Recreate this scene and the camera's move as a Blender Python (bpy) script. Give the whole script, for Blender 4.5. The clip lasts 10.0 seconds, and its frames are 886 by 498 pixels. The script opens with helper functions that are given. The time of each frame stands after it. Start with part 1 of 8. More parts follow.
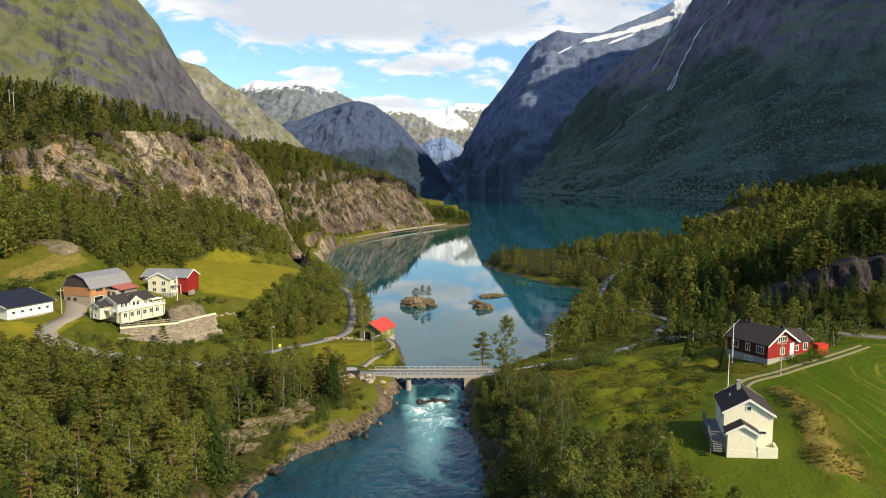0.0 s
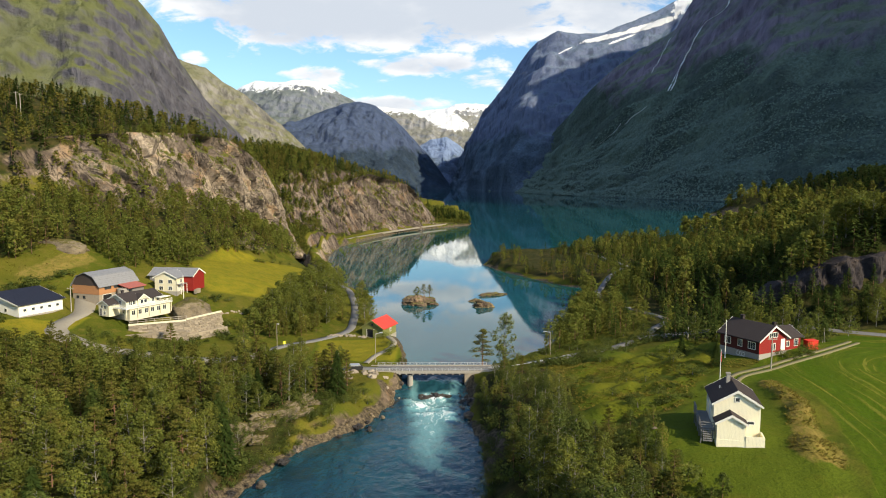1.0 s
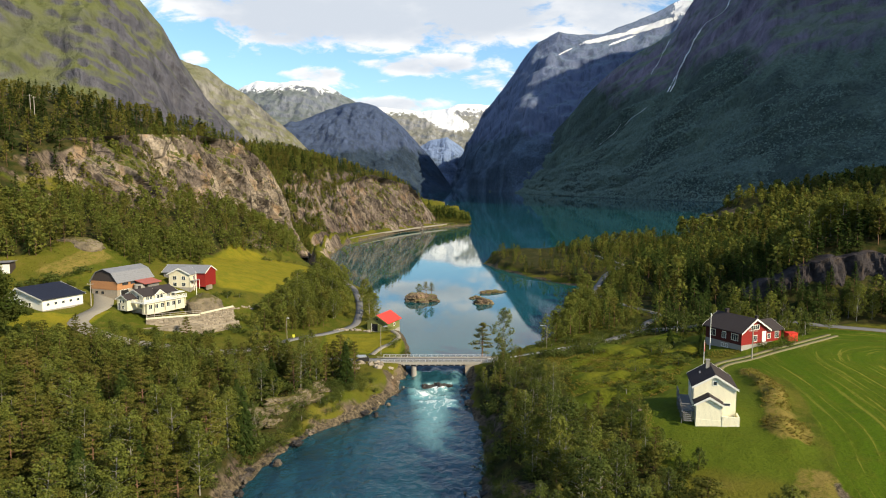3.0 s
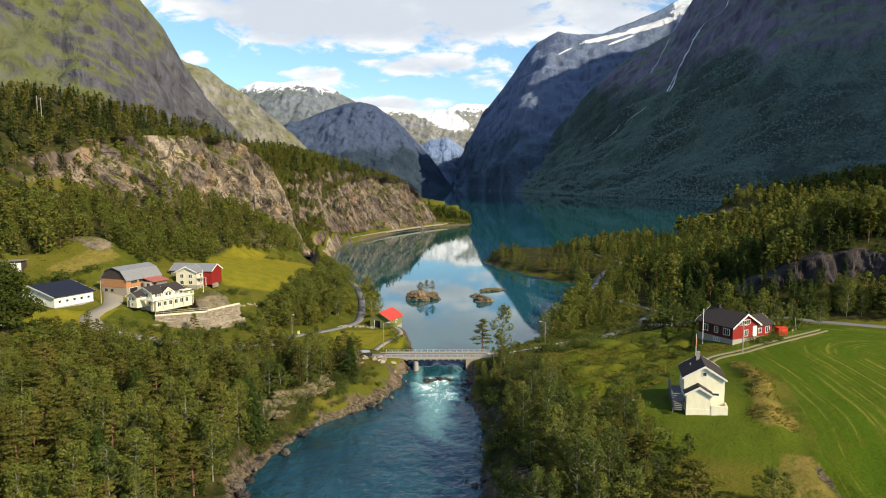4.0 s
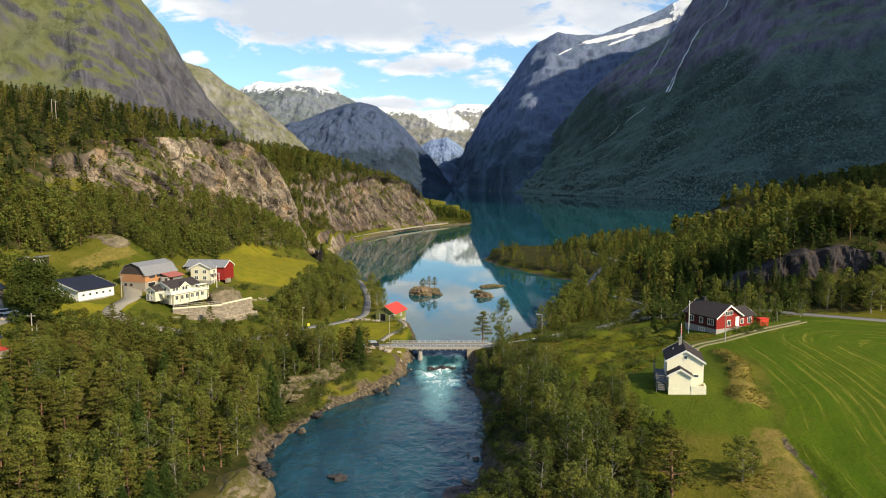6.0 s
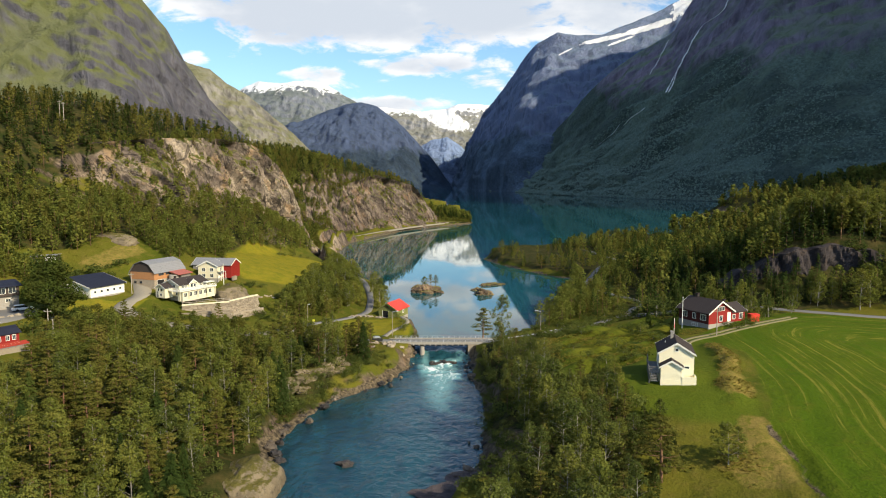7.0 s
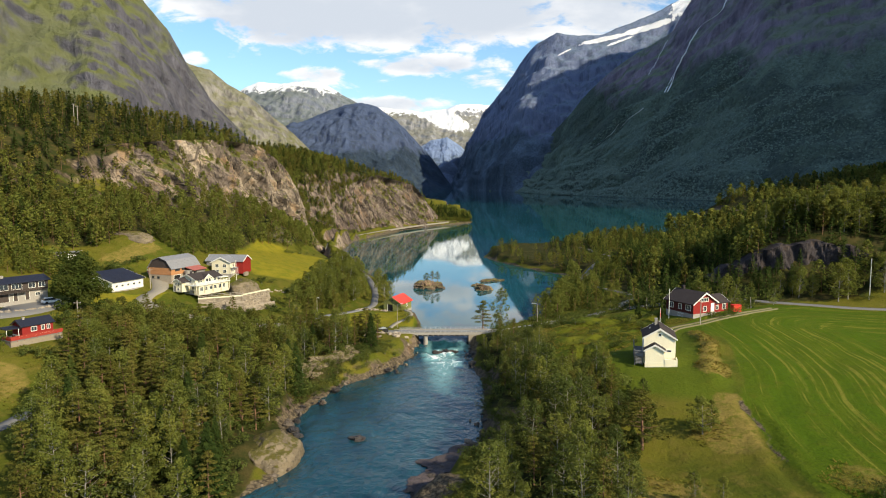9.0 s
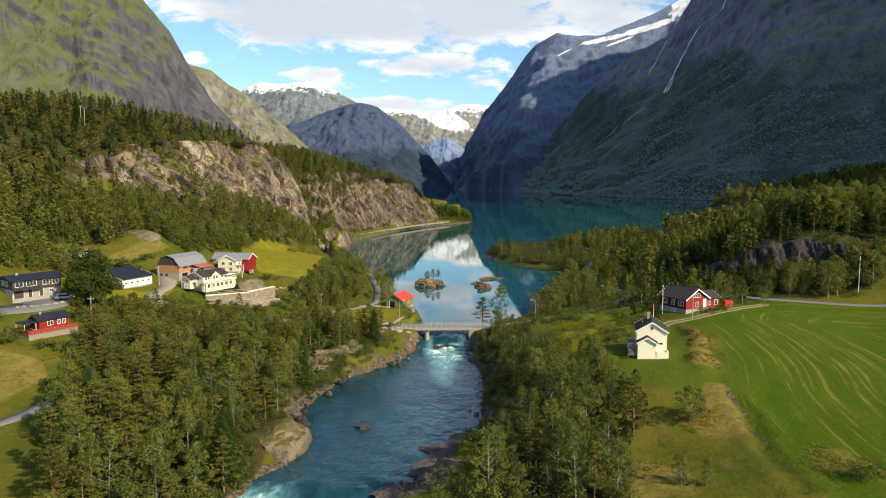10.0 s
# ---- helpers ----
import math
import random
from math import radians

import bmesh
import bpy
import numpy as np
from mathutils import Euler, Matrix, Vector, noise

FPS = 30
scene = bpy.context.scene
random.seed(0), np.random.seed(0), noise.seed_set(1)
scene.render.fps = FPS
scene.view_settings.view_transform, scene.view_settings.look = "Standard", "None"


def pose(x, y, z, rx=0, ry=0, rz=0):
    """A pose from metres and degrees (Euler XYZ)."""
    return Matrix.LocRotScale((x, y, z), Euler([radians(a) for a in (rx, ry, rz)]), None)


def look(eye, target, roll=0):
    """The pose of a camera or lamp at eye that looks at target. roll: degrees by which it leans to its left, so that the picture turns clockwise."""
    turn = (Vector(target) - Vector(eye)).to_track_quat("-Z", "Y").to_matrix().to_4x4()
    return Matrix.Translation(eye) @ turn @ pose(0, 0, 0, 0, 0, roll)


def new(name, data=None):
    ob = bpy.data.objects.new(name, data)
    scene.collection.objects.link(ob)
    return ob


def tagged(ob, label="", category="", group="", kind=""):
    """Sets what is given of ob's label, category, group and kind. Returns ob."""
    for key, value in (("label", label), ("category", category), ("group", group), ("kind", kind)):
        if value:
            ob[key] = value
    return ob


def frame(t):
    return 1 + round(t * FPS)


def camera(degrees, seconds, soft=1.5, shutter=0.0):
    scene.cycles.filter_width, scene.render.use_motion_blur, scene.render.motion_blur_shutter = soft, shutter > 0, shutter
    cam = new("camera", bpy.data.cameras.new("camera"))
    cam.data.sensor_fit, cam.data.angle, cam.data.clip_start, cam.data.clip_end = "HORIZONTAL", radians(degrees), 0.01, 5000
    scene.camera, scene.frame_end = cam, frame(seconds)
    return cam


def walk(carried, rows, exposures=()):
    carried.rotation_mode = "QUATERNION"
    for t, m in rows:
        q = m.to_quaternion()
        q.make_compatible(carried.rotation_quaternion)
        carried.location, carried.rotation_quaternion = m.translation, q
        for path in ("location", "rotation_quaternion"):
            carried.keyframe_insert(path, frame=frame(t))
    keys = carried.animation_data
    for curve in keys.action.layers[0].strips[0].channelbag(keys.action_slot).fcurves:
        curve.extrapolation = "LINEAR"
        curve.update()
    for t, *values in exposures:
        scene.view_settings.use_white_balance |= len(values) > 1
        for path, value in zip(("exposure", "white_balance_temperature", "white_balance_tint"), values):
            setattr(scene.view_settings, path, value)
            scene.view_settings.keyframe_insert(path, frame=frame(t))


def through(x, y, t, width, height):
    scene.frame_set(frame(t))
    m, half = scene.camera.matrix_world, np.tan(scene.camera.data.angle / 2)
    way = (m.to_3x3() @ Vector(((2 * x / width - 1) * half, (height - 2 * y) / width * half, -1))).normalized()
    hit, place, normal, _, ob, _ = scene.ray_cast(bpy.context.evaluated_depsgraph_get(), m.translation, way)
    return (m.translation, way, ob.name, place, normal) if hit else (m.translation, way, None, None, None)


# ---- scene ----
cam = camera(66.0, 10.0, soft=1.05)
PATH = [
    (0, (1.66, 3.176, 41.877), (1.66, 5.166, 41.674), -0.0),
    (0.5, (1.621, 1.375, 41.9), (1.62, 3.365, 41.698), -0.0),
    (1, (1.53, -0.471, 41.953), (1.529, 1.519, 41.751), 0.0),
    (1.5, (1.476, -2.44, 42.006), (1.474, -0.45, 41.805), 0.0),
    (2, (1.401, -4.293, 42.04), (1.399, -2.303, 41.839), 0.0),
    (2.5, (1.266, -6.412, 42.131), (1.264, -4.422, 41.93), 0.1),
    (4, (0.92, -13.104, 42.299), (0.918, -11.115, 42.097), 0.0),
    (4.5, (0.774, -15.388, 42.36), (0.771, -13.399, 42.157), 0.0),
    (5, (0.607, -17.851, 42.347), (0.605, -15.861, 42.145), 0.0),
    (5.5, (0.467, -20.279, 42.344), (0.465, -18.29, 42.142), 0.0),
    (7, (0.011, -27.844, 42.418), (0.008, -25.854, 42.216), -0.0),
    (7.5, (-0.129, -30.523, 42.394), (-0.131, -28.533, 42.192), -0.0),
    (8, (-0.285, -33.185, 42.432), (-0.288, -31.195, 42.23), -0.0),
    (8.5, (-0.356, -35.844, 42.412), (-0.36, -33.854, 42.21), -0.0),
    (9, (-0.513, -38.534, 42.419), (-0.516, -36.544, 42.217), -0.1),
    (9.5, (-0.637, -41.237, 42.4), (-0.641, -39.247, 42.199), -0.0),
    (10, (-0.741, -44.041, 42.4), (-0.744, -42.051, 42.198), -0.1),
]
walk(cam, [(t, look(eye, target, roll)) for t, eye, target, roll in PATH], [(0.0, 0.46), (10.0, 0.46)])

# ---------------------------------------------------------------- sky and sun
SUN_AZ, SUN_EL = 131.0, 32.0        # degrees clockwise from +y, and above the horizon


def sun_vector():
    a, e = radians(SUN_AZ), radians(SUN_EL)
    return Vector((math.sin(a) * math.cos(e), math.cos(a) * math.cos(e), math.sin(e)))


class Nodes:
    """Short hand for building node trees."""

    def __init__(self, tree):
        self.tree, self.where = tree, None
        tree.nodes.clear()

    def add(self, kind, **values):
        node = self.tree.nodes.new(kind)
        for key, value in values.items():
            node.inputs[key].default_value = value
        return node

    def link(self, a, b):
        self.tree.links.new(a, b)

    def math(self, op, a, b=None, clamp=False):
        node = self.tree.nodes.new("ShaderNodeMath")
        node.operation, node.use_clamp = op, clamp
        for slot, value in ((0, a), (1, b)):
            if value is None:
                continue
            if isinstance(value, (int, float)):
                node.inputs[slot].default_value = value
            else:
                self.link(value, node.inputs[slot])
        return node.outputs[0]

    def mix(self, factor, a, b, blend="MIX"):
        node = self.tree.nodes.new("ShaderNodeMix")
        node.data_type, node.blend_type = "RGBA", blend
        for slot, value in ((0, factor), (6, a), (7, b)):
            if isinstance(value, (int, float)):
                node.inputs[slot].default_value = value
            elif isinstance(value, tuple):
                node.inputs[slot].default_value = (*value, 1.0) if len(value) == 3 else value
            else:
                self.link(value, node.inputs[slot])
        return node.outputs[2]

    def ramp(self, value, low, high, to_low=0.0, to_high=1.0, smooth=True):
        node = self.tree.nodes.new("ShaderNodeMapRange")
        node.interpolation_type = "SMOOTHSTEP" if smooth else "LINEAR"
        for slot, v in ((1, low), (2, high), (3, to_low), (4, to_high)):
            node.inputs[slot].default_value = v
        self.link(value, node.inputs[0])
        return node.outputs[0]

    def noise(self, scale, detail=4.0, rough=0.55, vector=None, distortion=0.0):
        node = self.tree.nodes.new("ShaderNodeTexNoise")
        node.inputs["Scale"].default_value = scale
        node.inputs["Detail"].default_value = detail
        node.inputs["Roughness"].default_value = rough
        node.inputs["Distortion"].default_value = distortion
        self.link(vector if vector is not None else self.place(), node.inputs["Vector"])
        return node.outputs["Fac"]

    def place(self):
        if self.where is None:
            self.where = self.tree.nodes.new("ShaderNodeNewGeometry").outputs["Position"]
        return self.where

    def stretch(self, vector, sx, sy, sz):
        node = self.tree.nodes.new("ShaderNodeMapping")
        node.inputs["Scale"].default_value = (sx, sy, sz)
        self.link(vector, node.inputs["Vector"])
        return node.outputs["Vector"]

    def slope(self):
        """The z part of the true normal: 1 on the flat, 0 on a wall."""
        geo = self.tree.nodes.new("ShaderNodeNewGeometry")
        sep = self.tree.nodes.new("ShaderNodeSeparateXYZ")
        self.link(geo.outputs["Normal"], sep.inputs[0])
        return sep.outputs["Z"]

    def attribute(self, name):
        node = self.tree.nodes.new("ShaderNodeAttribute")
        node.attribute_name = name
        return node.outputs["Fac"]

    def bump(self, height, strength=0.5, distance=0.1, normal=None):
        node = self.tree.nodes.new("ShaderNodeBump")
        node.inputs["Strength"].default_value = strength
        node.inputs["Distance"].default_value = distance
        self.link(height, node.inputs["Height"])
        if normal is not None:
            self.link(normal, node.inputs["Normal"])
        return node.outputs["Normal"]


def make_world():
    world = bpy.data.worlds.new("sky")
    scene.world = world
    world.use_nodes = True
    n = Nodes(world.node_tree)
    sky = n.add("ShaderNodeTexSky")
    sky.sky_type, sky.sun_disc = "NISHITA", False
    sky.sun_elevation, sky.sun_rotation = radians(SUN_EL), radians(SUN_AZ)
    sky.altitude, sky.air_density, sky.dust_density, sky.ozone_density = 50.0, 1.1, 0.6, 1.6
    direction = n.tree.nodes.new("ShaderNodeTexCoord").outputs["Generated"]
    sep = n.tree.nodes.new("ShaderNodeSeparateXYZ")
    n.link(direction, sep.inputs[0])
    x, y, z = sep.outputs
    # the cloud deck is flat: its bands lie closer together towards the horizon
    up = n.math("ADD", n.math("MAXIMUM", z, 0.0), 0.12)
    flat = n.tree.nodes.new("ShaderNodeCombineXYZ")
    n.link(n.math("DIVIDE", x, up), flat.inputs[0])
    n.link(n.math("DIVIDE", y, up), flat.inputs[1])
    over = n.math("ADD", n.math("MULTIPLY", n.noise(0.62, 6.0, 0.56, flat.outputs[0], 0.25), 0.8), n.math("MULTIPLY", n.noise(3.6, 6.0, 0.6, flat.outputs[0], 0.3), 0.42))
    # the banks of cloud down the valley: bearing, height, half width, half height, thickness
    north = n.math("MAXIMUM", y, 0.02)
    side, high = n.math("DIVIDE", x, north), n.math("DIVIDE", z, north)
    ahead = n.tree.nodes.new("ShaderNodeCombineXYZ")
    n.link(side, ahead.inputs[0])
    n.link(n.math("MULTIPLY", high, 2.4), ahead.inputs[1])
    puff = n.noise(11.0, 9.0, 0.60, ahead.outputs[0], 0.5)
    fluff = n.noise(26.0, 6.0, 0.62, ahead.outputs[0], 0.2)
    bank = None
    for b_side, b_high, b_wide, b_tall, thick in CLOUD_BANKS:
        du = n.math("DIVIDE", n.math("SUBTRACT", side, b_side), b_wide)
        dv = n.math("DIVIDE", n.math("SUBTRACT", high, b_high), b_tall)
        r = n.math("ADD", n.math("MULTIPLY", du, du), n.math("MULTIPLY", dv, dv))
        one = n.math("MULTIPLY", n.ramp(r, 1.6, 0.0), thick)
        bank = one if bank is None else n.math("MAXIMUM", bank, one)
    billow = n.math("ADD", n.math("MULTIPLY", n.math("SUBTRACT", puff, 0.5), 3.0), n.math("MULTIPLY", n.math("SUBTRACT", fluff, 0.5), 1.3))
    near = n.ramp(n.math("ADD", bank, billow), 0.22, 0.80)
    in_front = n.math("MULTIPLY", n.ramp(y, 0.3, 0.6), n.ramp(z, 0.50, 0.36))
    cloud = n.math("ADD", n.math("MULTIPLY", near, in_front), n.math("MULTIPLY", n.ramp(over, 0.60, 0.78), n.math("SUBTRACT", 1.0, in_front)))
    belly = n.ramp(n.math("ADD", n.noise(5.0, 6.0, 0.55, ahead.outputs[0]), n.math("MULTIPLY", n.math("SUBTRACT", bank, 0.5), 0.45)), 0.42, 0.80)
    white = n.mix(belly, CLOUD_LIGHT, CLOUD_DARK)
    low = n.ramp(z, -0.02, 0.0)
    colour = n.mix(cloud, n.mix(1.0, sky.outputs[0], SKY_TINT, "MULTIPLY"), white)
    colour = n.mix(low, (0.35, 0.5, 0.5), colour)
    back = n.add("ShaderNodeBackground", Strength=SKY_STRENGTH)
    n.link(colour, back.inputs["Color"])
    out = n.add("ShaderNodeOutputWorld")
    n.link(back.outputs[0], out.inputs[0])


SKY_STRENGTH = 0.092
SKY_TINT = (1.0, 1.25, 1.45)
CLOUD_DARK, CLOUD_LIGHT = (5.4, 5.9, 6.6), (8.6, 8.6, 8.6)
CLOUD_BANKS = [(-0.05, 0.250, 0.36, 0.070, 1.2), (-0.20, 0.215, 0.13, 0.030, 0.8), (-0.34, 0.265, 0.08, 0.028, 0.8), (0.20, 0.245, 0.13, 0.05, 0.9),
               (-0.18, 0.150, 0.055, 0.013, 0.75), (-0.02, 0.166, 0.12, 0.017, 0.85), (-0.08, 0.108, 0.09, 0.012, 0.85), (-0.355, 0.172, 0.022, 0.012, 0.8), (0.07, 0.145, 0.05, 0.02, 0.6)]
make_world()
sun = new("sun", bpy.data.lights.new("sun", "SUN"))
sun.data.energy, sun.data.angle, sun.data.color = 5.0, radians(0.6), (1.0, 0.87, 0.62)
sun.matrix_world = look(sun_vector() * 300, (0, 0, 0))


# ---------------------------------------------------------------- materials
def surface(name, build, roughness=0.85, metallic=0.0, specular=0.35):
    """A principled material; build(n, shader) gives the colour socket or a colour, and may set more."""
    mat = bpy.data.materials.new(name)
    mat.use_nodes = True
    n = Nodes(mat.node_tree)
    shader = n.add("ShaderNodeBsdfPrincipled", Roughness=roughness, Metallic=metallic)
    shader.inputs["Specular IOR Level"].default_value = specular
    out = n.add("ShaderNodeOutputMaterial")
    n.link(shader.outputs[0], out.inputs["Surface"])
    colour = build(n, shader)
    if isinstance(colour, tuple):
        shader.inputs["Base Color"].default_value = (*colour, 1.0)
    elif colour is not None:
        n.link(colour, shader.inputs["Base Color"])
    return mat


def rock_colour(n, light=(0.315, 0.25, 0.185), dark=(0.095, 0.078, 0.064), scale=1.0, rust=(0.40, 0.30, 0.15)):
    """Weathered gneiss: broad pale and dark areas, upright stains, ochre patches and dark cracks."""
    v = n.stretch(n.place(), 1.0, 1.0, 0.4)
    a, b = n.noise(0.05 * scale, 5.0, 0.6, v), n.noise(0.6 * scale, 6.0, 0.7, v)
    c = n.mix(n.ramp(a, 0.40, 0.62), dark, light)
    stain = n.noise(0.4 * scale, 5.0, 0.65, n.stretch(n.place(), 1.0, 1.0, 0.10))
    c = n.mix(n.math("MULTIPLY", n.ramp(stain, 0.52, 0.7), 0.7), c, tuple(0.4 * q for q in dark))
    c = n.mix(n.ramp(b, 0.34, 0.60), n.mix(0.55, c, (0.04, 0.035, 0.032)), c)
    c = n.mix(n.math("MULTIPLY", n.ramp(n.noise(0.16 * scale, 4.0), 0.54, 0.70), 0.75), c, rust)
    crack = n.add("ShaderNodeTexVoronoi", Scale=0.34 * scale)
    crack.feature = "DISTANCE_TO_EDGE"
    wob = n.tree.nodes.new("ShaderNodeVectorMath")
    wob.operation = "ADD"
    n.link(v, wob.inputs[0])
    bend = n.tree.nodes.new("ShaderNodeTexNoise")
    bend.inputs["Scale"].default_value = 0.5 * scale
    n.link(v, bend.inputs["Vector"])
    grow = n.tree.nodes.new("ShaderNodeVectorMath")
    grow.operation = "SCALE"
    grow.inputs["Scale"].default_value = 3.0 / scale
    n.link(bend.outputs["Color"], grow.inputs[0])
    n.link(grow.outputs[0], wob.inputs[1])
    n.link(wob.outputs[0], crack.inputs["Vector"])
    return n.mix(n.math("MULTIPLY", n.ramp(crack.outputs["Distance"], 0.05, 0.0), 0.55), c, (0.035, 0.03, 0.028))


def cliff_colour(n):
    """Slabs of gneiss whose joints lean: pale faces, rusty and black streaks, dark cracks."""
    sep = n.tree.nodes.new("ShaderNodeSeparateXYZ")
    n.link(n.place(), sep.inputs[0])
    x, y, z = sep.outputs
    run = n.math("ADD", n.math("MULTIPLY", x, 0.4), n.math("ADD", n.math("MULTIPLY", y, 0.92), n.math("MULTIPLY", z, 0.28)))
    lean = n.tree.nodes.new("ShaderNodeCombineXYZ")
    n.link(run, lean.inputs[0])
    n.link(n.math("MULTIPLY", z, 0.42), lean.inputs[1])
    v = lean.outputs[0]
    wide, mid, fine = n.noise(0.05, 5.0, 0.62), n.noise(0.12, 8.0, 0.66, v, 0.9), n.noise(0.8, 6.0, 0.72)
    c = n.mix(n.ramp(wide, 0.36, 0.60), (0.185, 0.145, 0.115), (0.40, 0.325, 0.245))
    c = n.mix(n.math("MULTIPLY", n.ramp(mid, 0.54, 0.40), 0.75), c, (0.095, 0.072, 0.060))
    c = n.mix(n.math("MULTIPLY", n.ramp(n.noise(0.10, 5.0, 0.6), 0.52, 0.68), 0.65), c, (0.33, 0.20, 0.10))
    c = n.mix(n.math("MULTIPLY", n.ramp(fine, 0.58, 0.40), 0.6), c, n.mix(0.65, c, (0.04, 0.033, 0.03)))
    for scale, width in ((0.07, 0.022), (0.19, 0.024)):
        gap = n.math("ABSOLUTE", n.math("SUBTRACT", n.noise(scale, 4.0, 0.55, v, 1.2), 0.5))
        c = n.mix(n.math("MULTIPLY", n.ramp(gap, width, 0.0), 0.8), c, (0.035, 0.028, 0.025))
    c = n.mix(n.ramp(y, 262.0, 215.0), c, n.mix(1.0, c, (0.52, 0.48, 0.46), "MULTIPLY"))     # darker towards the south
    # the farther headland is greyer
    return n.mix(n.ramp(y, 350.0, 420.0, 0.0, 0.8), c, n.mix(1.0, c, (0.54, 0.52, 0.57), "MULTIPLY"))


def ground_material():
    def build(n, s):
        p = n.place()
        wide, mid, fine = n.noise(0.05, 3.0), n.noise(0.35, 5.0, 0.65), n.noise(2.4, 4.0, 0.7)
        grass = n.mix(n.ramp(wide, 0.35, 0.65), (0.062, 0.078, 0.008), (0.115, 0.108, 0.014))
        grass = n.mix(n.ramp(mid, 0.45, 0.75), grass, (0.135, 0.112, 0.022))
        grass = n.mix(n.ramp(fine, 0.55, 0.8), grass, (0.035, 0.052, 0.007))
        # mown field: stripes that follow the tractor round the bend
        rows = n.attribute("rows")
        lane = n.tree.nodes.new("ShaderNodeCombineXYZ")
        n.link(n.attribute("lane"), lane.inputs[0])
        n.link(n.math("MULTIPLY", n.attribute("reach"), 0.035), lane.inputs[1])
        swath = n.noise(0.30, 2.0, 0.5, lane.outputs[0], 0.3)
        line = n.noise(1.15, 4.0, 0.6, lane.outputs[0], 0.4)
        thin = n.math("MULTIPLY", n.math("MULTIPLY", n.ramp(line, 0.54, 0.62), n.ramp(swath, 0.40, 0.55)), rows)
        lawn = n.mix(rows, (0.080, 0.104, 0.009), (0.060, 0.100, 0.005))
        mown = n.mix(n.math("MULTIPLY", n.ramp(swath, 0.38, 0.62), rows), lawn, (0.076, 0.104, 0.007))
        mown = n.mix(n.math("MULTIPLY", n.ramp(line, 0.52, 0.34), n.math("MULTIPLY", rows, 0.55)), mown, (0.048, 0.084, 0.004))
        mown = n.mix(n.math("MULTIPLY", thin, 0.75), mown, (0.185, 0.175, 0.026))
        mown = n.mix(n.math("MULTIPLY", n.ramp(mid, 0.5, 0.8), 0.7), mown, (0.092, 0.094, 0.010))
        mown = n.mix(n.ramp(fine, 0.5, 0.8), mown, (0.034, 0.056, 0.005))
        hay = n.mix(n.ramp(mid, 0.3, 0.7), (0.235, 0.172, 0.046), (0.140, 0.118, 0.025))
        hay = n.mix(n.ramp(n.noise(0.9, 5.0, 0.7), 0.48, 0.66), hay, (0.120, 0.118, 0.016))
        hay = n.mix(n.ramp(fine, 0.55, 0.8), hay, (0.09, 0.07, 0.018))
        floor = n.mix(n.ramp(mid, 0.35, 0.7), (0.022, 0.03, 0.007), (0.065, 0.052, 0.018))
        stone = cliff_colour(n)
        pebble = n.mix(n.ramp(n.noise(1.6, 5.0, 0.75), 0.35, 0.7), (0.035, 0.029, 0.022), (0.20, 0.155, 0.10))
        jag = n.math("ADD", n.math("MULTIPLY", n.math("SUBTRACT", mid, 0.5), 0.7), n.math("MULTIPLY", n.math("SUBTRACT", n.noise(0.11, 3.0), 0.5), 0.6))
        colour = n.mix(n.ramp(n.math("ADD", n.attribute("wood"), jag), 0.35, 0.65), grass, floor)
        colour = n.mix(n.ramp(n.math("ADD", n.attribute("mown"), jag), 0.3, 0.7), colour, mown)
        meadow = n.mix(n.ramp(mid, 0.35, 0.7), (0.215, 0.180, 0.016), (0.145, 0.145, 0.012))
        meadow = n.mix(n.ramp(fine, 0.55, 0.8), meadow, (0.10, 0.10, 0.010))
        colour = n.mix(n.ramp(n.math("ADD", n.attribute("meadow"), n.math("MULTIPLY", jag, 0.5)), 0.35, 0.65), colour, meadow)
        colour = n.mix(n.ramp(n.math("ADD", n.attribute("hay"), jag), 0.38, 0.62), colour, hay)
        colour = n.mix(n.ramp(n.math("ADD", n.attribute("shore"), jag), 0.4, 0.6), colour, pebble)
        steep = n.math("ADD", n.slope(), n.math("MULTIPLY", n.math("SUBTRACT", n.noise(0.16, 5.0, 0.7), 0.5), 0.55))
        colour = n.mix(n.ramp(steep, 0.70, 0.55), colour, stone)
        grain = n.noise(6.5, 3.0, 0.7)
        colour = n.mix(n.math("MULTIPLY", n.ramp(grain, 0.48, 0.68), 0.6), colour, (0.42, 0.46, 0.38), "MULTIPLY")
        relief = n.math("ADD", n.math("MULTIPLY", mid, 1.0), n.math("MULTIPLY", fine, 0.35))
        n.link(n.bump(relief, 0.8, 0.5), s.inputs["Normal"])
        return colour
    return surface("ground", build, 0.97, 0.0, 0.06)


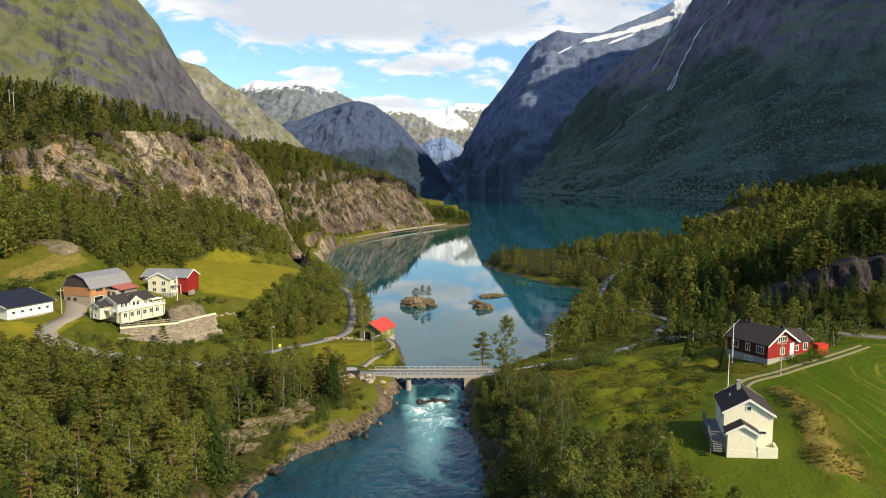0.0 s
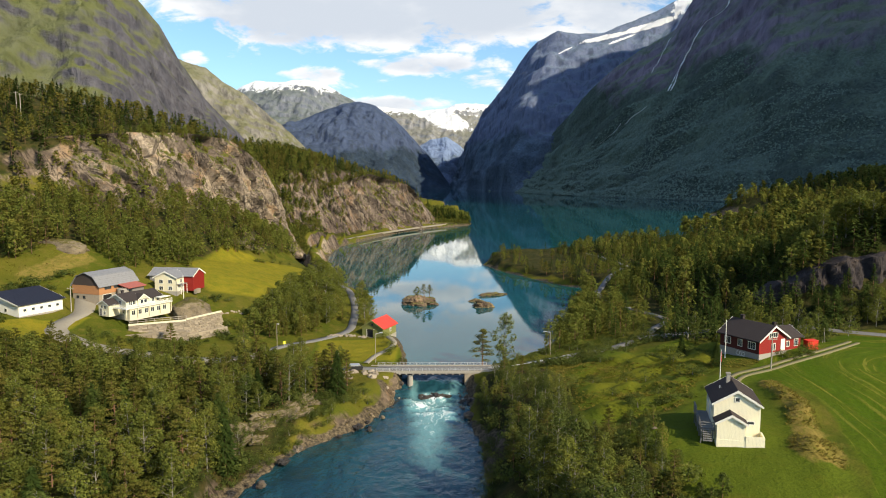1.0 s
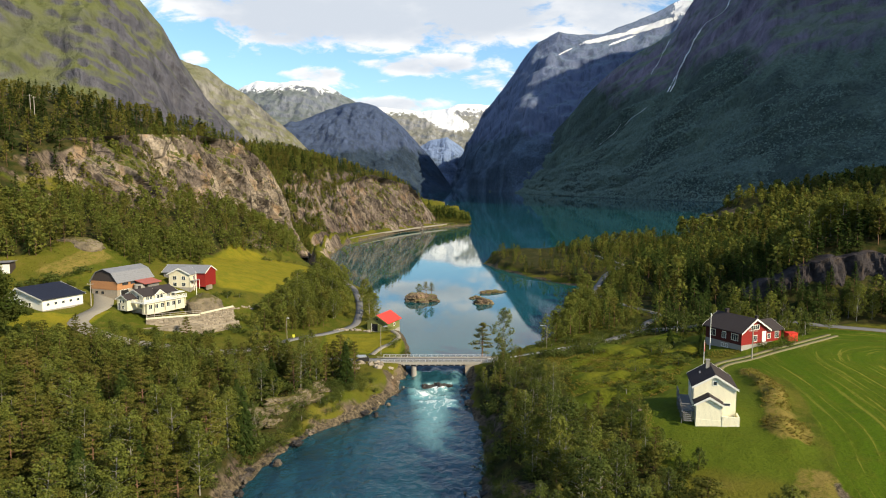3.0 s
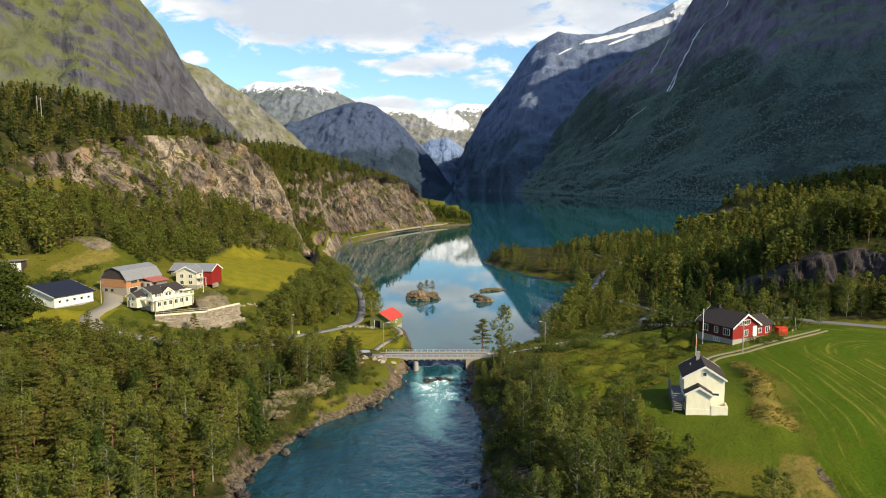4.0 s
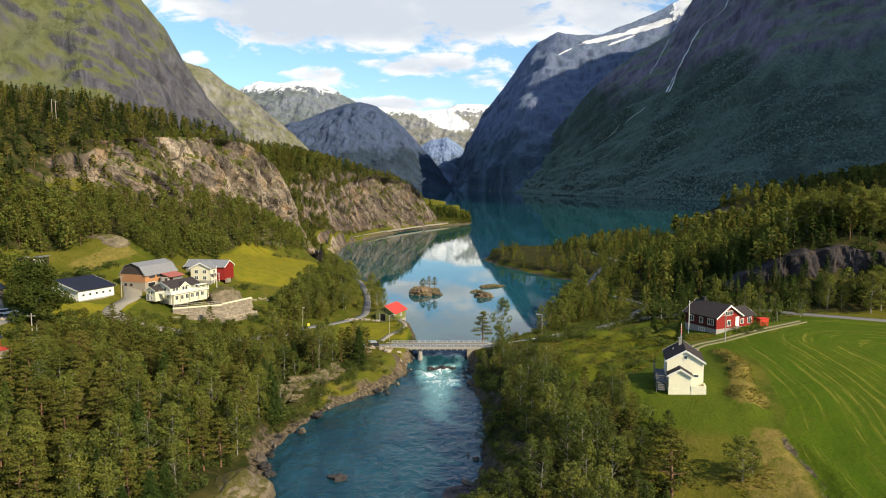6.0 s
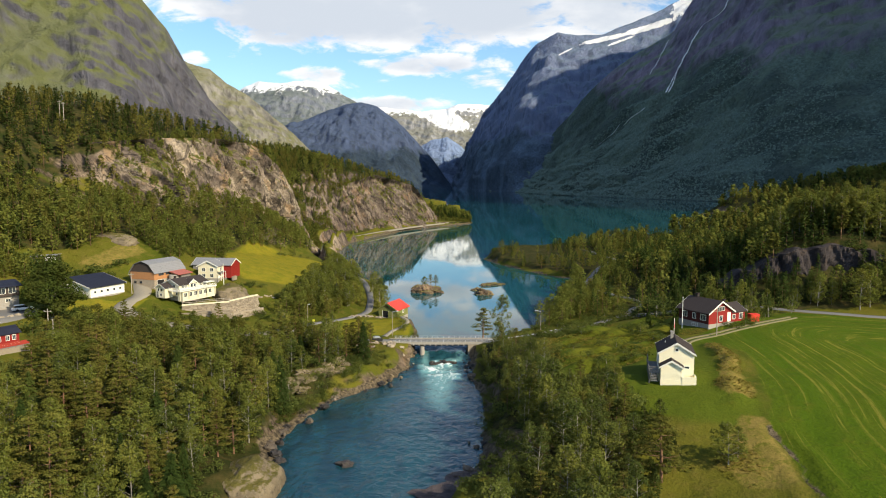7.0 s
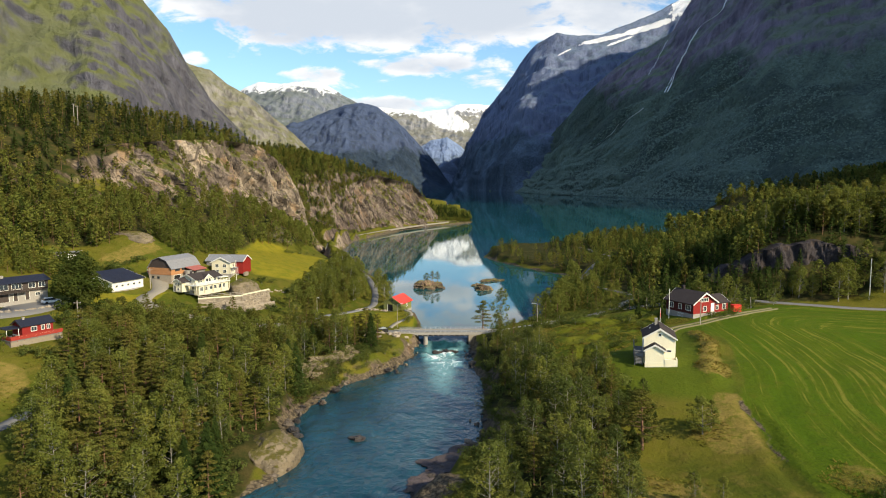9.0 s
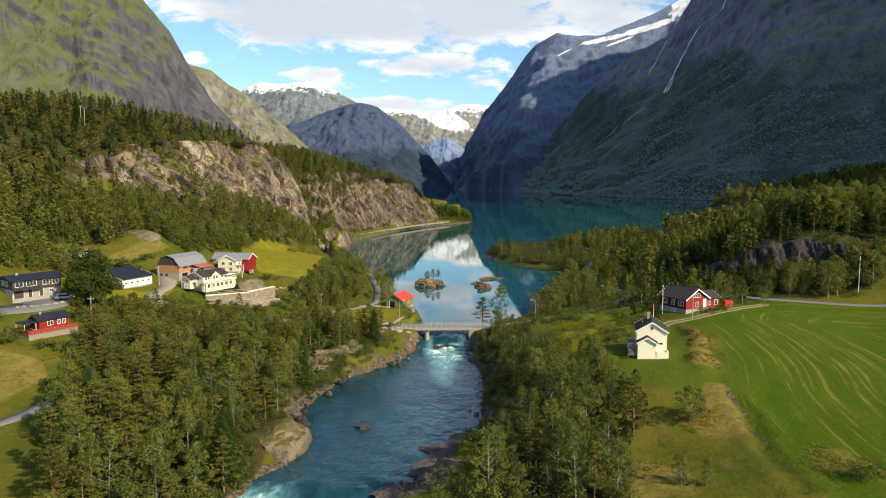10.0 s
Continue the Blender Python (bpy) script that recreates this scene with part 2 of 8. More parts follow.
def mountain_material(name, grass, rock_light, rock_dark, wood, tree_line, snow_line, bare=0.72, snow=0.5, rocky=None, fields=()):
    """Wood below the tree line, grass on the ledges, rock where it is steep, old snow high up."""
    def build(n, s):
        p = n.place()
        sep = n.tree.nodes.new("ShaderNodeSeparateXYZ")
        n.link(p, sep.inputs[0])
        z = sep.outputs["Z"]
        v = n.stretch(p, 1.0, 1.0, 0.45)
        fall = n.stretch(p, 1.0, 1.0, 0.16)
        a, b, c = n.noise(0.004, 6.0, 0.6, v), n.noise(0.028, 9.0, 0.68, v, 0.4), n.noise(0.16, 4.0, 0.7, p)
        streak = n.noise(0.045, 8.0, 0.66, fall, 0.3)
        rock = n.mix(n.ramp(b, 0.30, 0.72), rock_dark, rock_light)
        rock = n.mix(n.math("MULTIPLY", n.ramp(streak, 0.46, 0.66), 0.75), rock, n.mix(0.5, rock_dark, (0.03, 0.03, 0.035)))
        green = n.mix(n.ramp(a, 0.35, 0.65), grass, n.mix(0.4, grass, rock_light))
        green = n.mix(n.math("MULTIPLY", n.ramp(streak, 0.45, 0.7), 0.6), green, n.mix(0.55, grass, (0.03, 0.04, 0.03)))
        steep = n.math("ADD", n.slope(), n.math("ADD", n.math("MULTIPLY", n.math("SUBTRACT", b, 0.5), 0.42), n.math("MULTIPLY", n.math("SUBTRACT", streak, 0.5), 0.55)))
        if rocky:          # grass to the west, bare slabs to the east
            steep = n.math("SUBTRACT", n.math("ADD", steep, 0.22), n.ramp(sep.outputs["X"], rocky[0], rocky[1], 0.0, 0.62))
        colour = n.mix(n.ramp(steep, bare + 0.26, bare - 0.26), green, rock)
        forest = n.mix(n.ramp(c, 0.35, 0.65), n.mix(0.45, wood, (0.006, 0.010, 0.008)), wood)
        forest = n.mix(n.ramp(b, 0.45, 0.7), forest, n.mix(0.25, wood, (0.08, 0.09, 0.03)))
        forest = n.mix(n.ramp(n.noise(0.007, 6.0, 0.62, fall, 0.4), 0.42, 0.62), n.mix(0.5, forest, (0.01, 0.016, 0.02)), forest)
        line = n.math("ADD", z, n.math("MULTIPLY", n.math("SUBTRACT", a, 0.5), -tree_line * 1.1))
        line = n.math("ADD", line, n.math("MULTIPLY", n.math("SUBTRACT", b, 0.5), -tree_line * 0.6))
        colour = n.mix(n.ramp(line, tree_line * 1.10, tree_line * 0.90), colour, forest)
        if snow_line:
            top = n.math("ADD", z, n.math("MULTIPLY", n.math("SUBTRACT", b, 0.5), snow_line * 0.5))
            patch = n.math("MULTIPLY", n.ramp(top, snow_line, snow_line * 1.04), n.ramp(n.math("ADD", n.slope(), n.math("SUBTRACT", streak, 0.5)), snow, snow + 0.10))
            colour = n.mix(patch, colour, (0.82, 0.84, 0.88))
        for fx, fz, wide, tall, tilt in fields:     # lasting snow fields and ice
            du = n.math("DIVIDE", n.math("SUBTRACT", sep.outputs["X"], fx), wide)
            dv = n.math("DIVIDE", n.math("SUBTRACT", n.math("SUBTRACT", z, fz), n.math("MULTIPLY", n.math("SUBTRACT", sep.outputs["X"], fx), tilt)), tall)
            r = n.math("ADD", n.math("MULTIPLY", du, du), n.math("MULTIPLY", dv, dv))
            r = n.math("ADD", r, n.math("ADD", n.math("MULTIPLY", n.math("SUBTRACT", b, 0.5), 2.6), n.math("MULTIPLY", n.math("SUBTRACT", streak, 0.5), 1.6)))
            colour = n.mix(n.ramp(r, 1.0, 0.75), colour, (0.80, 0.82, 0.86))
        relief = n.math("ADD", n.math("MULTIPLY", b, 3.0), c)
        n.link(n.bump(relief, 0.9, 9.0), s.inputs["Normal"])
        return colour
    return surface(name, build, 0.95, 0.0, 0.1)


def foliage_material(name, dark, light, yellow, through=0.35):
    mat = bpy.data.materials.new(name)
    mat.use_nodes = True
    n = Nodes(mat.node_tree)
    info = n.tree.nodes.new("ShaderNodeObjectInfo")
    island = n.tree.nodes.new("ShaderNodeNewGeometry")
    colour = n.mix(island.outputs["Random Per Island"], dark, light)
    tone = n.math("ADD", n.math("MULTIPLY", n.noise(0.22, 2.0), 0.9), n.math("MULTIPLY", info.outputs["Random"], 0.3))
    colour = n.mix(n.ramp(tone, 0.60, 0.95), colour, yellow)
    colour = n.mix(n.math("MULTIPLY", n.ramp(tone, 0.58, 0.36), 0.55), colour, tuple(0.45 * q for q in dark))
    soft = n.add("ShaderNodeBsdfDiffuse")
    thin = n.add("ShaderNodeBsdfTranslucent")
    n.link(colour, soft.inputs["Color"])
    n.link(n.mix(0.5, colour, yellow), thin.inputs["Color"])
    both = n.add("ShaderNodeMixShader", Fac=through)
    n.link(soft.outputs[0], both.inputs[1])
    n.link(thin.outputs[0], both.inputs[2])
    out = n.add("ShaderNodeOutputMaterial")
    n.link(both.outputs[0], out.inputs["Surface"])
    return mat


def plain(name, colour, roughness=0.7, metallic=0.0, grain=6.0, wear=0.25, lines=None, specular=0.35, vary=0.0):
    """Paint, board, metal or stone with grain and wear; lines=(axis, per metre) adds boards or ribs."""
    def build(n, s):
        coords = n.tree.nodes.new("ShaderNodeTexCoord").outputs["Object"]
        a, b = n.noise(grain, 5.0, 0.65, coords), n.noise(grain * 0.12, 3.0, 0.6, coords)
        dull = tuple(0.55 * v for v in colour)
        out = n.mix(n.math("MULTIPLY", n.ramp(a, 0.45, 0.75), wear), colour, dull)
        out = n.mix(n.math("MULTIPLY", n.ramp(b, 0.5, 0.75), wear), out, tuple(0.8 * v + 0.02 for v in colour))
        if vary:           # each piece has a tone of its own
            each = n.tree.nodes.new("ShaderNodeObjectInfo").outputs["Random"]
            out = n.mix(n.math("MULTIPLY", each, vary), out, tuple(0.36 * v for v in colour))
        height = a
        if lines:
            wave = n.add("ShaderNodeTexWave", Scale=lines[1] * 0.314)
            wave.wave_type, wave.bands_direction, wave.wave_profile = "BANDS", lines[0], "SAW"
            n.link(coords, wave.inputs["Vector"])
            groove = n.ramp(wave.outputs["Fac"], 0.02, 0.16)
            out = n.mix(n.math("MULTIPLY", n.math("SUBTRACT", 1.0, groove), 0.45), out, tuple(0.35 * v for v in colour))
            height = n.math("ADD", n.math("MULTIPLY", a, 0.2), groove)
        n.link(n.bump(height, 0.35, 0.03), s.inputs["Normal"])
        return out
    return surface(name, build, roughness, metallic, specular)


def water_material(name, deep, shallow, roughness, wave, rough_water):
    def build(n, s):
        s.inputs["IOR"].default_value = 1.333
        s.inputs["Specular IOR Level"].default_value = WATER_GLOSS
        p = n.place()
        ripple = n.noise(wave, 4.0, 0.6, n.stretch(p, 1.0, 0.6, 1.0), 0.3)
        swell = n.noise(wave * 0.16, 3.0, 0.5, p)
        height = n.math("ADD", n.math("MULTIPLY", ripple, 0.5), swell)
        n.link(n.bump(height, rough_water, 0.2 if name == "lake_water" else 0.7), s.inputs["Normal"])
        colour = n.mix(n.ramp(n.noise(0.012, 3.0), 0.35, 0.65), deep, shallow)
        if name == "river_water":
            streak = n.noise(0.30, 7.0, 0.68, n.stretch(p, 1.0, 0.35, 1.0), 1.2)
            colour = n.mix(n.ramp(streak, 0.36, 0.60), n.mix(0.6, colour, (0.004, 0.018, 0.030)), colour)
            colour = n.mix(n.ramp(streak, 0.60, 0.80), colour, (0.042, 0.095, 0.115))
            foam_noise = n.noise(0.9, 8.0, 0.68, n.stretch(p, 1.0, 0.5, 1.0), 1.2)
            foam = n.attribute("foam")
            milky = n.ramp(n.math("ADD", foam, n.math("MULTIPLY", n.math("SUBTRACT", foam_noise, 0.5), 0.35)), 0.05, 0.75)
            colour = n.mix(n.math("MULTIPLY", milky, 0.9), colour, (0.17, 0.36, 0.37))
            white = n.ramp(n.math("ADD", foam, n.math("MULTIPLY", n.math("SUBTRACT", foam_noise, 0.5), 1.7)), 0.62, 1.05)
            colour = n.mix(white, colour, (0.74, 0.80, 0.80))
            n.link(n.math("ADD", n.math("MULTIPLY", white, 0.7), roughness), s.inputs["Roughness"])
            n.link(n.math("SUBTRACT", 0.62, n.math("MULTIPLY", white, 0.58)), s.inputs["Specular IOR Level"])
        return colour
    return surface(name, build, roughness, 0.0)


WATER_GLOSS = 0.9
GROUND = ground_material()
ROCK = surface("rock", lambda n, s: (n.link(n.bump(n.noise(1.2, 8.0, 0.7), 0.9, 0.5), s.inputs["Normal"]), rock_colour(n))[1], 0.92, 0.0, 0.2)


def cliff_material():
    def build(n, s):
        n.link(n.bump(n.math("ADD", n.noise(0.8, 8.0, 0.7), n.math("MULTIPLY", n.noise(0.25, 4.0, 0.6, n.stretch(n.place(), 1.0, 1.0, 0.3)), 2.0)), 0.9, 0.8), s.inputs["Normal"])
        turf = n.mix(n.ramp(n.noise(0.5, 4.0), 0.4, 0.65), (0.10, 0.095, 0.018), (0.055, 0.07, 0.012))
        steep = n.math("ADD", n.slope(), n.math("MULTIPLY", n.math("SUBTRACT", n.noise(0.12, 5.0, 0.7), 0.5), 1.1))
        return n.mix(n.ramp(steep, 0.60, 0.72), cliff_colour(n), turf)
    return surface("cliff_rock", build, 0.92, 0.0, 0.2)


CLIFF_ROCK = cliff_material()
# purple-grey rock, its colour taken down further for the shade it stands in
PURPLE_ROCK = surface("purple_rock", lambda n, s: (n.link(n.bump(n.noise(0.8, 8.0, 0.7), 0.9, 0.6), s.inputs["Normal"]), rock_colour(n, (0.058, 0.048, 0.050), (0.024, 0.019, 0.022), 1.6, (0.075, 0.055, 0.045)))[1], 0.92, 0.0, 0.2)
SHELF_ROCK = surface("shelf_rock", lambda n, s: (n.link(n.bump(n.noise(1.6, 8.0, 0.7, n.stretch(n.place(), 1.0, 1.0, 4.0)), 0.9, 0.4), s.inputs["Normal"]), rock_colour(n, (0.125, 0.098, 0.098), (0.050, 0.040, 0.042), 2.2, (0.15, 0.11, 0.085)))[1], 0.8, 0.0, 0.3)
WET_ROCK = surface("wet_rock", lambda n, s: (n.link(n.bump(n.noise(1.4, 7.0, 0.7), 0.9, 0.4), s.inputs["Normal"]), rock_colour(n, (0.060, 0.053, 0.050), (0.022, 0.020, 0.020), 1.0, (0.07, 0.055, 0.04)))[1], 0.5)
LAKE = water_material("lake_water", (0.004, 0.062, 0.072), (0.005, 0.075, 0.082), 0.03, 0.55, 0.035)
RIVER = water_material("river_water", (0.009, 0.046, 0.062), (0.016, 0.066, 0.084), 0.12, 0.9, 0.8)
LEAF = foliage_material("birch_leaf", (0.090, 0.114, 0.023), (0.180, 0.190, 0.040), (0.230, 0.212, 0.044), 0.34)
NEEDLE = foliage_material("pine_needle", (0.078, 0.086, 0.018), (0.150, 0.140, 0.030), (0.165, 0.142, 0.034), 0.28)
SPRUCE = foliage_material("spruce_needle", (0.026, 0.044, 0.012), (0.052, 0.076, 0.017), (0.080, 0.10, 0.022), 0.22)
DEEP_LEAF = foliage_material("old_tree_leaf", (0.036, 0.054, 0.012), (0.066, 0.086, 0.018), (0.085, 0.095, 0.022), 0.34)
BUSH_LEAF = foliage_material("bush_leaf", (0.056, 0.078, 0.020), (0.116, 0.138, 0.034), (0.185, 0.185, 0.040), 0.32)
# far wood: leaf colour lightened and blued to stand in for haze
HAZED_LEAF = foliage_material("hazed_mountain_leaf", (0.150, 0.212, 0.178), (0.180, 0.244, 0.196), (0.186, 0.246, 0.186), 0.1)
TUSSOCK = foliage_material("rough_grass", (0.13, 0.125, 0.020), (0.21, 0.175, 0.035), (0.25, 0.185, 0.05), 0.45)
BARK = plain("birch_bark", (0.25, 0.23, 0.195), 0.9, grain=5.0, wear=0.7)
PINE_BARK = plain("pine_bark", (0.19, 0.105, 0.06), 0.95, grain=6.0, wear=0.6)
GRAVEL = plain("gravel", (0.25, 0.225, 0.18), 0.95, grain=3.0, wear=0.45)
ASPHALT = plain("asphalt", (0.16, 0.155, 0.15), 0.9, grain=8.0, wear=0.35)
CONCRETE = plain("concrete", (0.31, 0.285, 0.25), 0.9, grain=4.0, wear=0.5)
STEEL = plain("galvanised_steel", (0.55, 0.56, 0.57), 0.45, 0.6, grain=6.0, wear=0.3)
CREAM = plain("cream_boards", (0.86, 0.79, 0.58), 0.75, grain=5.0, wear=0.15, lines=("X", 6.0))
CREAM_PLAIN = plain("cream_render", (0.66, 0.60, 0.43), 0.8, grain=4.0, wear=0.2)
WHITE = plain("white_paint", (0.74, 0.72, 0.65), 0.6, grain=5.0, wear=0.15)
RED = plain("red_boards", (0.23, 0.013, 0.009), 0.75, grain=5.0, wear=0.25, lines=("X", 6.0))
DARK_RED = plain("dark_red_boards", (0.075, 0.012, 0.010), 0.8, grain=5.0, wear=0.3, lines=("Y", 6.0))
RED_ROOF = plain("red_sheet_roof", (0.62, 0.055, 0.035), 0.5, grain=2.0, wear=0.2, lines=("X", 3.0))
DARK_ROOF = plain("dark_tile_roof", (0.050, 0.041, 0.040), 0.9, specular=0.12, grain=3.0, wear=0.35, lines=("X", 3.0))
NAVY_ROOF = plain("blue_black_sheet_roof", (0.018, 0.020, 0.034), 0.6, specular=0.25, grain=2.0, wear=0.25, lines=("X", 3.0))
FADED_RED = plain("faded_red_sheet_roof", (0.36, 0.11, 0.085), 0.6, grain=2.0, wear=0.4, lines=("X", 3.0))
GREY_ROOF = plain("weathered_sheet_roof", (0.25, 0.25, 0.26), 0.6, 0.2, grain=2.0, wear=0.5, lines=("X", 3.0))
GREY_BOARD = plain("grey_boards", (0.19, 0.18, 0.17), 0.85, grain=5.0, wear=0.4, lines=("X", 6.0))
BROWN_BOARD = plain("brown_boards", (0.06, 0.045, 0.038), 0.8, grain=5.0, wear=0.3, lines=("X", 6.0))
ORANGE_BOARD = plain("weathered_orange_boards", (0.42, 0.20, 0.085), 0.85, grain=5.0, wear=0.4, lines=("X", 5.0))
GREEN_BOARD = plain("olive_boards", (0.17, 0.18, 0.055), 0.8, grain=5.0, wear=0.3, lines=("X", 6.0))
STONE = plain("grey_masonry", (0.36, 0.30, 0.225), 0.9, grain=2.0, wear=0.6, vary=0.6)
DARK = plain("dark_interior", (0.012, 0.012, 0.013), 0.9, grain=3.0)
POLE_WOOD = plain("weathered_pole", (0.33, 0.29, 0.24), 0.85, grain=5.0, wear=0.4)
FENCE_RED = plain("red_fence_paint", (0.30, 0.035, 0.022), 0.8, grain=5.0, wear=0.3)
TRACK = plain("trodden_track", (0.17, 0.15, 0.075), 0.95, grain=3.0, wear=0.5)
BRIGHT_RED = plain("bright_red_paint", (0.62, 0.04, 0.02), 0.6, grain=4.0, wear=0.2)
TYRE = plain("rubber", (0.02, 0.02, 0.02), 0.85)
CAR_WHITE = plain("white_car_paint", (0.78, 0.78, 0.77), 0.25, grain=1.0, wear=0.05, specular=0.5)


def glass_material():
    return surface("window_glass", lambda n, s: (0.035, 0.045, 0.055), 0.06, 0.0, 0.9)


GLASS = glass_material()
FALLS = plain("white_water", (0.80, 0.82, 0.85), 0.7, grain=0.4, wear=0.5)


# ---------------------------------------------------------------- plan arithmetic
def lattice(ix, iy, seed):
    h = (ix * 374761393 + iy * 668265263 + seed * 974634533) & 0x7FFFFFFF
    h = ((h ^ (h >> 13)) * 1274126177) & 0x7FFFFFFF
    return ((h ^ (h >> 16)) & 0xFFFF) / 65535.0


def value_noise(x, y, seed=0):
    x, y = np.asarray(x, float), np.asarray(y, float)
    ix, iy = np.floor(x).astype(np.int64), np.floor(y).astype(np.int64)
    fx, fy = x - ix, y - iy
    fx, fy = fx * fx * (3 - 2 * fx), fy * fy * (3 - 2 * fy)
    low = lattice(ix, iy, seed) * (1 - fx) + lattice(ix + 1, iy, seed) * fx
    high = lattice(ix, iy + 1, seed) * (1 - fx) + lattice(ix + 1, iy + 1, seed) * fx
    return low * (1 - fy) + high * fy - 0.5


def fractal(x, y, size, octaves=4, gain=0.5, seed=0):
    total, amp, freq = 0.0, 1.0, 1.0 / size
    for k in range(octaves):
        total = total + amp * value_noise(x * freq + 7.3 * k, y * freq - 3.1 * k, seed + k)
        amp, freq = amp * gain, freq * 2.03
    return total


def smooth(v):
    v = np.clip(v, 0.0, 1.0)
    return v * v * (3 - 2 * v)


def to_line(x, y, points, closed=False):
    """Distance to a polyline, the share along it (segment number and fraction) and the side (+1: to its left)."""
    pts = list(points) + ([points[0]] if closed else [])
    best, along, side = np.full(x.shape, 1e12), np.zeros(x.shape), np.ones(x.shape)
    for k in range(len(pts) - 1):
        (ax, ay), (bx, by) = pts[k][:2], pts[k + 1][:2]
        dx, dy = bx - ax, by - ay
        t = np.clip(((x - ax) * dx + (y - ay) * dy) / (dx * dx + dy * dy), 0, 1)
        d = (x - ax - t * dx) ** 2 + (y - ay - t * dy) ** 2
        near = d < best
        best = np.where(near, d, best)
        along = np.where(near, k + t, along)
        side = np.where(near, np.sign(dx * (y - ay) - dy * (x - ax)), side)
    return np.sqrt(best), along, side


def inside(x, y, polygon):
    hit = np.zeros(x.shape, bool)
    for (ax, ay), (bx, by) in zip(polygon, polygon[1:] + polygon[:1]):
        cross = ((ay > y) != (by > y)) & (x < (bx - ax) * (y - ay) / ((by - ay) or 1e-9) + ax)
        hit ^= cross
    return hit


def polygon_mask(x, y, polygon, soft=3.0):
    d = to_line(x, y, polygon, True)[0]
    return smooth(0.5 + np.where(inside(x, y, polygon), d, -d) / soft)


# shores of the lake and of the river below the bridge
LAKE_SHORE = [(-7.5, 145), (-6.5, 153), (-9, 165), (-10.5, 177), (-13, 190), (-22, 208), (-25, 234), (-23, 242), (-36, 262), (-53, 324),
              (-62, 371), (-63, 428), (-54, 467), (-35, 536), (-10, 585), (25, 632), (29, 650), (22, 688), (5, 771), (-60, 942), (-200, 1400),
              (-330, 2500), (-420, 5200), (120, 5200), (250, 4000), (350, 2600), (500, 2000), (650, 1700), (800, 1400),
              (900, 1100), (640, 1000), (500, 900), (332, 831)]
EAST_SHORE = [(370, 700), (260, 560), (150, 440), (104, 402), (80, 385), (37, 369), (25, 353), (21, 335), (27, 314), (39, 287), (49, 268), (59, 258),
              (52, 240), (40, 212), (34, 182), (25, 163), (17, 155), (12, 150), (8, 145)]
LAKE_SHORE += EAST_SHORE
RIVER_SHORE = [(-7, 149), (8, 148), (6, 134), (6, 121), (8, 108), (7.5, 94), (6, 80), (5, 73), (0, 62), (-5, 55), (-9, 47), (-14, 35),
               (-25, 10), (-40, -120), (-66, -120), (-50, 10), (-38, 38), (-30, 50), (-29, 55), (-26, 59), (-25, 66), (-25, 73),
               (-29, 82), (-27, 92), (-24, 103), (-20, 110), (-13, 117), (-8.5, 129), (-8, 140)]

# levels of the ground: x, y, z
WEST_LEVELS = [(-40, 80, 2), (-42, 110, 2.5), (-50, 132, 3.5), (-74, 74, 3.5), (-58, 45, 2), (-86, 102, 10), (-80, 96, 8.6), (-68, 112, 6),
               (-104, 126, 13.4), (-90, 152, 11.3), (-105, 160, 13), (-82, 166, 12), (-74, 156, 9.2), (-62, 151, 4.6), (-54, 170, 4.8),
               (-45, 155, 3.2), (-117, 171, 18.2), (-105, 189, 25), (-135, 150, 26), (-71, 243, 12.6), (-45, 261, 5), (-88, 205, 20),
               (-70, 182, 12.3), (-62, 205, 12), (-46, 222, 7), (-29, 215, 2.2), (-35, 252, 2.5), (-16, 178, 1.4), (-10.8, 179, 1.1), (-25, 165, 2),
               (-15, 144, 2.2), (-38, 145, 2.8), (-120, 90, 14)]
EAST_LEVELS = [(40, 84, 9.0), (30, 88, 8.6), (42, 77, 8.7), (46, 65, 6.6), (31, 56, 2.5), (25, 75, 5), (18, 95, 3), (60, 122, 10.7),
               (71, 125, 11), (93, 138, 9), (122, 138, 9), (55, 101, 9.5), (66, 90, 9), (92, 100, 8.6), (60, 50, 6.5), (45, 30, 4.5),
               (95, 40, 7.5), (34, 120, 6), (43, 150, 4.6), (62, 185, 4.5), (62, 245, 4), (82, 311, 3.5), (24, 160, 1.6), (20, 145, 2.2),
               (94, 158, 9.5), (112, 156, 11), (98, 173, 21), (113, 184, 28), (120, 172, 27), (145, 178, 31), (90, 197, 12), (82, 186, 8), (80, 178, 6), (190, 160, 28), (92, 242, 9), (75, 262, 6), (125, 235, 15), (165, 230, 19), (102, 212, 17)]
FAR_LEVELS = [(110, 325, 5), (230, 400, 10), (240, 270, 18), (420, 730, 16), (420, 900, 30), (560, 800, 52), (700, 600, 50), (1500, 500, 60), (-600, 0, 60), (-1500, 800, 60), (300, -100, 20),
              (-200, -100, 14), (0, -200, 6), (0, -1500, 60), (1500, -800, 60), (-1500, -900, 60), (0, 6000, 0), (3500, 4000, 60), (-3500, 4000, 60)]

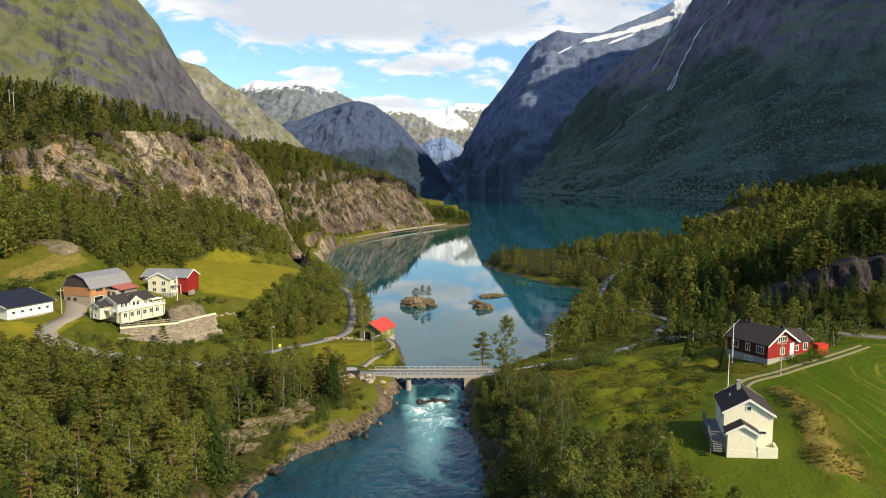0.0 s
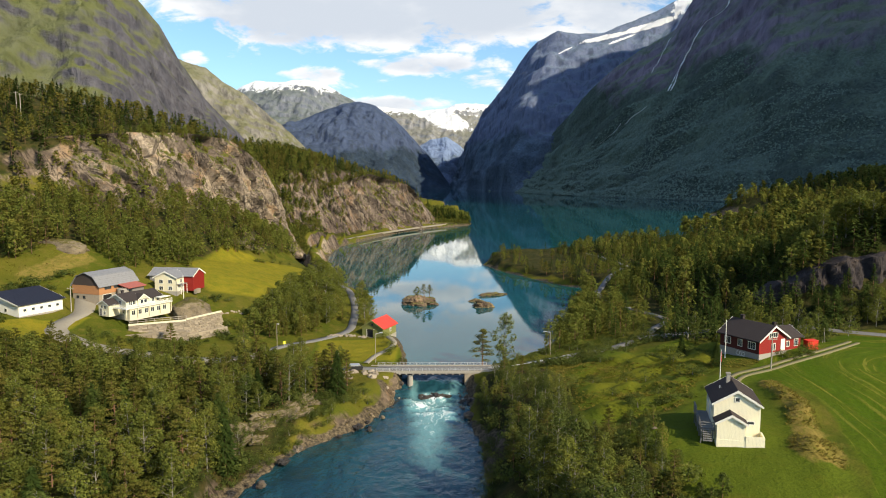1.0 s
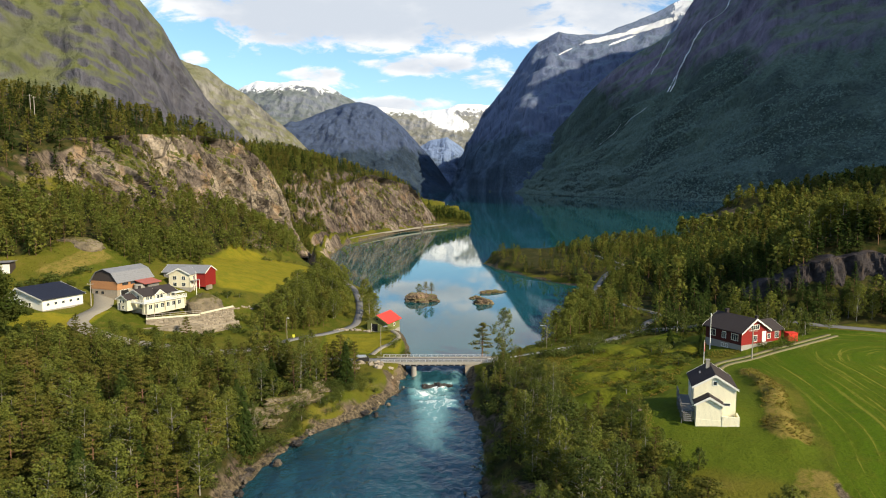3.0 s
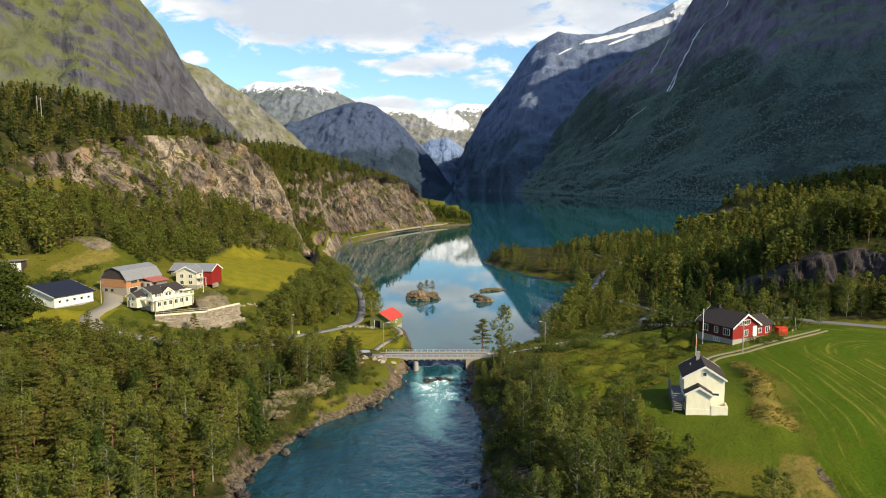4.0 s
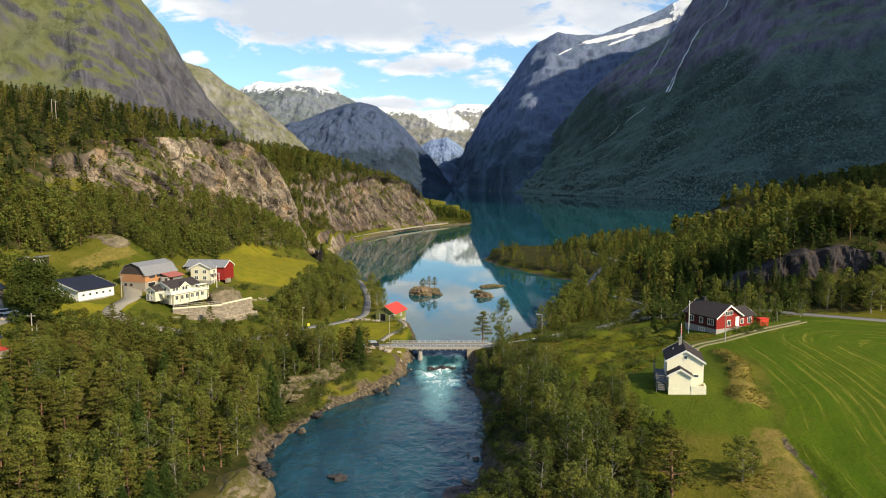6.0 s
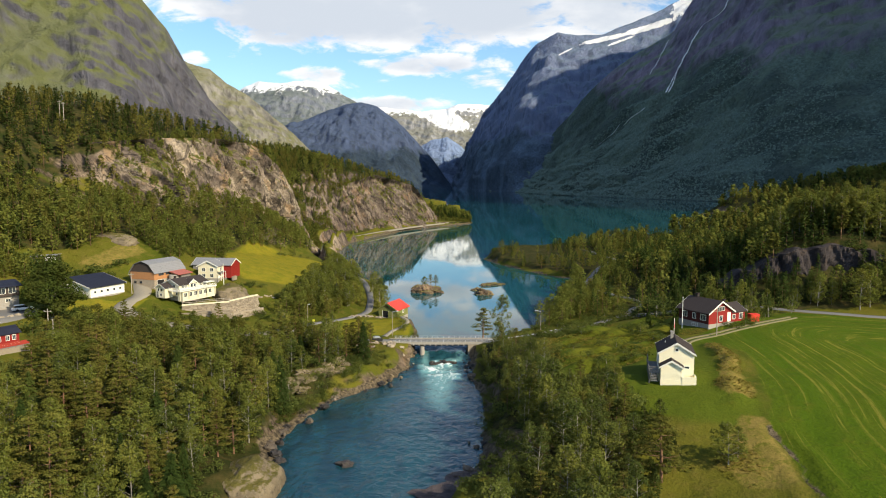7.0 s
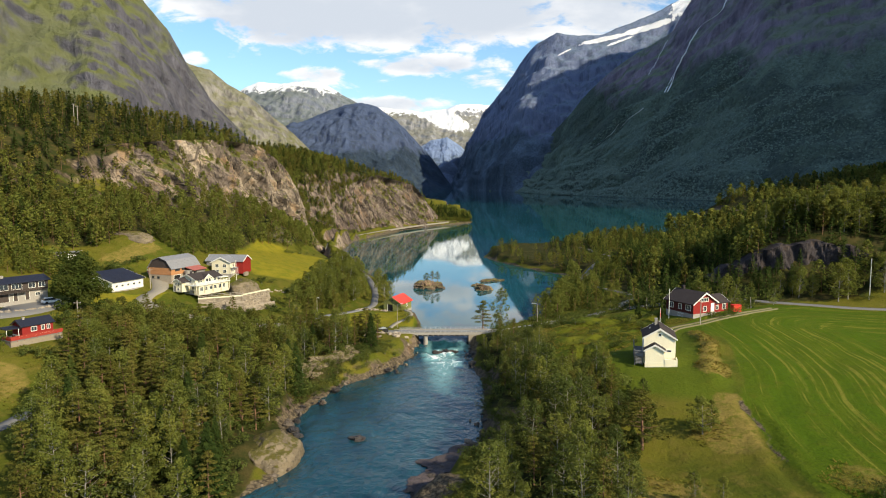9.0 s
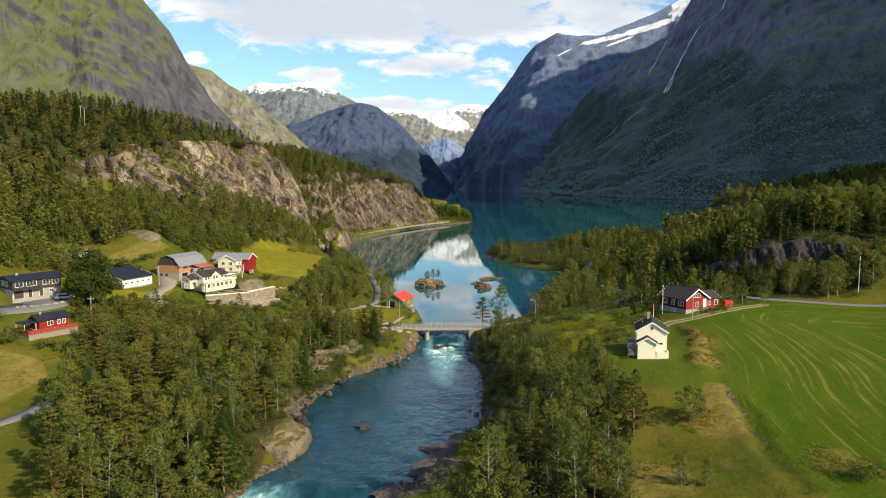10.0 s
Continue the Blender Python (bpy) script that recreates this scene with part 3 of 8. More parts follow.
# the foot of the western cliff: x, y, level at the foot, level at the brink, depth of the wall in plan
CLIFF = [(-260, 60, 38, 80, 70), (-175, 130, 33, 70, 54), (-146, 186, 32, 60, 44), (-124, 224, 33, 55, 28), (-106, 250, 33, 58, 15),
         (-94, 276, 30, 59, 12), (-84, 302, 20, 57, 13), (-76, 325, 8, 46, 13), (-71, 345, 4, 26, 12), (-76, 366, 4, 22, 18),
         (-88, 395, 5, 36, 28), (-80, 430, 4, 46, 24), (-68, 458, 4, 52, 22), (-47, 528, 4, 46, 19), (-20, 586, 4, 36, 15),
         (-9, 602, 4, 16, 12), (8, 626, 3, 6, 16), (24, 640, 1, 3, 10)]


def rbf(levels):
    p = np.array(levels, float)
    kernel = np.hypot(p[:, None, 0] - p[None, :, 0], p[:, None, 1] - p[None, :, 1])
    weight = np.linalg.solve(kernel + 0.5 * np.eye(len(p)), p[:, 2] - p[:, 2].mean())
    return p, weight, p[:, 2].mean()


LEVELS = rbf(WEST_LEVELS + EAST_LEVELS + FAR_LEVELS)


def river_level(y):
    """The water: the lake at 0, a fall under the bridge, a second one far downstream."""
    y = np.asarray(y, float)
    z = -2.1 * smooth((147.5 - y) / 14.0) - 0.006 * np.clip(130 - y, 0, 80)
    return z - 2.0 * smooth((54.0 - y) / 9.0)


def shore_distance(x, y):
    """Metres from the nearest shore, positive on land; and the level of that water."""
    in_lake, in_river = inside(x, y, LAKE_SHORE), inside(x, y, RIVER_SHORE)
    d_lake, d_river = to_line(x, y, LAKE_SHORE, True)[0], to_line(x, y, RIVER_SHORE, True)[0]
    wet = in_lake | in_river
    d = np.where(wet, -np.where(in_lake & in_river, 5.0, np.where(in_lake, d_lake, d_river)), np.minimum(d_lake, d_river))
    level = np.where(in_lake | (~wet & (d_lake < d_river)), 0.0, np.where(y > 147, 0.0, river_level(y)))
    return d, level


def ground_level(x, y, detail=True):
    x, y = np.asarray(x, float), np.asarray(y, float)
    p, weight, mean = LEVELS
    z = np.full(x.shape, mean)
    for (px, py, _), w in zip(p, weight):
        z = z + w * np.hypot(x - px, y - py)
    z = np.clip(z, 0.8, 90)
    # the western cliff with its wooded top
    d, along, side = to_line(x, y, CLIFF)
    k = np.clip(along.astype(int), 0, len(CLIFF) - 2)
    f = along - k
    c = np.array(CLIFF, float)
    foot, brink, depth = (c[k, j] * (1 - f) + c[k + 1, j] * f for j in (2, 3, 4))
    ragged = fractal(x, y, 30, 4, 0.5, 11) * 8.0
    s = np.where(side > 0, d, -d) + ragged * smooth(brink / 30 - 0.3)
    wall = smooth(s / depth) * 0.62 + 0.38 * np.clip(s / depth, 0, 1)
    behind = np.clip(s - depth, 0, 400)
    rise = np.where(y < 380, (0.26 + 0.22 * smooth((280 - y) / 120) + 0.24 * smooth((255 - y) / 60)) * np.minimum(behind, 75) + 0.1 * np.clip(behind - 75, 0, 300), 0.28 * np.minimum(behind, 45) - 0.25 * np.clip(behind - 60, 0, 120))
    steps = fractal(x * 1.0, y * 1.0, 13, 5, 0.62, 23) * 5.0 * smooth(s / 4) * smooth((depth + 22 - s) / 20)
    high = foot + (brink - foot) * wall + rise + steps
    talus = foot + (z - foot) * smooth(-s / np.where(foot > 8, 34, 12))
    west = (x < 60) & (y < 760) & (y > -150)
    z = np.where(west, np.where(s > 0, high, np.where(d < 60, talus, z)), z)
    # the overgrown bank beside the eastern field, and the ditch at its end
    bank = to_line(x, y, [(52.5, 106), (53, 96), (49, 87), (46.5, 80), (45, 75)])[0]
    z = z + 0.9 * np.exp(-(bank / 1.6) ** 2) * (1 + 1.2 * fractal(x, y, 4, 3, 0.5, 91))
    ditch = to_line(x, y, [(46.5, 66), (46.5, 58), (44, 47), (43.5, 36)])[0]
    z = z - 0.7 * np.exp(-(ditch / 0.7) ** 2) + 0.25 * np.exp(-((ditch - 1.8) / 1.0) ** 2)
    # shores
    shore, level = shore_distance(x, y)
    bank = np.where(level < -0.5, 8.0, 7.0) * np.clip(1 + 1.5 * fractal(x, y, 11, 3, 0.5, 5), 0.4, 2.0)
    z = level + 0.15 + (np.maximum(z, level + 0.8) - level - 0.15) * smooth(shore / bank) ** 0.8
    if detail:
        lump = fractal(x, y, 7, 4, 0.55, 3)
        rough = polygon_mask(x, y, [(22, 96), (28, 142), (54, 146), (62, 134), (48, 116), (36, 100)], 8.0)
        z = z + lump * np.where(shore < 12, 0.9, 0.35 + 2.4 * rough) * smooth(shore / 3)
    return np.where(shore <= 0, level - 0.4 - 2.5 * smooth(-shore / 8), z)


# ---------------------------------------------------------------- mesh helpers
def quads(rows, columns):
    a = (np.arange(rows - 1)[:, None] * columns + np.arange(columns - 1)[None, :]).ravel()
    return np.stack([a, a + 1, a + columns + 1, a + columns], 1)


def sheet(name, grid, material, smooth_shade=True):
    """A mesh from an array rows x columns x 3."""
    rows, columns = grid.shape[:2]
    faces = quads(rows, columns)
    mesh = bpy.data.meshes.new(name)
    mesh.vertices.add(rows * columns)
    mesh.vertices.foreach_set("co", grid.reshape(-1).astype(np.float32))
    mesh.loops.add(faces.size)
    mesh.loops.foreach_set("vertex_index", faces.reshape(-1).astype(np.int32))
    mesh.polygons.add(len(faces))
    mesh.polygons.foreach_set("loop_start", np.arange(0, faces.size, 4, dtype=np.int32))
    mesh.polygons.foreach_set("use_smooth", np.full(len(faces), smooth_shade))
    mesh.materials.append(material)
    mesh.update(calc_edges=True)
    mesh.validate()
    return new(name, mesh)


def mask(ob, name, values):
    ob.data.attributes.new(name, "FLOAT", "POINT").data.foreach_set("value", np.asarray(values, np.float32).ravel())


def growing(start, stop, step, factor=1.12):
    out, way = [start], 1 if stop > start else -1
    while abs(out[-1] - start) < abs(stop - start):
        out.append(out[-1] + way * step)
        step *= factor
    return out[1:]


# ---------------------------------------------------------------- ground
EAST_FIELD = [(52, 112), (66, 127), (88, 145), (100, 140.5), (115, 134.5), (150, 124), (150, 20), (55, 15), (45, 33), (45, 45), (46.5, 66), (50.5, 75), (52.5, 83), (55.5, 91), (57.5, 100)]
HOME_FIELD = [(-64, 188), (-78, 210), (-78, 250), (-66, 262), (-47, 266), (-38, 250), (-42, 224), (-50, 196)]
GARDEN = [(-93, 134), (-85, 135), (-80, 147), (-79, 155), (-87, 153), (-95, 145)]
LAWN = [(-28, 146), (-30, 166), (-12, 172), (-8, 164), (-9, 149), (-14, 147)]
ROUGH = [(22, 96), (26, 138), (52, 146), (64, 134), (52, 116), (46, 112), (38, 100)]
YARD_LAWN = [(26, 92), (30, 74), (44, 68), (49, 74), (50, 96), (60, 112), (46, 114), (38, 100)]
HAY = [(51.5, 107), (55, 107), (55.5, 98), (52.5, 90), (50.5, 84), (50.5, 79), (48.5, 75.5), (44.5, 76.5), (44, 81), (46.5, 86), (50, 93), (51.5, 100)]
DITCH_HAY = [(47.2, 70), (46.6, 60), (44.5, 53), (38, 54), (36, 60), (41, 67), (44.5, 71)]
LOW_HAY = [(18, 46), (27, 51), (34, 47), (31, 38), (20, 36)]
MOUND = [(46, 44), (51, 48), (56, 46), (55, 40), (49, 38)]
HAY_WEST = [(-112, 98), (-94, 90), (-80, 88), (-76, 82), (-78, 72), (-80, 56), (-120, 40)]
SLOPE_HAY = [(-110, 172), (-100, 190), (-93, 186), (-100, 170)]


SURVEY = []


def make_ground():
    xs = np.array(sorted(growing(-150, -4800, 2.0) + list(np.arange(-150, 150.5, 1.2)) + growing(150, 4800, 2.0)))
    ys = np.array(sorted(growing(20, -4000, 2.0) + list(np.arange(20, 290.5, 1.15)) + growing(290, 760, 1.5, 1.012) + growing(765, 4900, 8.0)))
    x, y = np.meshgrid(xs, ys)
    z = ground_level(x, y)
    z = road_bed(x, y, z)
    SURVEY.extend([xs, ys, z])
    ground = sheet("ground", np.stack([x, y, z], 2), GROUND)
    shore, level = shore_distance(x, y)
    mask(ground, "mown", np.maximum.reduce([polygon_mask(x, y, f, w) for f, w in ((EAST_FIELD, 3.0), (GARDEN, 3.0), (LAWN, 3.0), (YARD_LAWN, 12.0))] + [0.9 * polygon_mask(x, y, ROUGH, 10.0)]))
    mask(ground, "rows", polygon_mask(x, y, EAST_FIELD, 6.0))
    mask(ground, "meadow", np.maximum.reduce([polygon_mask(x, y, f, w) * k for f, w, k in ((HOME_FIELD, 10.0, 1.0), (LAWN, 3.0, 0.62), (GARDEN, 3.0, 0.72), (ROUGH, 12.0, 0.48))]))
    mask(ground, "hay", np.maximum.reduce([polygon_mask(x, y, f, w) * s for f, w, s in ((HAY, 3.5, 0.86), (DITCH_HAY, 4.0, 0.8), (LOW_HAY, 6.0, 0.8), (HAY_WEST, 4.0, 0.85), (SLOPE_HAY, 5.0, 0.7))]) + polygon_mask(x, y, MOUND, 4.0) * 0.5)
    edge, reach, near = np.full(x.shape, 200.0), np.zeros(x.shape), (np.abs(x - 95) < 65) & (np.abs(y - 80) < 75)
    edge[near], reach[near], _ = to_line(x[near], y[near], dense([(110, 140), (84, 141), (66, 131), (56.5, 116), (56, 98), (54, 82), (49, 66), (46.5, 45), (47, 25)], 3.0))
    mask(ground, "lane", edge)
    mask(ground, "reach", reach * 3.0)
    wide = np.where(level < -0.5, 2.4 + 9.0 * smooth((86 - y) / 20) * (x > -14) + 0.4 * (x < -5), 1.6) * np.clip(1 + 2.2 * fractal(x, y, 10, 3, 0.6, 77), 0.3, 2.0)
    ditch = to_line(x, y, [(46.5, 67), (46.5, 58), (45, 49)])[0]
    mask(ground, "shore", np.maximum(smooth(1.1 - shore / wide), 0.62 * np.exp(-(ditch / 0.8) ** 2)))
    mask(ground, "wood", wood_share(x, y))
    return tagged(ground, "green valley floor with mown fields and rough banks", "ground", kind="structure")


def wood_share(x, y):
    open_land = np.maximum.reduce([polygon_mask(x, y, f, 6.0) for f in (EAST_FIELD, HOME_FIELD, GARDEN, LAWN, YARD_LAWN, HAY, DITCH_HAY, HAY_WEST, SLOPE_HAY)])
    west_wood = polygon_mask(x, y, [(-30, 20), (-29, 60), (-27, 100), (-16, 132), (-42, 140), (-60, 146), (-78, 138), (-72, 96), (-69, 76), (-61, 59), (-54, 44), (-44, 20)], 6.0)
    east_wood = polygon_mask(x, y, [(2, 40), (8, 70), (8, 135), (22, 138), (27, 120), (20, 98), (30, 78), (25, 54), (22, 30), (0, 20)], 6.0)
    hill = polygon_mask(x, y, [(50, 152), (90, 148), (130, 150), (300, 140), (300, 400), (90, 300), (66, 220)], 10.0)
    talus = polygon_mask(x, y, [(-170, 150), (-118, 178), (-98, 202), (-82, 212), (-74, 252), (-66, 285), (-84, 320), (-110, 262), (-135, 225), (-190, 190)], 8.0)
    spit = polygon_mask(x, y, [(22, 335), (30, 310), (60, 255), (90, 300), (100, 420), (40, 372)], 8.0)
    top = polygon_mask(x, y, [(-300, 90), (-160, 200), (-120, 258), (-98, 300), (-92, 360), (-60, 480), (-20, 620), (-300, 700)], 6.0)
    point = polygon_mask(x, y, [(-20, 590), (6, 610), (32, 640), (28, 660), (0, 680), (-40, 640)], 6.0)
    shore = polygon_mask(x, y, [(104, 402), (150, 440), (260, 560), (370, 700), (332, 831), (500, 900), (640, 1000), (900, 1100), (900, 500), (300, 300)], 8.0)
    return np.maximum.reduce([west_wood, east_wood, hill, talus, spit, top, point, shore]) * (1 - open_land)


# ---------------------------------------------------------------- roads
ROADS = {
    "lake_road": ([(20, 144), (8, 143), (-6, 142), (-14, 142), (-24, 142.2), (-33, 141.5), (-39, 144), (-40, 150), (-36.5, 158.5), (-29.5, 166.5), (-24, 177), (-24, 190),
                   (-26, 209), (-29.5, 230), (-35, 250), (-46, 268), (-62, 300), (-68, 330), (-70.5, 360), (-73, 395), (-70, 425), (-62, 458), (-45, 510), (-20, 568), (10, 622)], 2.3, ASPHALT),
    "farm_lane": ([(-40, 150), (-46, 144), (-54, 141.5), (-64, 141), (-74, 140.5), (-82, 144.5), (-84, 150), (-83, 157), (-86, 164), (-91, 173)], 4.6, GRAVEL),
    "lawn_path": ([(-15.5, 145.5), (-14, 152), (-11.5, 158), (-10.5, 164), (-12.5, 170)], 1.3, GRAVEL),
    "hill_road": ([(20, 144), (30, 148), (40, 152), (48, 160), (56, 172), (62, 182), (58, 196), (53, 215), (55, 234), (62, 253), (76, 283), (83, 305), (80, 335), (76, 352)], 2.2, ASPHALT),
    "field_track": ([(46, 101), (50, 110), (58, 114), (70, 121), (84, 134)], 2.2, TRACK),
    "east_road": ([(48, 160), (62, 161), (76, 160), (84, 156), (90, 149), (102, 142.5), (116, 137), (150, 127), (190, 116)], 3.0, ASPHALT),
    "house_road": ([(-130, 92), (-114, 103), (-103, 110), (-98.5, 118), (-100, 128)], 13.5, ASPHALT),
    "lower_road": ([(-94, 28), (-81, 50), (-73, 62), (-70.8, 71), (-71.5, 80)], 3.0, ASPHALT),
}
BEDS = {}


def dense(points, step=1.5):
    """A smooth line through the points."""
    p = np.array(points, float)
    p = np.vstack([2 * p[0] - p[1], p, 2 * p[-1] - p[-2]])
    out = []
    for a, b, c, d in zip(p, p[1:], p[2:], p[3:]):
        n = max(2, int(np.hypot(*(c - b)[:2]) / step))
        t = np.linspace(0, 1, n, endpoint=False)[:, None]
        out.append(0.5 * (2 * b + (c - a) * t + (2 * a - 5 * b + 4 * c - d) * t ** 2 + (3 * b - a - 3 * c + d) * t ** 3))
    return np.vstack(out + [p[-2:-1]])


def plan_roads():
    for name, (points, width, _) in ROADS.items():
        line = dense(points)
        z = ground_level(line[:, 0], line[:, 1], False)
        wet, level = shore_distance(line[:, 0], line[:, 1])
        z = np.where(wet < 4, np.maximum(z, 2.3), np.maximum(z, level + 1.6))
        if name == "lake_road":
            z = np.where(line[:, 1] < 147, 1.85, np.where(line[:, 1] > 255, 2.6, z))
        kernel = np.ones(13) / 13
        z = np.convolve(np.pad(z, 6, "edge"), kernel, "valid")
        BEDS[name] = np.column_stack([line, z])


def road_bed(x, y, z):
    for name, bed in BEDS.items():
        half = ROADS[name][1] / 2
        near = (x > bed[:, 0].min() - 12) & (x < bed[:, 0].max() + 12) & (y > bed[:, 1].min() - 12) & (y < bed[:, 1].max() + 12)
        px, py = x[near], y[near]
        d, along, _ = to_line(px, py, bed[::2])
        level = np.interp(along * 2, np.arange(len(bed)), bed[:, 2])
        wet = shore_distance(px, py)[0]
        share = smooth(1 - (d - half - 0.6) / 4.0) * (wet > 0.3)
        z[near] = z[near] * (1 - share) + (level - 0.12) * share
    return z


def make_roads():
    for name, bed in BEDS.items():
        half, material = ROADS[name][1] / 2, ROADS[name][2]
        if name == "lake_road":      # the bridge carries it between its ends
            bed = bed[bed[:, 0] < -8]
        tangent = np.gradient(bed[:, :2], axis=0)
        tangent /= np.linalg.norm(tangent, axis=1)[:, None]
        side = np.column_stack([-tangent[:, 1], tangent[:, 0], np.zeros(len(bed))])
        rows = []
        for k, dz in ((-1.0, -0.25), (-0.96, 0.05), (0.0, 0.12), (0.96, 0.05), (1.0, -0.25)):
            edge = 1 + 0.08 * fractal(bed[:, 0], bed[:, 1], 5, 3, 0.5, 41 + int(10 * k))
            row = bed + side * (half * k * edge)[:, None]
            row[:, 2] += dz
            rows.append(row)
        if name == "field_track":    # two wheel ruts with grass between
            for shift in (-0.75, 0.75):
                rut = [bed + side * (shift + k) + np.array([0, 0, dz]) for k, dz in ((-0.42, -0.2), (-0.34, 0.03), (0.34, 0.03), (0.42, -0.2))]
                tagged(sheet("wheel_rut", np.stack(rut, 1), material), "pale gravel wheel rut of the field track", "track", kind="structure")
            continue
        ob = sheet(name, np.stack(rows, 1), material)
        tagged(ob, {"ASPHALT": "narrow grey asphalt road winding along the lake", "GRAVEL": "pale gravel track through the grass"}["GRAVEL" if material in (GRAVEL, TRACK) else "ASPHALT"], "road", kind="structure")


plan_roads()
make_ground()
make_roads()


# ---------------------------------------------------------------- the western cliff
LEDGES = []


def rock_face():
    """The bare rock wall in front of the hill, with slabs, ledges and clefts."""
    c = np.array(CLIFF, float)[3:]
    far = c[:, 1] > 355
    c[far, 3] = c[far, 2] + np.interp(c[far, 1], [366, 395, 430, 465, 520, 640], [0.55, 0.12, 0.30, 0.70, 0.96, 0.98]) * (c[far, 3] - c[far, 2])
    c[far, 4] *= 0.8
    s = np.r_[0, np.cumsum(np.hypot(*np.diff(c[:, :2], axis=0).T))]
    u = np.arange(0, s[-1], 0.9)
    line = np.column_stack([np.interp(u, s, c[:, k]) for k in range(5)])
    kernel = np.ones(15) / 15
    for k in range(5):
        line[:, k] = np.convolve(np.pad(line[:, k], 7, "edge"), kernel, "valid")
    tangent = np.gradient(line[:, :2], axis=0)
    tangent /= np.linalg.norm(tangent, axis=1)[:, None]
    out = np.column_stack([tangent[:, 1], -tangent[:, 0]])
    rows = 64
    v = np.linspace(-0.12, 1.06, rows)
    U, V = np.meshgrid(u, v)
    high = np.interp(u, s, c[:, 3] - c[:, 2])
    Z = line[None, :, 2] + (line[:, 3] - line[:, 2])[None] * V
    bulge = fractal(U, Z * 0.8, 34, 3, 0.5, 201) * 11.0 + fractal(U + 0.6 * Z, Z * 0.6, 13, 4, 0.55, 207) * 7.0
    slab = np.abs(fractal(U * 1.0 + 0.7 * Z, Z * 0.35, 7, 3, 0.5, 215)) * -9.0 + fractal(U * 1.8, Z * 0.55, 5, 4, 0.6, 221) * 2.4
    lean = 2.0 - np.clip(V, 0, 1) ** 1.3 * line[None, :, 4] * 0.80 + 3.5 * smooth((0.18 - V) / 0.3)
    push = lean - 9.0 * smooth((22 - U) / 22) + (bulge + slab) * np.clip(high / 30, 0.15, 1)[None] * smooth((1.08 - V) / 0.12)
    grid = np.stack([line[None, :, 0] + out[None, :, 0] * push, line[None, :, 1] + out[None, :, 1] * push, Z], 2)
    LEDGES.append(grid)
    return tagged(sheet("cliff", grid, CLIFF_ROCK, False), "weathered brown and grey rock cliff above the trees", "cliff", kind="structure")


rock_face()


# ---------------------------------------------------------------- water
def make_water():
    xs = np.array(sorted(growing(-80, -3000, 60) + list(np.linspace(-80, 120, 9)) + growing(120, 3000, 60)))
    ys = np.array(list(np.linspace(147, 400, 12)) + growing(400, 4950, 60, 1.06))
    x, y = np.meshgrid(xs, ys)
    lake = sheet("lake", np.stack([x, y, 0 * x], 2), LAKE)
    tagged(lake, "calm turquoise mountain lake mirroring the sky", "lake", kind="structure")
    xs, ys = np.arange(-70, 14, 0.7), np.arange(-40, 147.6, 0.7)
    x, y = np.meshgrid(xs, ys)
    z = river_level(y)
    rapid = smooth((145 - y) / 5) * smooth((y - 120) / 14)
    lower = smooth((56 - y) / 5) * smooth((y - 35) / 8)
    chop = fractal(x, y, 3.2, 4, 0.55, 61)
    z = z + chop * (0.10 + 1.0 * rapid + 0.9 * lower) * smooth((147.4 - y) / 5)
    river = sheet("river", np.stack([x, y, z], 2), RIVER)
    # white water below the bridge and its milky tongue
    middle = -1.0 + 0.015 * (130 - y) + 1.2 * fractal(y * 1.0, y * 0 + 3.0, 9, 2, 0.5, 67)
    tongue = np.exp(-((x - middle) / (3.3 + 0.020 * (132 - y))) ** 2)
    boil = smooth((138.5 - y) / 3.0) * smooth((y - 108) / 24) * np.exp(-(np.abs(x + 0.6) / 5.0) ** 4)
    jets = np.maximum(np.exp(-((x + 4.6) / 0.9) ** 2), 0.9 * np.exp(-((x - 4.2) / 1.3) ** 2)) * smooth((144.0 - y) / 3) * smooth((y - 130) / 5)
    foam = np.maximum.reduce([boil * (0.85 + 0.9 * np.clip(chop, -0.4, 0.6)), jets * 0.5, tongue * smooth((138 - y) / 4) * smooth((y - 80) / 46) * 0.66])
    foam = np.maximum(foam, lower * (0.3 + 0.8 * np.clip(chop * 2.4, 0, 1)) * smooth((-19 - x) / 6))
    mask(river, "foam", foam)
    tagged(river, "fast blue-green river with white rapids", "river", kind="structure")


make_water()


# ---------------------------------------------------------------- mountains
def along(points, u):
    p = np.array(points, float)
    s = np.r_[0, np.cumsum(np.linalg.norm(np.diff(p[:, :2], axis=0), axis=1))]
    s /= s[-1]
    return np.column_stack([np.interp(u, s, p[:, k]) for k in range(p.shape[1])])


SLOPES = {}


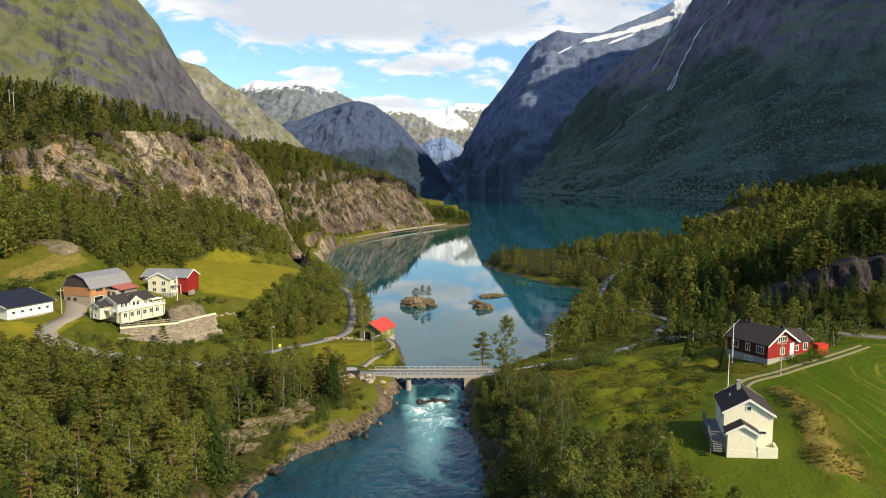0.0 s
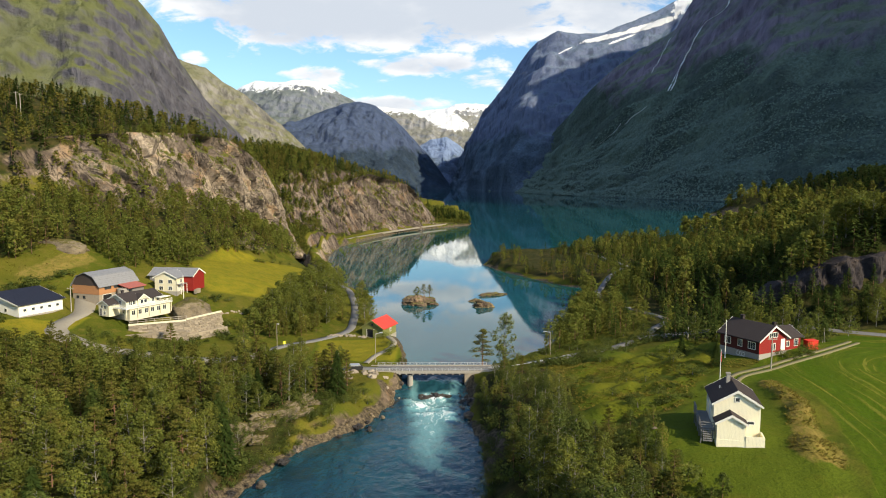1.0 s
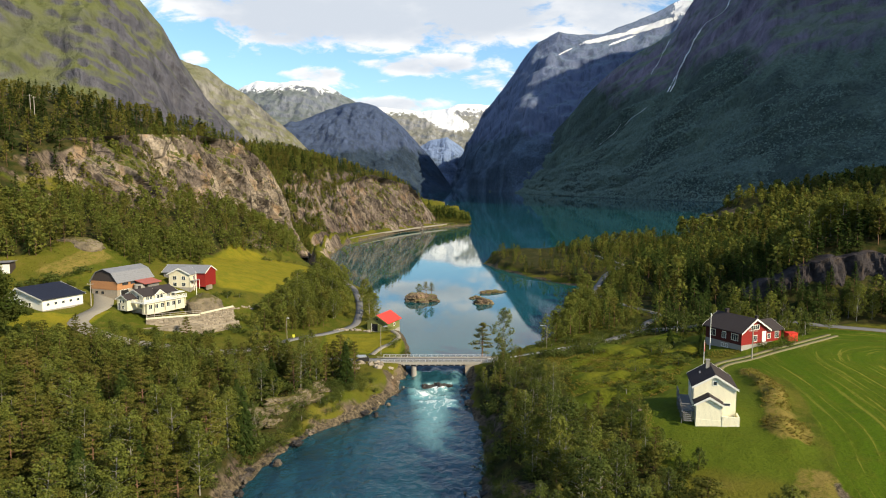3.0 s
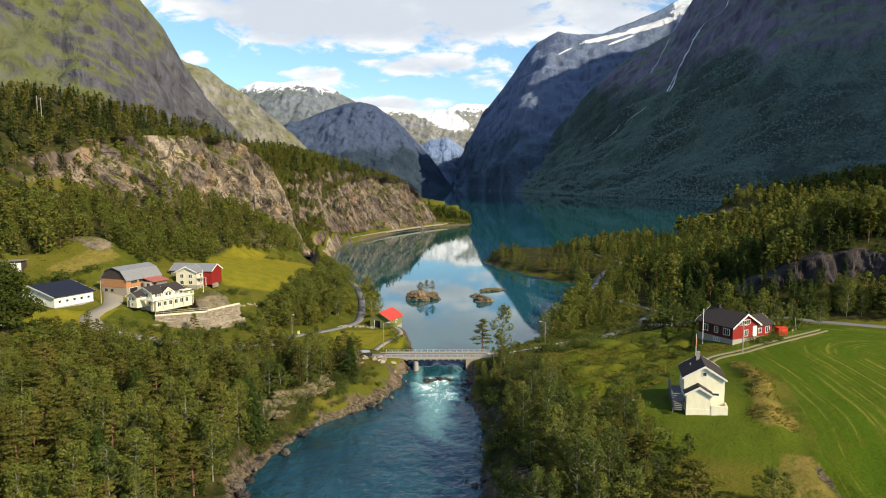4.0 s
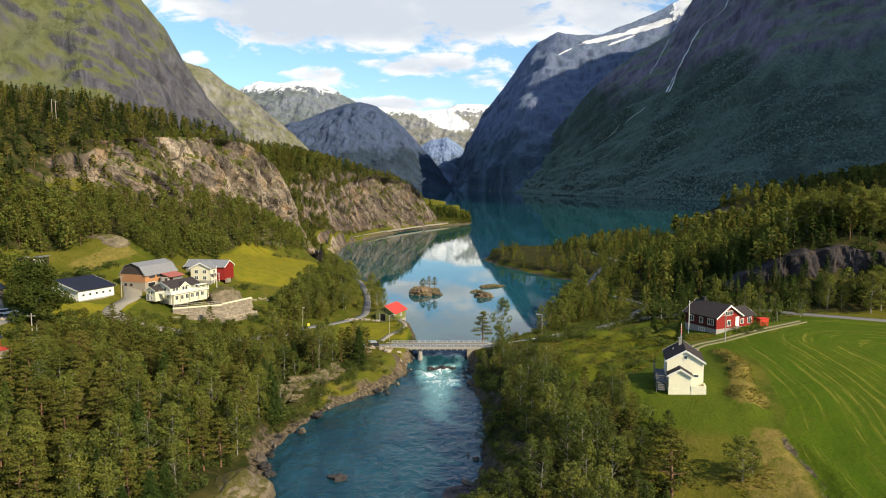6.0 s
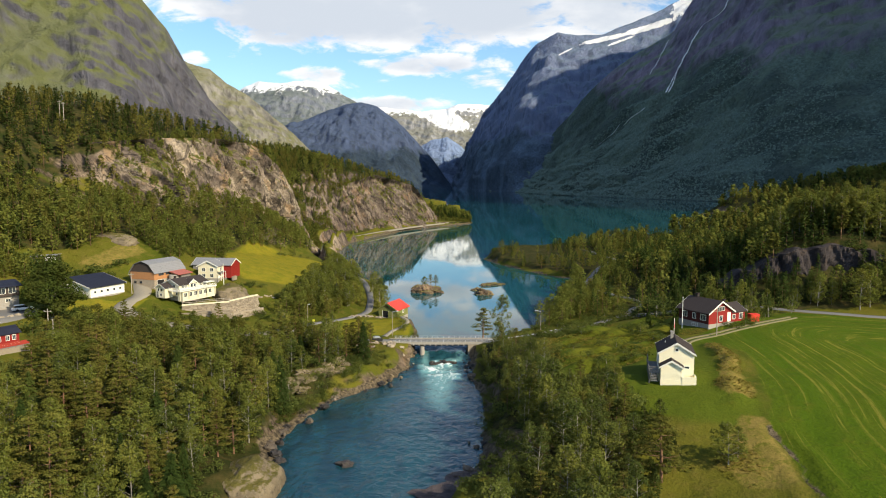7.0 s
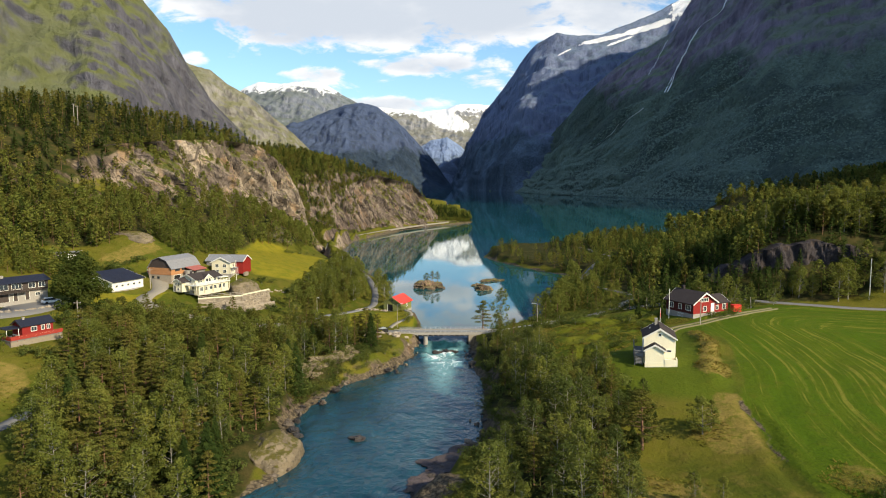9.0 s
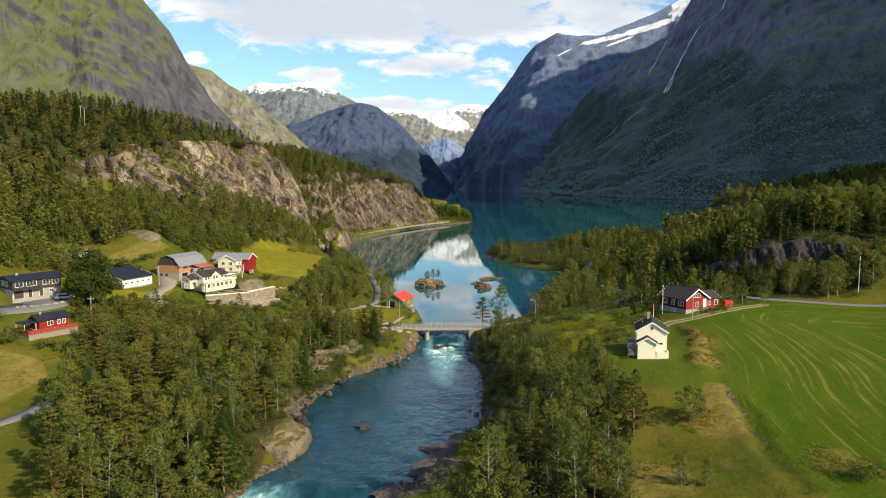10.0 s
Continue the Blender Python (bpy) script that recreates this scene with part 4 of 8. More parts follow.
def mountain(name, label, foot, crest, material, power=1.2, rough=60.0, gullies=1.0, columns=200, rows=90, seed=0):
    """A slope from its foot line up to its crest and down behind, broken by gullies, ribs and ledges."""
    u, v = np.linspace(0, 1, columns), np.r_[np.linspace(0, 1, rows), np.linspace(1.05, 1.6, 10)]
    a, b = along([(x, y, z) for x, y, z in foot], u), along(crest, u)
    grid = np.zeros((len(v), columns, 3))
    for k, t in enumerate(v):
        if t <= 1:
            grid[k] = a + (b - a) * t
            grid[k, :, 2] = a[:, 2] + (b[:, 2] - a[:, 2]) * t ** power
        else:
            grid[k] = b + (b - a) * (t - 1) * np.array([1, 1, 0])
            grid[k, :, 2] = b[:, 2] * (1 - (t - 1) ** 1.2)
    U, V = np.meshgrid(u * columns, v * rows)
    size = np.linalg.norm(b - a, axis=1).mean()
    keep = smooth(np.minimum(V / rows, 1) / 0.12) * (0.25 + 0.75 * smooth((1 - np.minimum(V / rows, 1)) / 0.15))
    rib = fractal(U * 1.0, V * 0.35, 26, 5, 0.55, seed) * rough * gullies
    ledge = fractal(U * 0.5 + 5, V * 1.3, 14, 4, 0.55, seed + 9) * rough * 0.55
    fine = fractal(grid[..., 0], grid[..., 1] + grid[..., 2], 40, 4, 0.6, seed + 4) * rough * 0.28
    out = a - b
    out[:, 2] = 0
    out /= np.linalg.norm(out, axis=1)[:, None]
    push = (rib + ledge + fine) * keep * np.clip((b[:, 2] - a[:, 2]) / 220.0, 0.08, 1.0)[None]
    grid += push[..., None] * (out[None] * 0.75 + np.array([0, 0, 0.5]))
    SLOPES[name] = grid
    ob = sheet(name, grid, material)
    return tagged(ob, label, "mountain", kind="structure")


GREY_MOUNTAIN = mountain_material("grassy_mountain", (0.150, 0.165, 0.050), (0.165, 0.16, 0.19), (0.085, 0.085, 0.108), (0.05, 0.07, 0.02), 60, 0, 0.50, 0.5, (-760, -380))
PALE_MOUNTAIN = mountain_material("pale_mountain", (0.19, 0.19, 0.09), (0.36, 0.34, 0.31), (0.15, 0.145, 0.14), (0.075, 0.09, 0.04), 100, 0, 0.56)
# from here on the base colours carry the blue of aerial haze
HAZED_MOUNTAIN = mountain_material("hazed_mountain", (0.14, 0.165, 0.15), (0.27, 0.29, 0.34), (0.12, 0.14, 0.185), (0.075, 0.10, 0.11), 160, 520, 0.62, 0.50)
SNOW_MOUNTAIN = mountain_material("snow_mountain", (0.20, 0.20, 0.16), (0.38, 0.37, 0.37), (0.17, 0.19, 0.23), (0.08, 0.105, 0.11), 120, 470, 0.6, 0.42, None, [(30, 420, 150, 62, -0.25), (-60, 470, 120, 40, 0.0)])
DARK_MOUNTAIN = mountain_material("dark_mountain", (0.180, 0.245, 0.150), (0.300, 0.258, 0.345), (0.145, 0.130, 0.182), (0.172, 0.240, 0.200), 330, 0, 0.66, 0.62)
# the dome's blue holds haze and the shade it lies in
HAZED_DOME = mountain_material("shaded_mountain", (0.062, 0.086, 0.145), (0.096, 0.130, 0.228), (0.056, 0.080, 0.150), (0.052, 0.082, 0.138), 170, 0, 0.62)
HAZY_SPUR = mountain_material("hazed_spur", (0.19, 0.26, 0.42), (0.26, 0.34, 0.52), (0.17, 0.23, 0.38), (0.19, 0.26, 0.40), 170, 0, 0.62)
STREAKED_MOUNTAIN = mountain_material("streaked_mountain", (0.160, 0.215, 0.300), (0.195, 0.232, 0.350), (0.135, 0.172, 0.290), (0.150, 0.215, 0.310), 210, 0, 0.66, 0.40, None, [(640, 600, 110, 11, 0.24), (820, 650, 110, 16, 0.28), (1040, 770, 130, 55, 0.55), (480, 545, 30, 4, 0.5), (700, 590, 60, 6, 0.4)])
mountain("west_mountain", "steep grassy and rocky mountain side in patchy sunlight",
         [(-1900, 500, 20), (-1100, 700, 30), (-650, 900, 20), (-420, 1200, 10), (-330, 1500, 0)],
         [(-1595, 1482, 1086), (-1284, 1482, 974), (-974, 1482, 762), (-787, 1482, 576), (-658, 1482, 439), (-606, 1502, 369), (-570, 1522, 290), (-529, 1542, 223), (-482, 1582, 158), (-440, 1622, 110), (-395, 1662, 56)],
         GREY_MOUNTAIN, 1.15, 60.0, 1.0, seed=11, columns=320, rows=120)
mountain("pale_mountain", "pale green and grey mountain ridge in sunshine",
         [(-1500, 1900, 60), (-1000, 2000, 40), (-620, 2200, 10), (-480, 2450, 0)],
         [(-1365, 2582, 601), (-1085, 2582, 537), (-956, 2582, 476), (-880, 2582, 455), (-816, 2582, 403), (-740, 2582, 360), (-648, 2602, 280), (-577, 2622, 216), (-519, 2642, 156), (-430, 2662, 63)],
         PALE_MOUNTAIN, 1.0, 60.0, 1.0, seed=23, columns=210, rows=90)
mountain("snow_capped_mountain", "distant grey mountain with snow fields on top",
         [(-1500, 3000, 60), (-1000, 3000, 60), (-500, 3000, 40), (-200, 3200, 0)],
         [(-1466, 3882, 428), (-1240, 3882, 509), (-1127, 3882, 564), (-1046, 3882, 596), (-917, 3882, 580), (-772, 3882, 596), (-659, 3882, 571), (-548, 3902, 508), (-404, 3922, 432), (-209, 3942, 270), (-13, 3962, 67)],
         HAZED_MOUNTAIN, 1.0, 70.0, 1.0, seed=37, columns=210, rows=90)
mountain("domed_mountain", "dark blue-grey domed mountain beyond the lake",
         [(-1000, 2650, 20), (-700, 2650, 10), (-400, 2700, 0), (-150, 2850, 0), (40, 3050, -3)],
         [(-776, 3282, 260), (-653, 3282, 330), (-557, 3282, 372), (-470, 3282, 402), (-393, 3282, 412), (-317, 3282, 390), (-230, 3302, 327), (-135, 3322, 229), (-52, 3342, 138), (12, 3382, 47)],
         HAZED_DOME, 0.85, 60.0, 1.0, seed=41, columns=210, rows=90)
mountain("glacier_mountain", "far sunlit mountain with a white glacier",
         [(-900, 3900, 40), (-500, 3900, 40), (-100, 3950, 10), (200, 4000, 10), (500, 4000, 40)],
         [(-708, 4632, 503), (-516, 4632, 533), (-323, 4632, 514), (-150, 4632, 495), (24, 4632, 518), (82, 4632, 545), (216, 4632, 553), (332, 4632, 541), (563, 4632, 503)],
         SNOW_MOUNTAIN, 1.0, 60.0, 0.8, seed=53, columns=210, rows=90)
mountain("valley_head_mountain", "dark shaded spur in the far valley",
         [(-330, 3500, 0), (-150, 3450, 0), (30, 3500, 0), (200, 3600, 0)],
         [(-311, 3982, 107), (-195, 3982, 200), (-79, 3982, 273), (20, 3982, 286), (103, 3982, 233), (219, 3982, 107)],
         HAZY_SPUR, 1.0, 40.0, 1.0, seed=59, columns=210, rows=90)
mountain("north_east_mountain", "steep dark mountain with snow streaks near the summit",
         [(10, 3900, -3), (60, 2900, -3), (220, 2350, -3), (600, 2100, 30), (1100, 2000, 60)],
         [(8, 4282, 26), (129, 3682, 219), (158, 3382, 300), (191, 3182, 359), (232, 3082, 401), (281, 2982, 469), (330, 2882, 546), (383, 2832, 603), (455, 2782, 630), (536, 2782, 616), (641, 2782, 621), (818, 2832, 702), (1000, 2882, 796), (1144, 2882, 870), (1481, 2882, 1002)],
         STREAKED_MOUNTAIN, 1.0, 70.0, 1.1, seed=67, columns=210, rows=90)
# out of view, added to keep the sun off the east mountain
mountain("south_east_mountain", "unseen high ridge added to shade the east mountain",
         [(1000, 1200, 150), (950, 850, 40), (950, 450, 40), (1000, 100, 40), (1200, -200, 40)],
         [(1290, 1600, 1300), (1380, 1200, 1480), (1400, 700, 1400), (1420, 250, 1250), (1500, -100, 1050), (1900, -300, 900)],
         DARK_MOUNTAIN, 1.1, 70.0, 1.0, seed=83, columns=120, rows=50)
mountain("east_mountain", "dark wooded mountain side with bare cliffs above",
         [(10, 4000, -3), (110, 2780, -3), (285, 1840, -3), (500, 1340, -3), (640, 1060, -3), (760, 880, 10), (1200, 620, 30), (2000, 300, 40)],
         [(30, 4382, 26), (192, 3482, 99), (327, 2882, 173), (417, 2482, 238), (469, 2282, 323), (531, 2182, 391), (599, 2132, 437), (690, 2082, 490), (745, 2082, 581), (829, 2082, 703), (985, 2082, 929), (1387, 2032, 1145), (1915, 1882, 1206), (2558, 1682, 1084)],
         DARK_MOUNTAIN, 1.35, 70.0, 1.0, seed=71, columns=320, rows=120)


# ---------------------------------------------------------------- parts and simple solids
def part(name, bm, material, parent=None, label=""):
    """Links a bmesh as one mesh under a thing or part."""
    mesh = bpy.data.meshes.new(name)
    bm.to_mesh(mesh)
    bm.free()
    mesh.materials.append(material)
    ob = new(name, mesh)
    if parent is not None:
        ob.parent = parent
    return tagged(ob, label) if label else ob


def box(x0, y0, z0, x1, y1, z1, bm=None):
    bm = bm or bmesh.new()
    v = [bm.verts.new((x, y, z)) for z in (z0, z1) for x, y in ((x0, y0), (x1, y0), (x1, y1), (x0, y1))]
    for f in ((3, 2, 1, 0), (4, 5, 6, 7), (0, 1, 5, 4), (1, 2, 6, 5), (2, 3, 7, 6), (3, 0, 4, 7)):
        bm.faces.new([v[k] for k in f])
    return bm


def prism(outline, y0, y1, bm=None):
    """A solid between y0 and y1 over an outline of (x, z), counter-clockwise seen from -y."""
    bm = bm or bmesh.new()
    a = [bm.verts.new((x, y0, z)) for x, z in outline]
    b = [bm.verts.new((x, y1, z)) for x, z in outline]
    bm.faces.new(a)
    bm.faces.new(b[::-1])
    for k in range(len(a)):
        j = (k + 1) % len(a)
        bm.faces.new((a[j], a[k], b[k], b[j]))
    return bm


def bar(a, b, radius, bm=None, sides=6, taper=1.0):
    """A round bar from a to b."""
    bm = bm or bmesh.new()
    a, b = Vector(a), Vector(b)
    axis = (b - a).normalized()
    right = axis.orthogonal().normalized()
    up = axis.cross(right)
    rings = []
    for p, r in ((a, radius), (b, radius * taper)):
        rings.append([bm.verts.new(p + (right * math.cos(t) + up * math.sin(t)) * r) for t in (2 * math.pi * k / sides for k in range(sides))])
    for k in range(sides):
        j = (k + 1) % sides
        bm.faces.new((rings[0][k], rings[0][j], rings[1][j], rings[1][k]))
    bm.faces.new(rings[0][::-1])
    bm.faces.new(rings[1])
    return bm


def thing(name, label, category, m, group="", kind=""):
    ob = new(name)
    ob.matrix_basis = m
    ob.empty_display_size = 0.5
    return tagged(ob, label, category, group, kind)


def level(x, y):
    return float(ROADED(np.array([float(x)]), np.array([float(y)]))[0])


def ROADED(x, y):
    """The level of the finished ground."""
    xs, ys, z = SURVEY
    i = np.clip(np.searchsorted(xs, x) - 1, 0, len(xs) - 2)
    j = np.clip(np.searchsorted(ys, y) - 1, 0, len(ys) - 2)
    u, v = (x - xs[i]) / (xs[i + 1] - xs[i]), (y - ys[j]) / (ys[j + 1] - ys[j])
    return (z[j, i] * (1 - u) + z[j, i + 1] * u) * (1 - v) + (z[j + 1, i] * (1 - u) + z[j + 1, i + 1] * u) * v


# ---------------------------------------------------------------- houses
def window(parent, face, u, z, w, h, half_x, half_y, frame_material=None, panes=2):
    """A window on the wall named by face (front -y, back +y, left -x, right +x) at u along it."""
    turn = {"front": (0, -half_y, 0), "right": (half_x, 0, 90), "back": (0, half_y, 180), "left": (-half_x, 0, -90)}[face]
    m = pose(turn[0], turn[1], 0, 0, 0, turn[2]) @ pose(u, 0, z)
    rim = 0.09
    bm = bmesh.new()
    for x0, z0, x1, z1 in ((-w / 2 - rim, -rim, w / 2 + rim, 0), (-w / 2 - rim, h, w / 2 + rim, h + rim), (-w / 2 - rim, 0, -w / 2, h), (w / 2, 0, w / 2 + rim, h)):
        box(x0, -0.07, z0, x1, 0.02, z1, bm)
    for k in range(1, panes):
        x = -w / 2 + w * k / panes
        box(x - 0.03, -0.06, 0, x + 0.03, 0.02, h, bm)
    ob = part("window", bm, frame_material or WHITE, parent)
    ob.matrix_basis = m
    for k in range(panes):
        x0, x1 = -w / 2 + w * k / panes + (0.03 if k else 0), -w / 2 + w * (k + 1) / panes - (0.03 if k < panes - 1 else 0)
        part("pane", box(x0, -0.03, 0, x1, -0.005, h), GLASS, ob)
    return ob


def door(parent, face, u, z, w, h, half_x, half_y, material):
    turn = {"front": (0, -half_y, 0), "right": (half_x, 0, 90), "back": (0, half_y, 180), "left": (-half_x, 0, -90)}[face]
    ob = part("door", box(-w / 2, -0.05, 0, w / 2, 0.02, h), material, parent)
    ob.matrix_basis = pose(turn[0], turn[1], 0, 0, 0, turn[2]) @ pose(u, 0, z)
    bm = bmesh.new()
    for x0, z0, x1, z1 in ((-w / 2 - 0.1, 0, -w / 2, h), (w / 2, 0, w / 2 + 0.1, h), (-w / 2 - 0.1, h, w / 2 + 0.1, h + 0.1)):
        box(x0, -0.06, z0, x1, 0.02, z1, bm)
    part("door_frame", bm, WHITE, ob)
    return ob


def gabled(parent, w, d, eave, ridge, wall_material, roof_material, over=0.4, base=0.0, thick=0.16, trim=WHITE, at=(0, 0), turn=0, peak=0.0):
    """Walls under a saddle roof whose ridge runs along local y, gables to front and back."""
    frame_m = pose(at[0], at[1], 0, 0, 0, turn)
    hx, hy = w / 2, d / 2
    wall = part("wall", prism([(-hx, base), (hx, base), (hx, eave), (peak, ridge), (-hx, eave)], -hy, hy), wall_material, parent)
    wall.matrix_basis = frame_m
    for s in (-1, 1):
        drop = over * (ridge - eave) / (hx - s * peak)
        outline = [(peak, ridge + 0.02), (peak, ridge + thick + 0.03), (s * (hx + over), eave - drop + thick), (s * (hx + over), eave - drop)]
        if s > 0:
            outline = outline[::-1]
        roof = part("roof", prism(outline, -hy - over, hy + over), roof_material, parent)
        roof.matrix_basis = frame_m
        if trim is not None:
            for y0 in (-hy - over - 0.03, hy + over):
                o2 = [(peak, ridge - 0.16), (peak, ridge + thick + 0.05), (s * (hx + over + 0.02), eave - drop + thick + 0.02), (s * (hx + over + 0.02), eave - drop - 0.12)]
                board = part("bargeboard", prism(o2[::-1] if s > 0 else o2, y0, y0 + 0.03), trim, parent)
                board.matrix_basis = frame_m
    return wall


def chimney(parent, x, y, z0, z1, size=0.6, material=None):
    bm = box(x - size / 2, y - size / 2, z0, x + size / 2, y + size / 2, z1)
    box(x - size / 2 - 0.07, y - size / 2 - 0.07, z1, x + size / 2 + 0.07, y + size / 2 + 0.07, z1 + 0.12, bm)
    return part("chimney", bm, material or CONCRETE, parent)


def base_course(parent, w, d, h, material, at=(0, 0), turn=0, name="foundation"):
    ob = part(name, box(-w / 2 - 0.04, -d / 2 - 0.04, -1.2, w / 2 + 0.04, d / 2 + 0.04, h), material, parent)
    ob.matrix_basis = pose(at[0], at[1], 0, 0, 0, turn)
    return ob


def fence(parent, a, b, height, material, step=1.2, rails=2, boards=0.0):
    """Posts and rails from a to b in the parent's own metres; boards > 0 closes it with upright boards that wide."""
    a, b = Vector(a), Vector(b)
    n = max(1, round((b - a).length / step))
    for k in range(n + 1):
        p = a.lerp(b, k / n)
        part("post", box(p.x - 0.05, p.y - 0.05, p.z - 0.3, p.x + 0.05, p.y + 0.05, p.z + height), material, parent)
    side = (b - a).normalized().cross(Vector((0, 0, 1))) * 0.03
    for k in range(rails):
        dz = height * (k + 1) / rails - 0.06
        bm = bmesh.new()
        v = [bm.verts.new(p + s + Vector((0, 0, z))) for z in (dz - 0.05, dz + 0.06) for p, s in ((a, side), (b, side), (b, -side), (a, -side))]
        for f in ((3, 2, 1, 0), (4, 5, 6, 7), (0, 1, 5, 4), (1, 2, 6, 5), (2, 3, 7, 6), (3, 0, 4, 7)):
            bm.faces.new([v[i] for i in f])
        part("rail", bm, material, parent)
    if boards:
        m = int((b - a).length / boards)
        for k in range(m):
            p = a.lerp(b, (k + 0.5) / m)
            ob = part("board", box(-boards * 0.46, -0.045, 0.05, boards * 0.46, -0.02, height), material, parent)
            ob.matrix_basis = Matrix.Translation(p) @ (b - a).to_track_quat("X", "Z").to_matrix().to_4x4()


def cream_house():
    h = thing("house", "cream two-storey wooden house with a dark tiled roof", "house", pose(39.65, 86.9, 9.5, 0, 0, -14) @ Matrix.Diagonal((0.94, 0.96, 0.94, 1.0)))
    w, d = 5.9, 7.0
    gabled(h, w, d, 4.35, 6.15, CREAM, DARK_ROOF, over=0.3)
    base_course(h, w, d, 0.12, CREAM)
    chimney(h, -0.5, 1.4, 5.5, 7.2, 0.5)
    part("vent_pipe", bar((-1.7, 0.6, 4.7), (-1.7, 0.6, 5.6), 0.09), STEEL, h)
    window(h, "front", 0.0, 4.75, 0.5, 0.5, w / 2, d / 2, panes=1)
    window(h, "front", 1.75, 1.75, 0.8, 0.35, w / 2, d / 2, panes=1)
    for u in (-1.9, 1.7):
        window(h, "right", u, 2.8, 1.0, 1.0, w / 2, d / 2)
        window(h, "right", u, 0.7, 1.0, 1.0, w / 2, d / 2)
        window(h, "left", u, 2.9, 1.1, 1.0, w / 2, d / 2)
    door(h, "left", 0.0, 0.9, 0.9, 2.0, w / 2, d / 2, WHITE)
    # the porch in front with its own small roof
    wall = gabled(h, 3.6, 2.0, 2.35, 3.4, CREAM, DARK_ROOF, over=0.3, at=(-0.95, -4.5))
    base_course(h, 3.6, 2.0, 0.10, CREAM, (-0.95, -4.5), name="porch_foundation")
    part("boundary_wall", box(0.85, -5.6, -1.0, 3.2, -5.4, 0.75), CREAM, h)
    part("boundary_wall", box(3.0, -5.4, -1.0, 3.2, -3.5, 0.75), CREAM, h)
    # the timber deck along the west side
    part("deck", box(-4.7, -4.6, 0.85, -2.95, 3.0, 1.0), GREY_BOARD, h)
    fence(h, (-4.7, -4.6, 1.0), (-4.7, 3.0, 1.0), 1.0, GREY_BOARD, 1.3, 3)
    fence(h, (-4.7, -4.6, 1.0), (-2.95, -4.6, 1.0), 1.0, GREY_BOARD, 1.3, 3)
    for k in range(5):
        part("deck_post", box(-4.7, -4.6 + 1.8 * k, -1.2, -4.55, -4.45 + 1.8 * k, 0.85), GREY_BOARD, h)
    part("screen", box(-4.75, 0.6, 1.0, -4.6, 3.0, 2.3), GREY_BOARD, h)
    for k in range(6):
        part("slat", box(-4.66 + 0.29 * k, -4.66, -0.7, -4.52 + 0.29 * k, -4.6, 0.85), GREY_BOARD, h)
    for k in range(5):
        part("step", box(-4.5, -5.0 - 0.28 * k, 0.68 - 0.2 * k, -3.4, -4.7 - 0.28 * k, 0.74 - 0.2 * k), GREY_BOARD, h)


def red_house():
    h = thing("house", "red wooden farmhouse with a black roof and white trim", "house", pose(58.7, 123.2, 10.4, 0, 0, 27))
    w, d = 7.2, 8.4
    gabled(h, w, d, 3.3, 5.5, RED, DARK_ROOF, over=0.5)
    # thin skin of darker red boards over the long left wall
    part("long_wall", box(-w / 2 - 0.03, -d / 2 - 0.01, 0.75, -w / 2, d / 2 + 0.01, 3.2), DARK_RED, h, "dark brown-red boards")
    base_course(h, w, d, 0.75, CONCRETE)
    window(h, "front", 0.0, 3.5, 2.2, 0.8, w / 2, d / 2, panes=4)
    window(h, "front", 0.1, 1.2, 0.95, 1.1, w / 2, d / 2)
    door(h, "front", 2.6, 0.85, 0.9, 2.0, w / 2, d / 2, WHITE)
    for u, wide, n in ((2.7, 1.4, 3), (0.2, 0.8, 2), (-2.5, 1.2, 2)):
        window(h, "left", u, 1.5, wide, 1.15, w / 2 + 0.03, d / 2, panes=n)
    window(h, "left", 0.4, -0.2, 1.5, 0.6, w / 2, d / 2, panes=3)
    chimney(h, 0.2, 2.6, 4.8, 6.3, 0.6, DARK_ROOF)
    # the wing at right angles
    gabled(h, 5.4, 5.2, 2.7, 4.1, RED, DARK_ROOF, over=0.4, at=(6.2, -0.6), turn=90)
    base_course(h, 5.2, 5.4, 0.4, CONCRETE, (6.2, -0.6), name="wing_foundation")
    window(h, "front", 5.2, 1.1, 0.8, 0.9, w / 2, 3.3)
    window(h, "front", 7.5, 1.0, 1.0, 1.2, w / 2, 3.3)
    chimney(h, 6.2, 0.4, 3.5, 4.7, 0.5, DARK_ROOF)
    shed = thing("tool_shed", "small bright red wooden shed beside the hedge", "shed", pose(70.2, 124.6, level(70.2, 124.6) - 0.1, 0, 0, 8))
    part("wall", box(-1.0, -0.7, 0, 1.0, 0.7, 1.6), BRIGHT_RED, shed)
    part("roof", box(-1.1, -0.8, 1.6, 1.1, 0.8, 1.68), BRIGHT_RED, shed)
    part("door", box(-0.4, -0.74, 0.1, 0.4, -0.7, 1.5), BRIGHT_RED, shed)


